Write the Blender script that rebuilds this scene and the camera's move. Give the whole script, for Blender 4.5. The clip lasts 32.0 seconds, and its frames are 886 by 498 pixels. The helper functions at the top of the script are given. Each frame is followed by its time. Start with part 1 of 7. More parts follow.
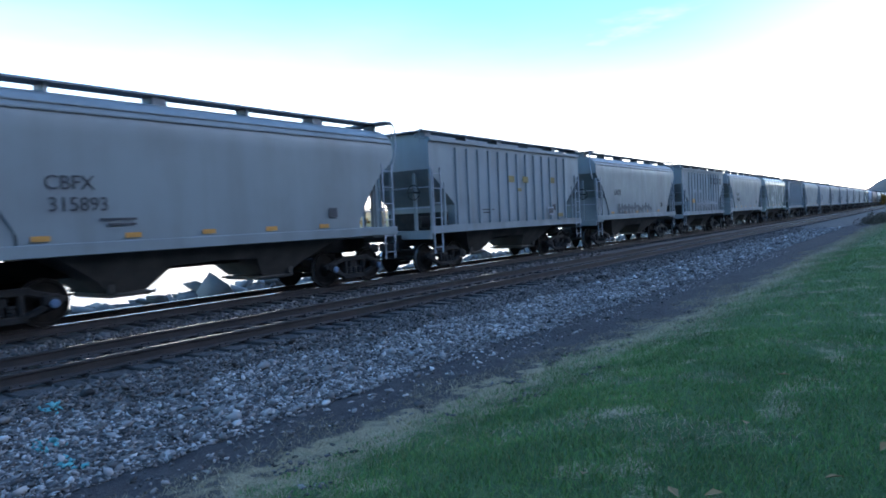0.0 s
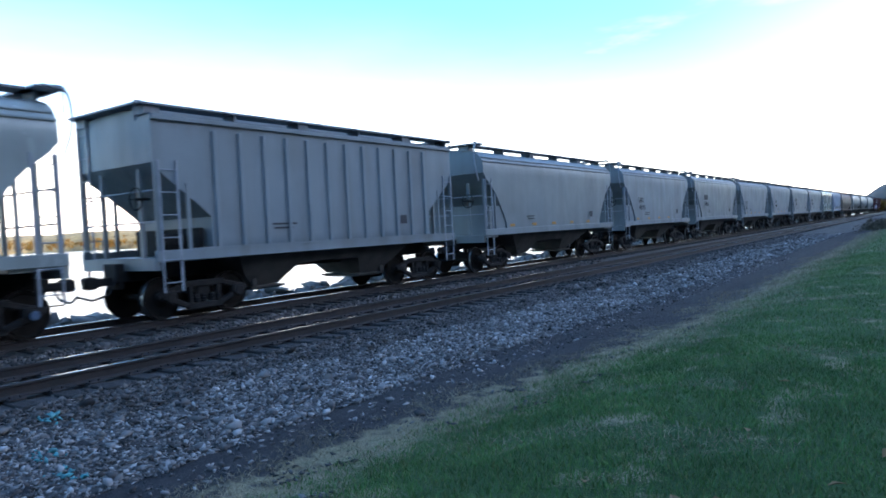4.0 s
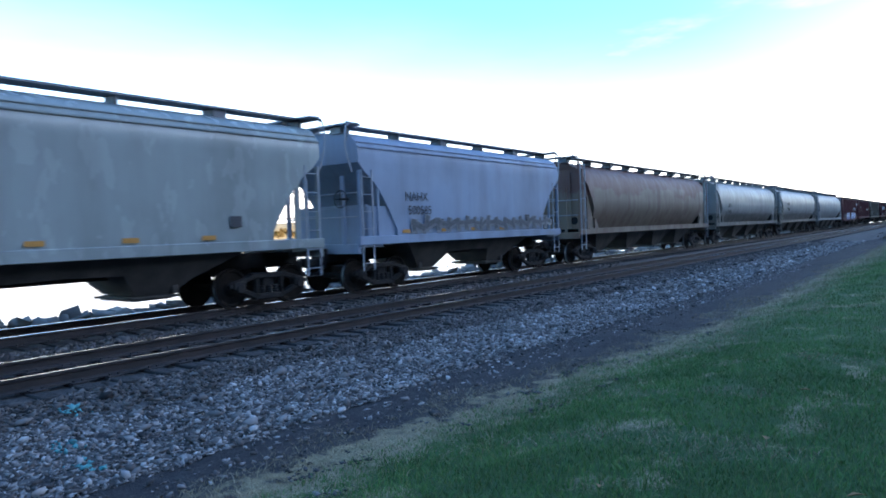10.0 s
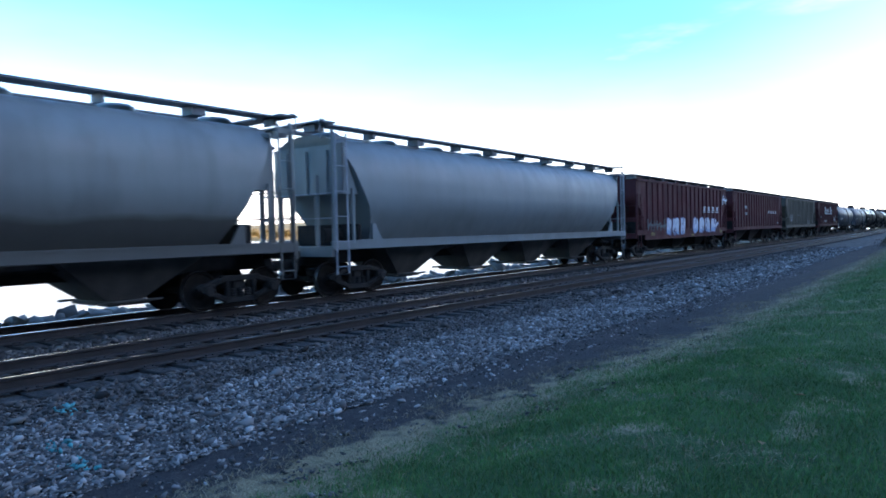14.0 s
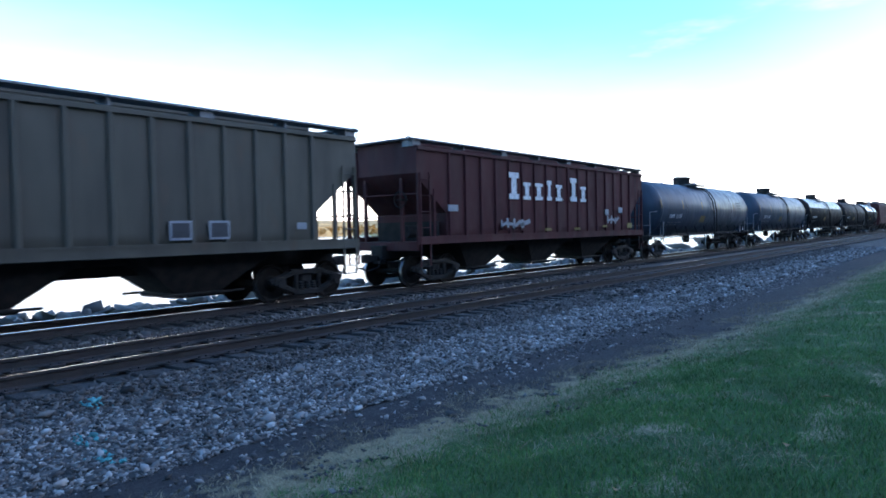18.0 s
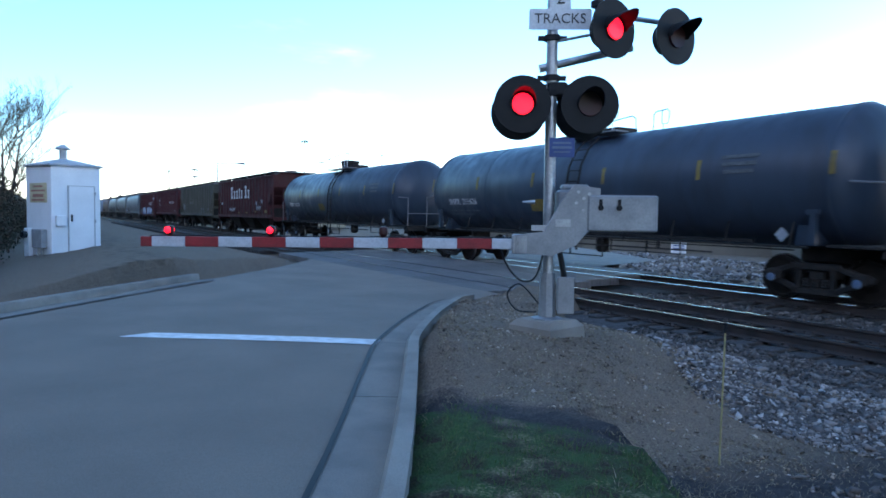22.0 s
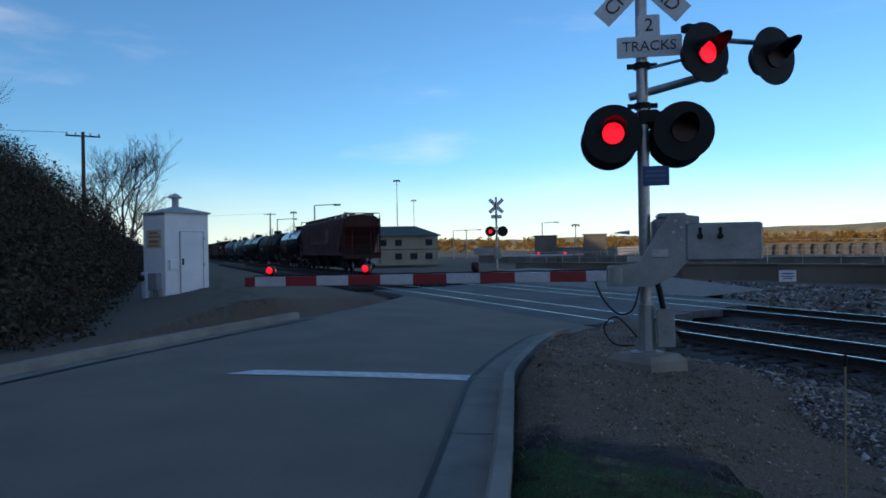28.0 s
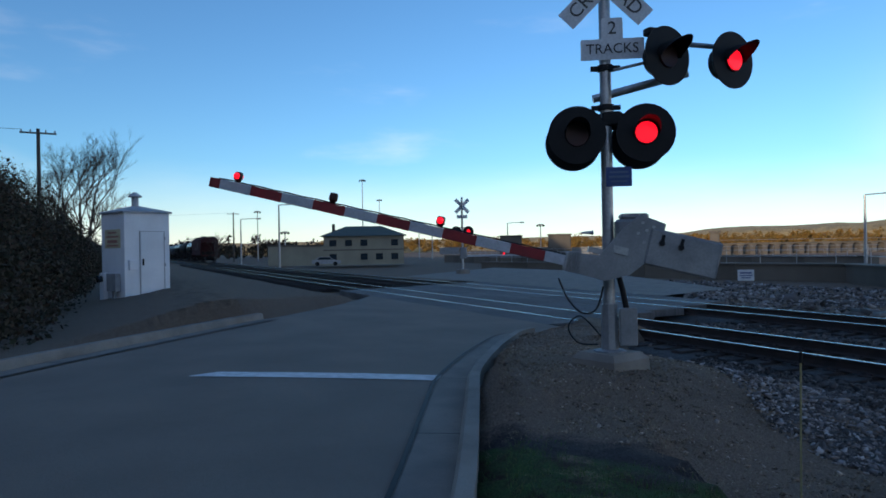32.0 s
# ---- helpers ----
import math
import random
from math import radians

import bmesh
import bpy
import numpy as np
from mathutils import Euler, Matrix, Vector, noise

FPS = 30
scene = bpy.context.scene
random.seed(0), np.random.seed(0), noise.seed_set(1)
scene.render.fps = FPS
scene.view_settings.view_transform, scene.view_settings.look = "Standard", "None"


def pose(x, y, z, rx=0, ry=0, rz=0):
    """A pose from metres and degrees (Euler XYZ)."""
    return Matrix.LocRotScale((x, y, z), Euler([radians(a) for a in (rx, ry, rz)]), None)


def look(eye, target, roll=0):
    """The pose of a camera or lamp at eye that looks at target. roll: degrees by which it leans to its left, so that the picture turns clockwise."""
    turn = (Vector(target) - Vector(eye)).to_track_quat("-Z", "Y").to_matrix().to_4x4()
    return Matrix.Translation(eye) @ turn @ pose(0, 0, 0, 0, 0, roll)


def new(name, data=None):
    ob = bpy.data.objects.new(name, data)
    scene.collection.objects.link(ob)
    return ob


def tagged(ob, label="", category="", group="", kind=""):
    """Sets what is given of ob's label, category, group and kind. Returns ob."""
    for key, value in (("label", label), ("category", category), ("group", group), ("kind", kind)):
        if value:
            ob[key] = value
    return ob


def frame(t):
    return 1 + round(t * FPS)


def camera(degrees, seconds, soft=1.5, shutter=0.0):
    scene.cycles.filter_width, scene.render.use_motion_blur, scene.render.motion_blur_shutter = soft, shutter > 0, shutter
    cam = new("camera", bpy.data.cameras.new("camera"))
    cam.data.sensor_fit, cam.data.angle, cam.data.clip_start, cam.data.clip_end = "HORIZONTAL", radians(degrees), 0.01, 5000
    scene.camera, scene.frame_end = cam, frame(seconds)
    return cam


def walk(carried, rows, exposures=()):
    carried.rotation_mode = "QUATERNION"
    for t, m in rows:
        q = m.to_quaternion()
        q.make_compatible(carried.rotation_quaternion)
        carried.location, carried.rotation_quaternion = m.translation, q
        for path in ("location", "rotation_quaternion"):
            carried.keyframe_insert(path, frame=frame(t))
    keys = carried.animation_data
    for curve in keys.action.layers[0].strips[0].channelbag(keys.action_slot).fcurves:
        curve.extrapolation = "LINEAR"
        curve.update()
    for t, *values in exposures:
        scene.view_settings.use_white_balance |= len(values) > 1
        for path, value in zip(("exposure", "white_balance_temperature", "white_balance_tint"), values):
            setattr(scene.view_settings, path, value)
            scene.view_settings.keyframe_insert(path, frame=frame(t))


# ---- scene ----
cam = camera(65.6, 32.0, soft=1.7, shutter=0.12)
EYE = (0.0, 0.0, 1.675)
# seconds, yaw, pitch, roll
ROWS = [
    (0, -54.65, -2.41, 2.59), (0.5, -54.56, -2.63, 2.67), (1, -54.59, -2.81, 2.55), (1.5, -54.76, -2.83, 2.63),
    (2, -54.91, -2.73, 2.69), (2.5, -55.06, -2.56, 2.59), (3, -55.09, -2.31, 2.80), (3.5, -54.93, -1.98, 2.91),
    (5.5, -54.15, -1.35, 2.56), (6, -54.21, -1.56, 2.39), (6.5, -54.32, -1.86, 2.46), (7, -54.31, -2.19, 2.45),
    (7.5, -54.12, -2.41, 2.32), (8, -53.96, -2.44, 2.38), (8.5, -53.80, -2.38, 2.59), (9, -53.64, -2.16, 2.41),
    (9.5, -53.40, -1.94, 1.90), (10, -53.16, -1.63, 1.92), (10.5, -53.06, -1.35, 2.22), (11, -52.91, -1.23, 2.16),
    (11.5, -52.51, -1.05, 1.81), (12, -52.10, -0.97, 1.39), (12.5, -51.94, -1.05, 1.31), (13, -52.09, -1.14, 1.26),
    (13.5, -52.57, -1.30, 1.36), (15.5, -55.16, -1.65, 1.09), (16, -54.92, -1.76, 1.06), (16.5, -54.25, -1.91, 1.08),
    (17, -53.61, -1.91, 1.07), (17.5, -52.56, -1.86, 1.25), (18, -51.60, -1.57, 1.21), (18.5, -48.31, -1.14, 0.93),
    (19, -35.84, -1.23, 0.61), (19.2, -25.81, -1.65, 0.89), (19.5, -8.18, -1.47, 0.91), (19.8, 6.76, -1.11, 1.33),
    (20, 15.48, -1.16, 1.22), (20.1, 19.86, -1.30, 1.65), (20.3, 29.01, -1.52, 1.36), (20.5, 39.22, -2.15, 1.00), (21, 52.91, -2.44, 0.04),
    (21.5, 59.95, -2.77, -0.69), (22, 60.06, -2.87, -0.75), (22.5, 61.49, -1.66, -0.42), (23, 62.09, -0.64, -0.27),
    (23.5, 61.94, -0.01, 0.38), (24, 60.80, -0.67, 1.00), (24.5, 60.64, -1.00, 1.16), (26.5, 61.97, -0.37, 0.92),
    (27, 64.41, -0.22, 0.90), (27.5, 66.56, -0.04, 0.88), (28, 67.68, 0.05, 0.96), (28.5, 67.88, 0.14, 1.27), (29, 67.63, 0.16, 1.41),
    (29.5, 67.28, 0.10, 1.18), (30, 66.98, 0.04, 1.00), (30.5, 66.56, 0.09, 0.83), (31, 66.04, 0.10, 0.85), (31.5, 65.48, 0.08, 0.82),
    (32, 64.83, 0.00, 0.98),
]
walk(cam, [(t, pose(*EYE, 90 + p, r, y)) for t, y, p, r in ROWS],
     exposures=[(t, e, k, 10) for t, e, k in ((0, 1.8, 6500), (1, 2.05, 6500), (2, 2.1, 6700), (3.5, 1.95, 6700), (5.5, 1.35, 6300), (6, 1.45, 6300), (7, 1.7, 6400), (8, 2, 6400), (9, 1.95, 6500), (11, 1.75, 6200), (13, 1.55, 6100), (16, 1.6, 6100),
                (18, 1.75, 6200), (19, 1.6, 6200), (20, 2.1, 6500), (21, 2.3, 6700), (21.5, 1.95, 6700), (22, 1.6, 6700), (22.5, 1.1, 6500), (23, 0.75, 6300), (24, 0.4, 6400), (26.5, 0.05, 6400), (28, -0.15, 6400), (32, -0.15, 6400))])

# ---- sky and sun ----
world = bpy.data.worlds.new("sky")
scene.world = world
world.use_nodes = True
wn, wl = world.node_tree.nodes, world.node_tree.links
wn.clear()
SUN_EL, SUN_AZ = 13.0, -62.0          # the sun stands low behind the bluff
sky = wn.new("ShaderNodeTexSky")
sky.sky_type, sky.sun_disc = "NISHITA", False
sky.sun_elevation, sky.sun_rotation = radians(SUN_EL), radians(90 - SUN_AZ)
sky.air_density, sky.dust_density, sky.ozone_density = 1.0, 0.2, 4.0
tc = wn.new("ShaderNodeTexCoord")
mp = wn.new("ShaderNodeMapping")
mp.inputs["Scale"].default_value = (1.0, 1.0, 4.0)
ns = wn.new("ShaderNodeTexNoise")
ns.inputs["Scale"].default_value, ns.inputs["Detail"].default_value, ns.inputs["Roughness"].default_value = 2.2, 7, 0.55


def wmath(op, a, b):
    k = wn.new("ShaderNodeMath")
    k.operation = op
    for i, v in enumerate((a, b)):
        if isinstance(v, (int, float)):
            k.inputs[i].default_value = v
        else:
            wl.new(v, k.inputs[i])
    return k.outputs[0]


def wrange(v, lo, hi, a=0.0, b=1.0):
    r = wn.new("ShaderNodeMapRange")
    r.interpolation_type = "SMOOTHSTEP"
    for key, x in (("From Min", lo), ("From Max", hi), ("To Min", a), ("To Max", b)):
        r.inputs[key].default_value = x
    wl.new(v, r.inputs["Value"])
    return r.outputs[0]


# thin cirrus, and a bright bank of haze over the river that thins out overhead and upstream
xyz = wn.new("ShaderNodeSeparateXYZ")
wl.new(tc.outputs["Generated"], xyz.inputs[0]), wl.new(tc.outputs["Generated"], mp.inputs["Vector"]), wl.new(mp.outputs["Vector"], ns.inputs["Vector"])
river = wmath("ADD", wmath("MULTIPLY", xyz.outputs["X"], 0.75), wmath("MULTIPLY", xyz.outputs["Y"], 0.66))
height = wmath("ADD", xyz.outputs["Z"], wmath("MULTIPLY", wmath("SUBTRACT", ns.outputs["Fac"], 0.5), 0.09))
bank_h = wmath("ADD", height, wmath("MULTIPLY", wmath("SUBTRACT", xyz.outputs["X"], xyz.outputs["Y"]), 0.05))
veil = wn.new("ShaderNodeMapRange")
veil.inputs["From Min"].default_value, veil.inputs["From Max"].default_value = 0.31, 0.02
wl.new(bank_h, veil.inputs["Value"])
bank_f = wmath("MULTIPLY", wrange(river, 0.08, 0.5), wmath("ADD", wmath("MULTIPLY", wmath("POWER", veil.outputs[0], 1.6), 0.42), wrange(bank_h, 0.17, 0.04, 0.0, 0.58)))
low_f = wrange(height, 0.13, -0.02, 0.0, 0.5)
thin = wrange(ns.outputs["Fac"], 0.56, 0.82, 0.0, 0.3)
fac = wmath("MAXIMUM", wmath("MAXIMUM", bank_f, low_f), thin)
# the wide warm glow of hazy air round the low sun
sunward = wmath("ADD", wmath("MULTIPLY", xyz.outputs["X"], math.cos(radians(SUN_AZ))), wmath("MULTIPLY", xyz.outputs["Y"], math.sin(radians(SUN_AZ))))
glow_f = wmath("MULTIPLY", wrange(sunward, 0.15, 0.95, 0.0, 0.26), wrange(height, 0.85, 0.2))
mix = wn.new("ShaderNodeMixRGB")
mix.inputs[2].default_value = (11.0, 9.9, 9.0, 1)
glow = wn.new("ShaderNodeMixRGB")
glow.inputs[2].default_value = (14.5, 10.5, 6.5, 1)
bg = wn.new("ShaderNodeBackground")
bg.inputs["Strength"].default_value = 0.15
wo = wn.new("ShaderNodeOutputWorld")
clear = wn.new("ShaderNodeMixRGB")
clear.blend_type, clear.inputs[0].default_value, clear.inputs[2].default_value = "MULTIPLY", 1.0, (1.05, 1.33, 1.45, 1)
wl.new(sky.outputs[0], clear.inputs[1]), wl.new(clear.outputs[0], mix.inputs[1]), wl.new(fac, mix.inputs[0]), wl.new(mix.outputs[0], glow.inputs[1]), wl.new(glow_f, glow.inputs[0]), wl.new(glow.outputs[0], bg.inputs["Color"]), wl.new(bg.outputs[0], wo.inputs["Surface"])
sun = new("sun", bpy.data.lights.new("sun", "SUN"))
sun.data.energy, sun.data.angle, sun.data.color = 3.2, radians(0.5), (1.0, 0.78, 0.55)
sd = Vector((math.cos(radians(SUN_AZ)) * math.cos(radians(SUN_EL)), math.sin(radians(SUN_AZ)) * math.cos(radians(SUN_EL)), math.sin(radians(SUN_EL))))
sun.matrix_world = look(sd * 100, (0, 0, 0))

# ---- materials ----


def mat(name, colour, rough=0.7, metal=0.0, colour2=None, scale=4.0, bump=0.0, bump_scale=40.0, fine=0.12, stretch=(1, 1, 1), edge=(0.35, 0.65), spec=0.5, emit=None, var=0.0, space="Object"):
    """Two colours in broad patches, a fine grain over them, and a fine relief."""
    m = bpy.data.materials.new(name)
    m.use_nodes = True
    n, l = m.node_tree.nodes, m.node_tree.links
    b = n["Principled BSDF"]
    b.inputs["Roughness"].default_value, b.inputs["Metallic"].default_value = rough, metal
    b.inputs["Specular IOR Level"].default_value = spec
    t, q = n.new("ShaderNodeTexCoord"), n.new("ShaderNodeMapping")
    q.inputs["Scale"].default_value = stretch
    l.new(t.outputs[space], q.inputs["Vector"])
    a, c = n.new("ShaderNodeTexNoise"), n.new("ShaderNodeTexNoise")
    a.inputs["Scale"].default_value, a.inputs["Detail"].default_value = scale, 6
    c.inputs["Scale"].default_value, c.inputs["Detail"].default_value = bump_scale, 4
    l.new(q.outputs[0], a.inputs["Vector"]), l.new(q.outputs[0], c.inputs["Vector"])
    r = n.new("ShaderNodeValToRGB")
    r.color_ramp.elements[0].position, r.color_ramp.elements[1].position = edge
    c2 = colour2 or tuple(v * 0.75 for v in colour)
    r.color_ramp.elements[0].color, r.color_ramp.elements[1].color = (*colour, 1), (*c2, 1)
    l.new(a.outputs["Fac"], r.inputs["Fac"])
    g = n.new("ShaderNodeMapRange")
    g.inputs["From Min"].default_value, g.inputs["From Max"].default_value = 0.3, 0.7
    g.inputs["To Min"].default_value, g.inputs["To Max"].default_value = 1 - fine, 1 + fine
    l.new(c.outputs["Fac"], g.inputs["Value"])
    x = n.new("ShaderNodeMixRGB")
    x.blend_type, x.inputs[0].default_value = "MULTIPLY", 1.0
    l.new(r.outputs[0], x.inputs[1]), l.new(g.outputs[0], x.inputs[2])
    out = x
    if var:
        o, h = n.new("ShaderNodeObjectInfo"), n.new("ShaderNodeHueSaturation")
        v = n.new("ShaderNodeMapRange")
        v.inputs["To Min"].default_value, v.inputs["To Max"].default_value = 1 - var, 1 + var
        l.new(o.outputs["Random"], v.inputs["Value"]), l.new(v.outputs[0], h.inputs["Value"]), l.new(x.outputs[0], h.inputs["Color"])
        out = h
    l.new(out.outputs[0], b.inputs["Base Color"])
    if bump:
        u = n.new("ShaderNodeBump")
        u.inputs["Strength"].default_value, u.inputs["Distance"].default_value = bump, 0.02
        l.new(c.outputs["Fac"], u.inputs["Height"]), l.new(u.outputs[0], b.inputs["Normal"])
    if emit:
        b.inputs["Emission Color"].default_value, b.inputs["Emission Strength"].default_value = (*emit[:3], 1), emit[3]
    return m


def island_mat(name, colours, rough=0.9, bump=0.3):
    """A colour of its own for every stone or blade of one mesh."""
    m = bpy.data.materials.new(name)
    m.use_nodes = True
    n, l = m.node_tree.nodes, m.node_tree.links
    b, g, r = n["Principled BSDF"], n.new("ShaderNodeNewGeometry"), n.new("ShaderNodeValToRGB")
    b.inputs["Roughness"].default_value = rough
    b.inputs["Specular IOR Level"].default_value = 0.3
    e = r.color_ramp.elements
    while len(e) < len(colours):
        e.new(0.5)
    for i, c in enumerate(colours):
        e[i].position, e[i].color = i / (len(colours) - 1), (*c, 1)
    l.new(g.outputs["Random Per Island"], r.inputs["Fac"])
    t, c = n.new("ShaderNodeTexCoord"), n.new("ShaderNodeTexNoise")
    c.inputs["Scale"].default_value, c.inputs["Detail"].default_value = 1.1, 5
    l.new(t.outputs["Object"], c.inputs["Vector"])
    k, x = n.new("ShaderNodeMapRange"), n.new("ShaderNodeMixRGB")
    k.inputs["From Min"].default_value, k.inputs["From Max"].default_value = 0.3, 0.7
    k.inputs["To Min"].default_value, k.inputs["To Max"].default_value = 0.7, 1.2
    x.blend_type, x.inputs[0].default_value = "MULTIPLY", 1.0
    l.new(c.outputs["Fac"], k.inputs["Value"]), l.new(r.outputs[0], x.inputs[1]), l.new(k.outputs[0], x.inputs[2])
    l.new(x.outputs[0], b.inputs["Base Color"])
    return m


def weathered(name, colour, grime, rust, rough=0.55, metal=0.0, streak=0.5, spec=0.5, band=None, rusty=1.0, low_shade=None):
    """Car paint: dull colour, vertical dirt runs, rust freckles, and if asked a painted shade low down with an uneven
    edge.
    """
    m = bpy.data.materials.new(name)
    m.use_nodes = True
    n, l = m.node_tree.nodes, m.node_tree.links
    b = n["Principled BSDF"]
    b.inputs["Metallic"].default_value, b.inputs["Specular IOR Level"].default_value = metal, spec
    t = n.new("ShaderNodeTexCoord")

    def layer(scale, stretch, lo, hi, detail=6):
        q, a, r = n.new("ShaderNodeMapping"), n.new("ShaderNodeTexNoise"), n.new("ShaderNodeMapRange")
        q.inputs["Scale"].default_value = stretch
        a.inputs["Scale"].default_value, a.inputs["Detail"].default_value = scale, detail
        r.inputs["From Min"].default_value, r.inputs["From Max"].default_value = lo, hi
        l.new(t.outputs["Object"], q.inputs["Vector"]), l.new(q.outputs[0], a.inputs["Vector"]), l.new(a.outputs["Fac"], r.inputs["Value"])
        return r
    last = None
    for colour_, lay, amount in ((grime, layer(1.6, (1.2, 1.2, 0.16), 0.45, 0.72), streak), (grime, layer(0.5, (1, 1, 1), 0.42, 0.7), 0.4),
                                 (rust, layer(2.4, (1, 1, 0.5), 0.6, 0.72), 0.3 * rusty), (rust, layer(26, (1, 1, 0.7), 0.66, 0.74), 0.45 * rusty)):
        x, k = n.new("ShaderNodeMixRGB"), n.new("ShaderNodeMath")
        k.operation = "MULTIPLY"
        k.inputs[1].default_value = amount
        l.new(lay.outputs[0], k.inputs[0]), l.new(k.outputs[0], x.inputs[0])
        x.inputs[1].default_value, x.inputs[2].default_value = (*colour, 1), (*colour_, 1)
        if last:
            l.new(last.outputs[0], x.inputs[1])
        last = x
    if low_shade:
        # shade of the in-curving lower side put into the colour, with a wavering upper edge
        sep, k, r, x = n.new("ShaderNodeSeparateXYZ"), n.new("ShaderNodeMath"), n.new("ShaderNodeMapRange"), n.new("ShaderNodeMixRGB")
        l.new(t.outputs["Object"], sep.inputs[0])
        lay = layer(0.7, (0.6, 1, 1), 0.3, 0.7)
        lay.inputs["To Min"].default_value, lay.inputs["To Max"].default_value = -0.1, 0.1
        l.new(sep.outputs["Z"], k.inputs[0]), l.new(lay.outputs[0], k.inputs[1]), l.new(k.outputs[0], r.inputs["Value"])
        r.inputs["From Min"].default_value, r.inputs["From Max"].default_value, r.inputs["To Max"].default_value = low_shade[0] + 0.06, low_shade[0] - 0.1, 0.8
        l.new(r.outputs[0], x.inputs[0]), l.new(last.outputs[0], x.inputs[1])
        x.inputs[2].default_value = (*low_shade[1], 1)
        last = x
    if band:
        # a worn stripe of another paint along the upper side, its edge broken by rust
        sep, k, r, x = n.new("ShaderNodeSeparateXYZ"), n.new("ShaderNodeMath"), n.new("ShaderNodeMapRange"), n.new("ShaderNodeMixRGB")
        l.new(t.outputs["Object"], sep.inputs[0])
        lay = layer(1.1, (0.5, 1, 1.0), 0.3, 0.7)
        lay.inputs["To Min"].default_value, lay.inputs["To Max"].default_value = -0.6, 0.6
        l.new(sep.outputs["Z"], k.inputs[0]), l.new(lay.outputs[0], k.inputs[1]), l.new(k.outputs[0], r.inputs["Value"])
        r.inputs["From Min"].default_value, r.inputs["From Max"].default_value, r.inputs["To Max"].default_value = band[0], band[0] + 0.25, 0.85
        l.new(r.outputs[0], x.inputs[0]), l.new(last.outputs[0], x.inputs[1])
        x.inputs[2].default_value = (*band[1], 1)
        last = x
    l.new(last.outputs[0], b.inputs["Base Color"])
    rg = layer(3, (1, 1, 0.4), 0.3, 0.7)
    rg.inputs["To Min"].default_value, rg.inputs["To Max"].default_value = rough - 0.1, rough + 0.15
    l.new(rg.outputs[0], b.inputs["Roughness"])
    w, u = layer(0.9, (1, 1, 1), 0, 1, 2), n.new("ShaderNodeBump")
    u.inputs["Strength"].default_value, u.inputs["Distance"].default_value = 0.25, 0.05
    l.new(w.outputs[0], u.inputs["Height"]), l.new(u.outputs[0], b.inputs["Normal"])
    return m


DARK, RUST, SOOT = (0.014, 0.013, 0.013), (0.16, 0.075, 0.04), (0.12, 0.115, 0.11)
PAINT = {
    "grey": weathered("grey_car_paint", (0.2, 0.226, 0.236), SOOT, RUST, rough=0.42, streak=0.22, rusty=0.15),
    "light": weathered("light_grey_car_paint", (0.31, 0.335, 0.32), SOOT, RUST, rough=0.2, streak=0.2, rusty=0.15),
    "blue": weathered("blue_grey_car_paint", (0.235, 0.295, 0.39), SOOT, RUST, streak=0.3, rusty=0.3),
    "dull": weathered("dull_grey_car_paint", (0.21, 0.24, 0.258), SOOT, RUST, rough=0.5, streak=0.35, rusty=0.3),
    "taupe": weathered("soiled_grey_paint_shaded_low", (0.225, 0.235, 0.23), (0.1, 0.095, 0.085), RUST, streak=0.28, rusty=0.3, rough=0.4, low_shade=(2.1, (0.075, 0.068, 0.06))),
    "tan": weathered("tan_car_paint", (0.42, 0.38, 0.3), (0.14, 0.11, 0.09), RUST),
    "brown": weathered("rusty_brown_car_paint", (0.17, 0.135, 0.1), (0.11, 0.058, 0.042), (0.13, 0.05, 0.036), streak=0.9, band=(3.1, (0.115, 0.048, 0.038))),
    "red": weathered("oxide_red_car_paint", (0.088, 0.023, 0.026), (0.042, 0.022, 0.025), (0.09, 0.04, 0.032), rough=0.7, spec=0.25),
    "maroon": weathered("dark_maroon_car_paint", (0.07, 0.019, 0.02), (0.033, 0.018, 0.018), (0.07, 0.034, 0.026), rough=0.7, spec=0.25),
    "olive": weathered("faded_olive_car_paint", (0.072, 0.066, 0.05), (0.045, 0.038, 0.03), (0.1, 0.055, 0.03), streak=0.8),
    "slate": weathered("slate_blue_tank_paint", (0.034, 0.05, 0.076), (0.018, 0.02, 0.026), (0.07, 0.05, 0.035), rough=0.38, spec=0.4, rusty=0.3),
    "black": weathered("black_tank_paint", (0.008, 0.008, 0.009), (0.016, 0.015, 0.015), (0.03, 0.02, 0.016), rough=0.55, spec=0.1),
    "smoke": weathered("grey_tank_top", (0.04, 0.043, 0.048), (0.02, 0.02, 0.02), (0.04, 0.03, 0.025), rough=0.26, spec=0.6),
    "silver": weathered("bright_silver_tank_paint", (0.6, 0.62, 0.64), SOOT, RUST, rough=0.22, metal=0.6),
}
M_UNDER = mat("grimy_underframe", DARK, 0.85, colour2=(0.028, 0.023, 0.02), bump=0.3, spec=0.3)
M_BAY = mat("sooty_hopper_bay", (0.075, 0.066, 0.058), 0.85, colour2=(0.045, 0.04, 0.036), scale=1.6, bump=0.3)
M_DIM = mat("faded_stencil_paint", (0.1, 0.11, 0.12), 0.7, colour2=(0.05, 0.055, 0.06), scale=14)
M_PIPE = mat("pale_pipe_railing", (0.5, 0.53, 0.56), 0.5, colour2=(0.4, 0.42, 0.45))
M_WHEEL = mat("wheel_steel", (0.014, 0.012, 0.011), 0.9, 0.0, colour2=(0.024, 0.019, 0.016), spec=0.15)
M_TREAD = mat("polished_tread", (0.3, 0.3, 0.31), 0.35, 1.0)
M_CAP = mat("axle_cap_blue", (0.1, 0.16, 0.26), 0.6)
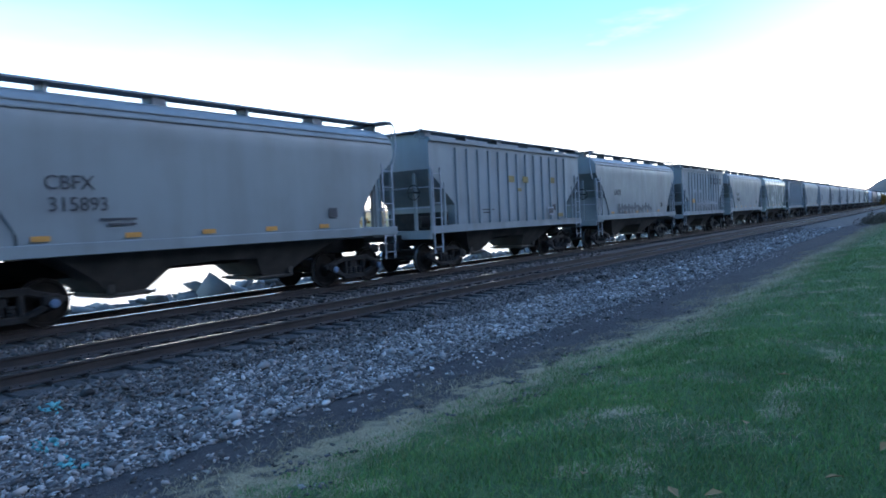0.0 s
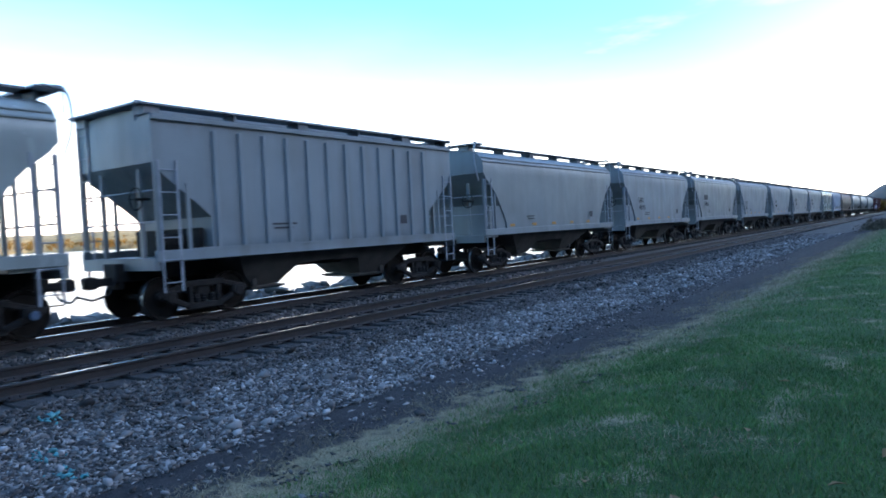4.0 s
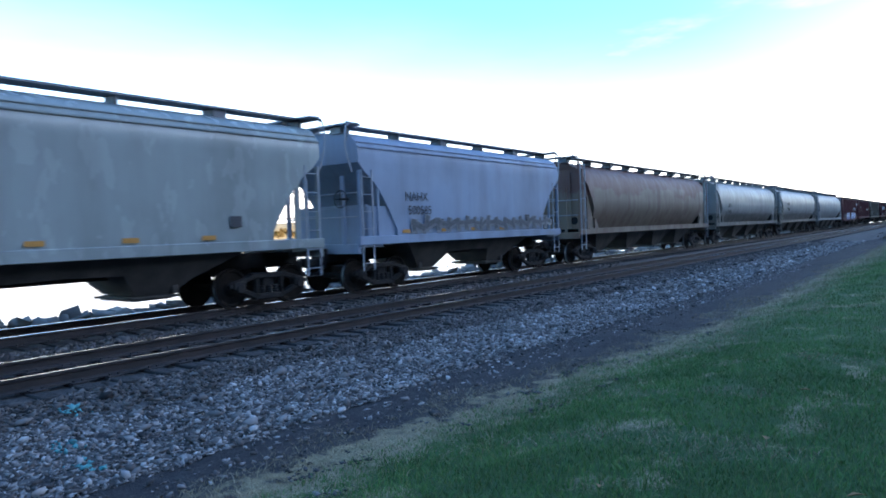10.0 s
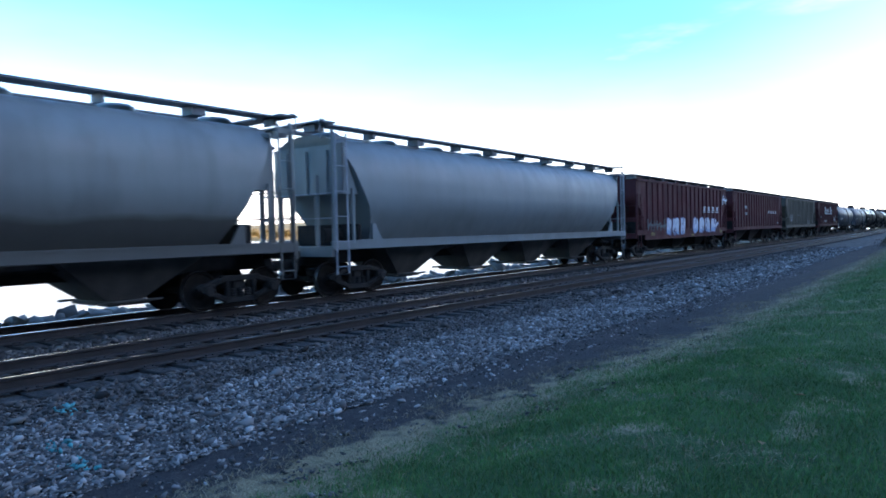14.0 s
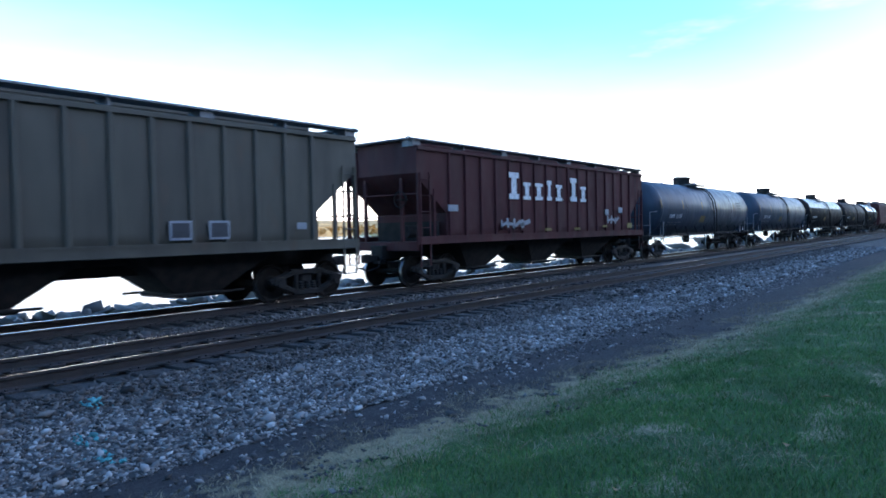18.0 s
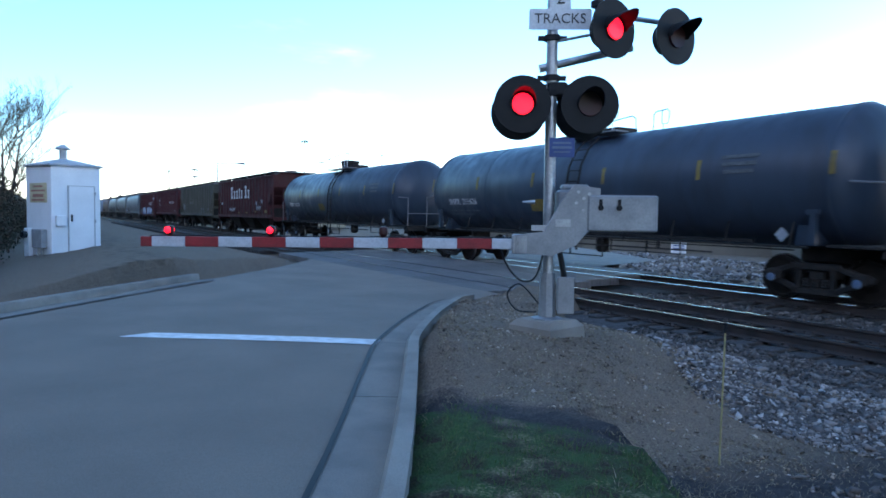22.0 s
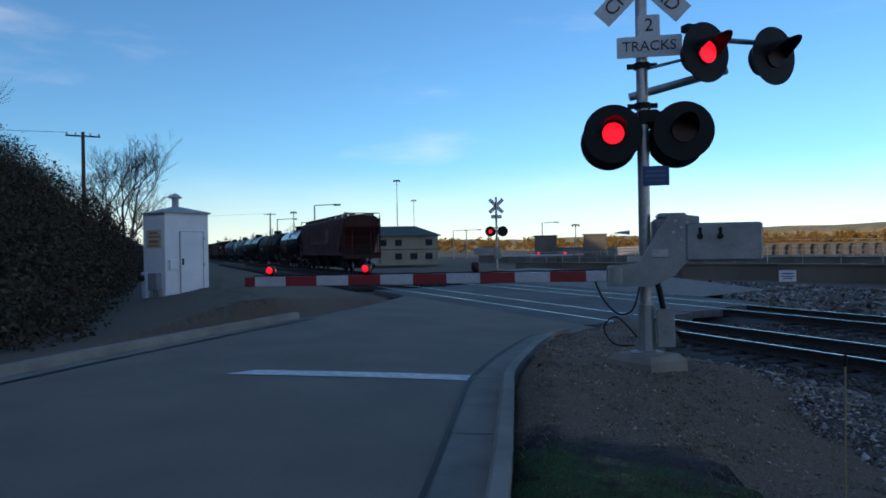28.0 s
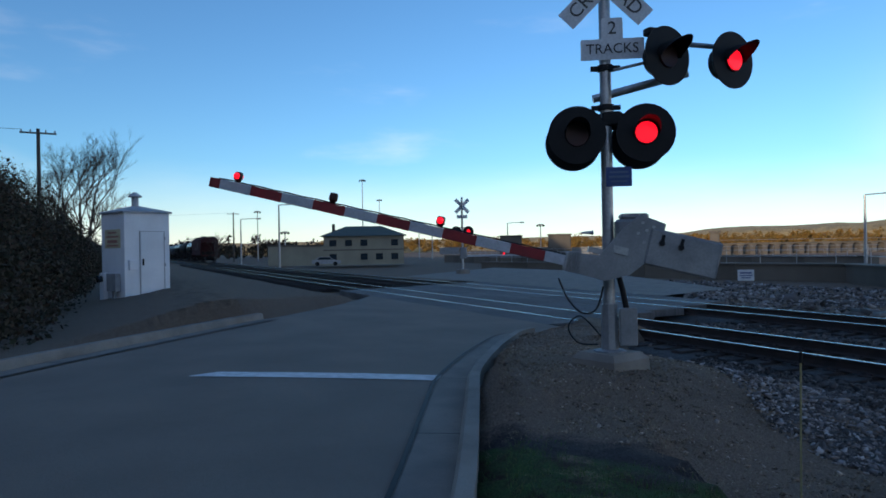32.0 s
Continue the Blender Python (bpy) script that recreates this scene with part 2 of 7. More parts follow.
M_WALK = mat("galvanised_walkway", (0.2, 0.21, 0.23), 0.6, 0.3, bump=0.2)
M_LADDER = mat("ladder_grey", (0.3, 0.32, 0.35), 0.6)
M_FAINT = mat("faded_emblem_paint", (0.13, 0.085, 0.08), 0.7, colour2=(0.09, 0.05, 0.046), scale=5)
M_WHITE = mat("white_lettering", (0.72, 0.73, 0.74), 0.7, colour2=(0.5, 0.5, 0.5), scale=8)
M_BLACKLET = mat("black_lettering", (0.05, 0.05, 0.055), 0.7)
M_YELLOW = mat("yellow_reflector", (0.22, 0.15, 0.025), 0.6, colour2=(0.13, 0.09, 0.03), scale=7)
M_ORANGE = mat("orange_reflector", (0.55, 0.25, 0.05), 0.5)
M_GRAF = mat("pale_spray_paint", (0.6, 0.65, 0.72), 0.6, colour2=(0.4, 0.44, 0.55))
M_GRAF3 = mat("blue_spray_paint", (0.2, 0.32, 0.55), 0.6, colour2=(0.35, 0.45, 0.62), scale=6)
M_GRAF2 = mat("violet_spray_paint", (0.12, 0.09, 0.2), 0.6)
M_RAILTOP = mat("polished_rail_head", (0.62, 0.62, 0.65), 0.22, 1.0, colour2=(0.45, 0.43, 0.43), scale=1.5)
M_RAIL = mat("rusty_rail_web", (0.036, 0.025, 0.023), 0.8, colour2=(0.022, 0.018, 0.017), bump=0.3)
M_TIE = mat("creosoted_tie", (0.05, 0.041, 0.038), 0.9, colour2=(0.025, 0.021, 0.02), bump=0.6, stretch=(6, 1, 1), var=0.3)
M_BALLAST = island_mat("ballast_stone", [(0.026, 0.023, 0.022), (0.16, 0.144, 0.138), (0.31, 0.283, 0.27), (0.06, 0.051, 0.048), (0.21, 0.19, 0.182), (0.5, 0.47, 0.45)])
M_BALLAST_DARK = island_mat("grimy_ballast_stone", [(0.022, 0.019, 0.018), (0.088, 0.075, 0.069), (0.165, 0.145, 0.134), (0.046, 0.038, 0.035), (0.26, 0.233, 0.217)])
M_BED = mat("ballast_fines", (0.075, 0.066, 0.062), 0.95, colour2=(0.04, 0.035, 0.033), bump=1.0, bump_scale=22, fine=0.45)
M_TEAL = mat("teal_spray_paint", (0.07, 0.36, 0.37), 0.85, colour2=(0.1, 0.22, 0.23), scale=20)
M_ASPHALT = mat("worn_asphalt", (0.205, 0.168, 0.136), 0.9, colour2=(0.165, 0.135, 0.11), scale=0.7, bump=0.5, bump_scale=160, fine=0.22)
M_CONCRETE = mat("kerb_concrete", (0.275, 0.245, 0.21), 0.9, colour2=(0.19, 0.168, 0.145), scale=2, bump=0.4, bump_scale=90)
M_GUTTER = mat("gutter_concrete", (0.23, 0.2, 0.17), 0.9, colour2=(0.17, 0.15, 0.13), scale=2, bump=0.4, bump_scale=90)
M_CROSSING = mat("crossing_planks", (0.14, 0.13, 0.13), 0.85, colour2=(0.09, 0.085, 0.08), scale=1.5, bump=0.5, stretch=(1, 8, 1), var=0.2)
M_LINE = mat("worn_road_paint", (0.72, 0.72, 0.72), 0.7, colour2=(0.5, 0.5, 0.5), scale=9, bump=0.3)
M_GALV = mat("galvanised_steel", (0.42, 0.44, 0.46), 0.42, 0.75, colour2=(0.33, 0.34, 0.36), scale=9)
M_CASE = mat("aluminium_mechanism_case", (0.27, 0.285, 0.3), 0.5, 0.4, colour2=(0.21, 0.22, 0.235), scale=5)
M_BLACK = mat("flat_black", (0.011, 0.012, 0.014), 0.6, spec=0.25)
M_SIGN = mat("white_sign_sheet", (0.62, 0.64, 0.66), 0.6, colour2=(0.55, 0.57, 0.6))
M_BLUE = mat("blue_sign", (0.02, 0.06, 0.22), 0.5)
M_REDPAINT = mat("red_reflective", (0.25, 0.013, 0.018), 0.5, colour2=(0.18, 0.013, 0.016), scale=6)
M_ARMWHITE = mat("white_reflective", (0.44, 0.46, 0.5), 0.5, colour2=(0.36, 0.38, 0.41), scale=6)
M_LENS = mat("dark_red_lens", (0.035, 0.004, 0.004), 0.4, spec=0.3)
M_LIT = mat("lit_red_lamp", (0.6, 0.01, 0.02), 0.4, emit=(1.0, 0.006, 0.02, 1.6))
M_SHED = mat("white_shed_metal", (0.8, 0.83, 0.86), 0.5, colour2=(0.72, 0.745, 0.775), scale=1.5)
M_SHEDROOF = mat("shed_roof", (0.4, 0.42, 0.44), 0.55)
M_GREYBOX = mat("grey_utility_box", (0.34, 0.36, 0.38), 0.5)
M_GLASS = mat("dark_window_glass", (0.03, 0.04, 0.05), 0.08)
M_STONE = mat("buff_stone_wall", (0.31, 0.29, 0.22), 0.9, colour2=(0.25, 0.235, 0.185), scale=0.4)
M_ROOFGREEN = mat("dark_green_roof", (0.07, 0.09, 0.075), 0.7)
M_LOCKCON = mat("weathered_lock_concrete", (0.15, 0.134, 0.112), 0.9, colour2=(0.1, 0.09, 0.076), scale=0.3, bump=0.3, stretch=(1, 1, 0.4))
M_PIER = mat("shaded_pier_concrete", (0.17, 0.15, 0.12), 0.9, colour2=(0.12, 0.105, 0.085), scale=0.3)
M_RIPRAP = island_mat("riprap_stone", [(0.1, 0.09, 0.082), (0.17, 0.155, 0.14), (0.125, 0.115, 0.105), (0.24, 0.22, 0.2)])
M_REED = mat("pale_stake", (0.3, 0.26, 0.12), 0.7)
M_CINDER = island_mat("cinder_clods", [(0.03, 0.028, 0.028), (0.07, 0.065, 0.064), (0.11, 0.1, 0.1), (0.05, 0.045, 0.044), (0.18, 0.175, 0.175)])
M_GRAVEL = island_mat("tan_gravel", [(0.085, 0.06, 0.044), (0.19, 0.14, 0.1), (0.33, 0.25, 0.185), (0.13, 0.096, 0.07), (0.5, 0.41, 0.33)])
M_WOOD = mat("weathered_pole_wood", (0.1, 0.085, 0.075), 0.9, bump=0.4, stretch=(8, 8, 1))
M_BARK = mat("bark", (0.11, 0.09, 0.075), 0.95, colour2=(0.07, 0.058, 0.05), bump=0.6)
M_LEAF = island_mat("autumn_leaves", [(0.2, 0.1, 0.02), (0.32, 0.17, 0.03), (0.13, 0.1, 0.03), (0.24, 0.12, 0.025)])
M_BRUSH = island_mat("hillside_brush", [(0.026, 0.03, 0.016), (0.06, 0.048, 0.03), (0.085, 0.062, 0.042), (0.035, 0.036, 0.02), (0.075, 0.04, 0.03)])
M_RUSSET = island_mat("russet_leaves", [(0.14, 0.03, 0.02), (0.09, 0.022, 0.016)])
M_GRASS = island_mat("grass_blades", [(0.056, 0.132, 0.033), (0.082, 0.182, 0.045), (0.096, 0.21, 0.051), (0.05, 0.116, 0.033), (0.18, 0.205, 0.075)], 0.7)
M_GRASS_WORN = island_mat("worn_grass_blades", [(0.045, 0.09, 0.026), (0.065, 0.135, 0.038), (0.1, 0.11, 0.05), (0.05, 0.095, 0.028)], 0.8)
M_STRAW = island_mat("dry_grass_blades", [(0.3, 0.25, 0.16), (0.22, 0.18, 0.11), (0.36, 0.31, 0.21), (0.15, 0.12, 0.08)], 0.9)
M_FALLEN = island_mat("fallen_leaves", [(0.18, 0.1, 0.045), (0.24, 0.15, 0.07), (0.12, 0.065, 0.035)])
M_HILL = mat("far_wooded_hill", (0.46, 0.32, 0.13), 0.95, colour2=(0.26, 0.19, 0.085), scale=0.06, bump_scale=0.4, fine=0.4)
M_BLUFF = mat("far_bluff_woods", (0.06, 0.06, 0.055), 0.95, colour2=(0.09, 0.075, 0.06), scale=0.05, bump_scale=0.3, fine=0.35)


def water_mat():
    m = mat("river_water", (0.04, 0.075, 0.085), 0.12, spec=0.3)
    n, l = m.node_tree.nodes, m.node_tree.links
    t, a, u = n.new("ShaderNodeTexCoord"), n.new("ShaderNodeTexNoise"), n.new("ShaderNodeBump")
    a.inputs["Scale"].default_value, a.inputs["Detail"].default_value = 1.3, 6
    u.inputs["Strength"].default_value, u.inputs["Distance"].default_value = 0.7, 0.2
    l.new(t.outputs["Object"], a.inputs["Vector"]), l.new(a.outputs["Fac"], u.inputs["Height"]), l.new(u.outputs[0], n["Principled BSDF"].inputs["Normal"])
    return m


M_WATER = water_mat()


def ground_mat():
    """Lawn, a dry fringe, a strip of dark cinders and gravelly ground, in stripes with ragged edges along the track."""
    m = bpy.data.materials.new("lawn_and_cinders")
    m.use_nodes = True
    n, l = m.node_tree.nodes, m.node_tree.links
    b = n["Principled BSDF"]
    b.inputs["Roughness"].default_value = 0.95
    b.inputs["Specular IOR Level"].default_value = 0.2
    t, sep = n.new("ShaderNodeTexCoord"), n.new("ShaderNodeSeparateXYZ")
    l.new(t.outputs["Object"], sep.inputs[0])

    def noise_(scale, detail=6):
        a = n.new("ShaderNodeTexNoise")
        a.inputs["Scale"].default_value, a.inputs["Detail"].default_value = scale, detail
        l.new(t.outputs["Object"], a.inputs["Vector"])
        return a.outputs["Fac"]

    def ma(op, a, bb):
        k = n.new("ShaderNodeMath")
        k.operation = op
        for i, v in enumerate((a, bb)):
            if isinstance(v, (int, float)):
                k.inputs[i].default_value = v
            else:
                l.new(v, k.inputs[i])
        return k.outputs[0]

    def step(v, lo, hi):
        r = n.new("ShaderNodeMapRange")
        r.inputs["From Min"].default_value, r.inputs["From Max"].default_value = lo, hi
        l.new(v, r.inputs["Value"])
        return r.outputs[0]

    def blend(f, a, c):
        x = n.new("ShaderNodeMixRGB")
        for i, v in enumerate((f, a, c)):
            if isinstance(v, tuple):
                x.inputs[i].default_value = (*v, 1)
            else:
                l.new(v, x.inputs[i])
        return x.outputs[0]
    fine, mid, big = noise_(60), noise_(3.5), noise_(0.5)
    ragged = ma("ADD", ma("MULTIPLY", ma("SUBTRACT", mid, 0.5), 1.9), ma("MULTIPLY", ma("SUBTRACT", fine, 0.5), 0.5))
    # the lawn's edge bends towards the track near the kerb's end
    bend = step(sep.outputs["X"], 12.5, 4.0)
    v = ma("SUBTRACT", ma("ADD", sep.outputs["Y"], ragged), bend)
    lawn = blend(big, (0.045, 0.095, 0.03), (0.065, 0.125, 0.042))
    dry = blend(fine, (0.2, 0.165, 0.1), (0.46, 0.38, 0.24))
    dirt = blend(step(ma("ADD", ma("MULTIPLY", mid, 0.5), ma("MULTIPLY", noise_(14), 0.5)), 0.4, 0.6), blend(fine, (0.024, 0.02, 0.021), (0.066, 0.057, 0.058)), blend(fine, (0.036, 0.032, 0.033), (0.1, 0.09, 0.09)))
    lawn = blend(step(ma("ADD", noise_(1.7, 3), ma("MULTIPLY", ma("SUBTRACT", fine, 0.5), 0.3)), 0.585, 0.7), lawn, dry)
    # the worn corner by the kerb: thin grass on brown soil
    worn = ma("MULTIPLY", step(sep.outputs["X"], 1.5, -0.8), step(ma("ADD", ma("MULTIPLY", mid, 0.6), ma("MULTIPLY", noise_(9), 0.4)), 0.42, 0.6))
    lawn = blend(worn, lawn, blend(fine, (0.03, 0.022, 0.015), (0.075, 0.055, 0.036)))
    c = blend(step(v, 2.45, 2.95), lawn, dry)
    c = blend(step(v, 3.1, 3.35), c, dirt)
    # pale gravelly ground round the signal
    line = ma("ADD", ma("SUBTRACT", sep.outputs["Y"], ma("MULTIPLY", sep.outputs["X"], 0.5)), ma("MULTIPLY", ragged, 0.4))
    chips = ma("SUBTRACT", line, ma("MULTIPLY", sep.outputs["X"], 0.3))
    soil = ma("MULTIPLY", step(sep.outputs["X"], 0.2, -1.2), step(line, 4.6, 4.8))
    c = blend(soil, c, dirt)
    gx = ma("MULTIPLY", step(ma("ADD", sep.outputs["X"], ma("MULTIPLY", ragged, 0.4)), -2.8, -3.6), step(chips, 6.3, 6.7))
    c = blend(gx, c, blend(fine, (0.125, 0.088, 0.063), (0.35, 0.262, 0.195)))
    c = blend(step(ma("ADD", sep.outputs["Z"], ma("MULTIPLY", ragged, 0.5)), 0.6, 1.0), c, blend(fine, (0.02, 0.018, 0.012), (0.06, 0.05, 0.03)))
    k = n.new("ShaderNodeMixRGB")
    k.blend_type, k.inputs[0].default_value = "MULTIPLY", 1.0
    l.new(c, k.inputs[1])
    l.new(step(fine, -0.2, 0.75), k.inputs[2])
    l.new(k.outputs[0], b.inputs["Base Color"])
    u = n.new("ShaderNodeBump")
    u.inputs["Strength"].default_value, u.inputs["Distance"].default_value = 0.8, 0.03
    l.new(fine, u.inputs["Height"]), l.new(u.outputs[0], b.inputs["Normal"])
    return m


M_GROUND = ground_mat()

# ---- mesh helpers ----


class Mesh:
    """Collects points and faces of one part."""

    def __init__(self):
        self.v, self.f, self.m = [], [], []

    def add(self, v, f, slot=0):
        k = len(self.v)
        self.v += [tuple(p) for p in v]
        self.f += [tuple(i + k for i in q) for q in f]
        self.m += [slot] * len(f)
        return self

    def box(self, c, s, m=None, slot=0, bev=0.0):
        hx, hy, hz = s[0] / 2, s[1] / 2, s[2] / 2
        if bev and min(hx, hy, hz) > bev:
            pts, b = [], bev
            for z, q in ((-hz, b), (-hz + b, 0), (hz - b, 0), (hz, b)):
                x, y = hx - q, hy - q
                pts += [(x, -y + b, z), (x, y - b, z), (x - b, y, z), (-x + b, y, z), (-x, y - b, z), (-x, -y + b, z), (-x + b, -y, z), (x - b, -y, z)]
            f = [tuple(range(7, -1, -1)), tuple(range(24, 32))]
            f += [(8 * r + i, 8 * r + (i + 1) % 8, 8 * r + 8 + (i + 1) % 8, 8 * r + 8 + i) for r in range(3) for i in range(8)]
        else:
            pts = [(x * hx, y * hy, z * hz) for z in (-1, 1) for y in (-1, 1) for x in (-1, 1)]
            f = [(0, 2, 3, 1), (4, 5, 7, 6), (0, 1, 5, 4), (2, 6, 7, 3), (0, 4, 6, 2), (1, 3, 7, 5)]
        t = Matrix.Translation(c) @ m if m else Matrix.Translation(c)
        return self.add([t @ Vector(p) for p in pts], f, slot)

    def tube(self, p, q, r, n=8, r2=None, slot=0, cap=True):
        p, q = Vector(p), Vector(q)
        d = (q - p).normalized()
        a = d.orthogonal().normalized()
        b = d.cross(a)
        r2 = r if r2 is None else r2
        v = [p + r * (math.cos(6.28319 * i / n) * a + math.sin(6.28319 * i / n) * b) for i in range(n)]
        v += [q + r2 * (math.cos(6.28319 * i / n) * a + math.sin(6.28319 * i / n) * b) for i in range(n)]
        f = [(i, (i + 1) % n, n + (i + 1) % n, n + i) for i in range(n)]
        if cap:
            f += [tuple(range(n - 1, -1, -1)), tuple(range(n, 2 * n))]
        return self.add(v, f, slot)

    def path(self, pts, r, n=6, slot=0):
        """A bent pipe: one ring at each point, mitred at the bends."""
        p = [Vector(q) for q in pts]
        way = [(b - a).normalized() for a, b in zip(p, p[1:])]
        side, v = way[0].orthogonal().normalized(), []
        for i, c in enumerate(p):
            d = way[0] if i == 0 else way[-1] if i == len(p) - 1 else (way[i - 1] + way[i]).normalized()
            d = d if d.length > 0.5 else way[i - 1]
            side = (side - d * side.dot(d)).normalized() if (side - d * side.dot(d)).length > 0.1 else d.orthogonal().normalized()
            up = d.cross(side)
            v += [c + r * (math.cos(6.28319 * k / n) * side + math.sin(6.28319 * k / n) * up) for k in range(n)]
        f = [(i * n + k, i * n + (k + 1) % n, i * n + n + (k + 1) % n, i * n + n + k) for i in range(len(p) - 1) for k in range(n)]
        f += [tuple(range(n - 1, -1, -1)), tuple(range((len(p) - 1) * n, len(p) * n))]
        return self.add(v, f, slot)

    def lathe(self, rings, axis="x", n=16, c=(0, 0, 0), slot=0):
        """rings of (place along the axis, radius)."""
        v, f = [], []
        for s, r in rings:
            for i in range(n):
                a, b = r * math.cos(6.28319 * i / n), r * math.sin(6.28319 * i / n)
                p = {"x": (s, a, b), "y": (b, s, a), "z": (a, b, s)}[axis]
                v.append((p[0] + c[0], p[1] + c[1], p[2] + c[2]))
        for k in range(len(rings) - 1):
            f += [(k * n + i, k * n + (i + 1) % n, k * n + n + (i + 1) % n, k * n + n + i) for i in range(n)]
        f += [tuple(range(n - 1, -1, -1)), tuple(range((len(rings) - 1) * n, len(rings) * n))]
        return self.add(v, f, slot)

    def prism(self, poly, y0, y1, slot=0):
        """A polygon of (x, z) drawn out from y0 to y1."""
        n = len(poly)
        v = [(x, y0, z) for x, z in poly] + [(x, y1, z) for x, z in poly]
        f = [(i, (i + 1) % n, n + (i + 1) % n, n + i) for i in range(n)] + [tuple(range(n - 1, -1, -1)), tuple(range(n, 2 * n))]
        return self.add(v, f, slot)

    def data(self, name, *mats, smooth=False):
        d = bpy.data.meshes.new(name)
        d.from_pydata(self.v, [], self.f)
        for m in mats:
            d.materials.append(m)
        if any(self.m):
            d.polygons.foreach_set("material_index", self.m)
        b = bmesh.new()
        b.from_mesh(d)
        bmesh.ops.recalc_face_normals(b, faces=b.faces)
        b.to_mesh(d)
        b.free()
        if smooth:
            d.polygons.foreach_set("use_smooth", [True] * len(d.polygons))
            d.set_sharp_from_angle(angle=radians(35))
        return d


def part(name, mesh, mats, parent=None, label="", at=None, smooth=False):
    d = mesh if isinstance(mesh, bpy.types.Mesh) else mesh.data(name, *(mats if isinstance(mats, (tuple, list)) else (mats,)), smooth=smooth)
    ob = new(name, d)
    ob.parent = parent
    if at is not None:
        ob.matrix_basis = at if isinstance(at, Matrix) else Matrix.Translation(at)
    return tagged(ob, label)


def thing(name, label, category, at=None, group="", kind=""):
    ob = new(name)
    ob.empty_display_size = 0.2
    if at is not None:
        ob.matrix_basis = at if isinstance(at, Matrix) else Matrix.Translation(at)
    return tagged(ob, label, category, group, kind)


def big_mesh(name, verts, faces, material, label="", category="", kind="stuff", smooth=False):
    """One mesh from arrays: verts (n, 3), faces (m, 3 or 4)."""
    d = bpy.data.meshes.new(name)
    faces = np.asarray(faces, dtype=np.int32)
    k = faces.shape[1]
    d.vertices.add(len(verts))
    d.vertices.foreach_set("co", np.asarray(verts, dtype=np.float32).ravel())
    d.loops.add(faces.size)
    d.loops.foreach_set("vertex_index", faces.ravel())
    d.polygons.add(len(faces))
    d.polygons.foreach_set("loop_start", np.arange(0, faces.size, k, dtype=np.int32))
    d.update(calc_edges=True)
    d.validate()
    if smooth:
        d.polygons.foreach_set("use_smooth", [True] * len(d.polygons))
    d.materials.append(material)
    return tagged(new(name, d), label, category, kind=kind)


def words(text, size, material, parent, at, name="lettering", thick=0.003, align="CENTER"):
    """Raised letters in the built-in font, turned into a mesh."""
    c = bpy.data.curves.new(name, "FONT")
    c.body, c.size, c.align_x, c.align_y, c.extrude, c.resolution_u = text, size, align, "CENTER", thick, 3
    o = bpy.data.objects.new(name, c)
    d = bpy.data.meshes.new_from_object(o)
    bpy.data.objects.remove(o)
    d.materials.append(material)
    return part(name, d, None, parent, at=at)


# ---- the lie of the land: rail heads at zero, the river beyond the tracks ----
N1, N2, F1, F2 = 9.41, 10.78, 13.70, 15.07         # rail heads of the near and the far track
NEAR_Y, FAR_Y = 10.095, 14.385
R_EDGE = [(20.0, -11.5), (3.5, -2.6), (0.9, -1.2), (-1.6, 0.1), (-4.1, 1.54), (-6.31, 2.75), (-7.5, 3.42), (-9.2, 4.65), (-10.3, 5.55), (-11.05, 6.2), (-11.45, 6.75), (-12.1, 7.7), (-12.4, 8.3)]
L_EDGE = [(12.0, -18.4), (-0.5, -9.4), (-3.4, -7.0), (-5.8, -5.2), (-8.1, -3.5), (-10.3, -1.85), (-11.4, -1.0), (-12.8, 0.15), (-14.4, 1.5), (-15.8, 2.7), (-17.2, 3.9), (-20.4, 6.1), (-24.0, 8.3)]


def side_of(line, x, y):
    """Signed distance to a bent line: positive to its left when walked from end to end."""
    best, sign = 1e9, 1
    for (ax, ay), (bx, by) in zip(line, line[1:]):
        dx, dy = bx - ax, by - ay
        u = max(0.0, min(1.0, ((x - ax) * dx + (y - ay) * dy) / (dx * dx + dy * dy)))
        d = math.hypot(x - ax - u * dx, y - ay - u * dy)
        if d < best - 1e-9:
            best, sign = d, (1 if dx * (y - ay) - dy * (x - ax) > 0 else -1)
    return best * sign


def ease(a, b, v):
    u = max(0.0, min(1.0, (v - a) / (b - a)))
    return u * u * (3 - 2 * u)


def road_z(x, y):
    return 0.13 - 0.13 * ease(2.0, 8.3, y) + 0.012 * max(0, -2 - y)


def bank_z(x, y):
    """Natural ground without the road."""
    z = 0.2 - 0.36 * ease(1.2, 4.2, y) - 0.1 * ease(4.2, 5.6, y) - 0.12 * ease(7.8, 8.8, y)
    z += 0.55 * ease(-3.5, -6.0, x) * (1 - ease(5.6, 8.6, y)) * ease(-2, 3.0, y)          # mound round the signal
    z += 0.02 * ease(-14, -20, x) * (1 - ease(3.0, 9.0, y))                              # rise to the signal shed
    hill = max(0.0, -1.6 - y - 0.15 * max(0, x + 22))
    z += (min(0.85 * hill, 3 + 0.5 * hill, 48.0)) * ease(-11.0, -21, x)
    far = max(0.0, -45 - y)
    z += min(0.75 * far, 46.0) * (1 - ease(-11, -21, x))                                  # bluff behind the town side
    if y > 16.0:
        z -= 0.2 * ease(16, 18, y)
        z += 0.06 * ease(-13, -9, x) * ease(17.8, 19.4, y) * (1 - ease(20.4, 22.5, y))      # rock berm
        bank = 20.5 if x > -14 else 20.5 + 2.6 * (-14 - x)
        z -= 0.45 * ease(-13, -20, x) * ease(21, 30, y)
        z -= 2.6 * ease(bank, bank + 5.0, y) + 3.0 * ease(bank + 6, bank + 30, y)
    return z


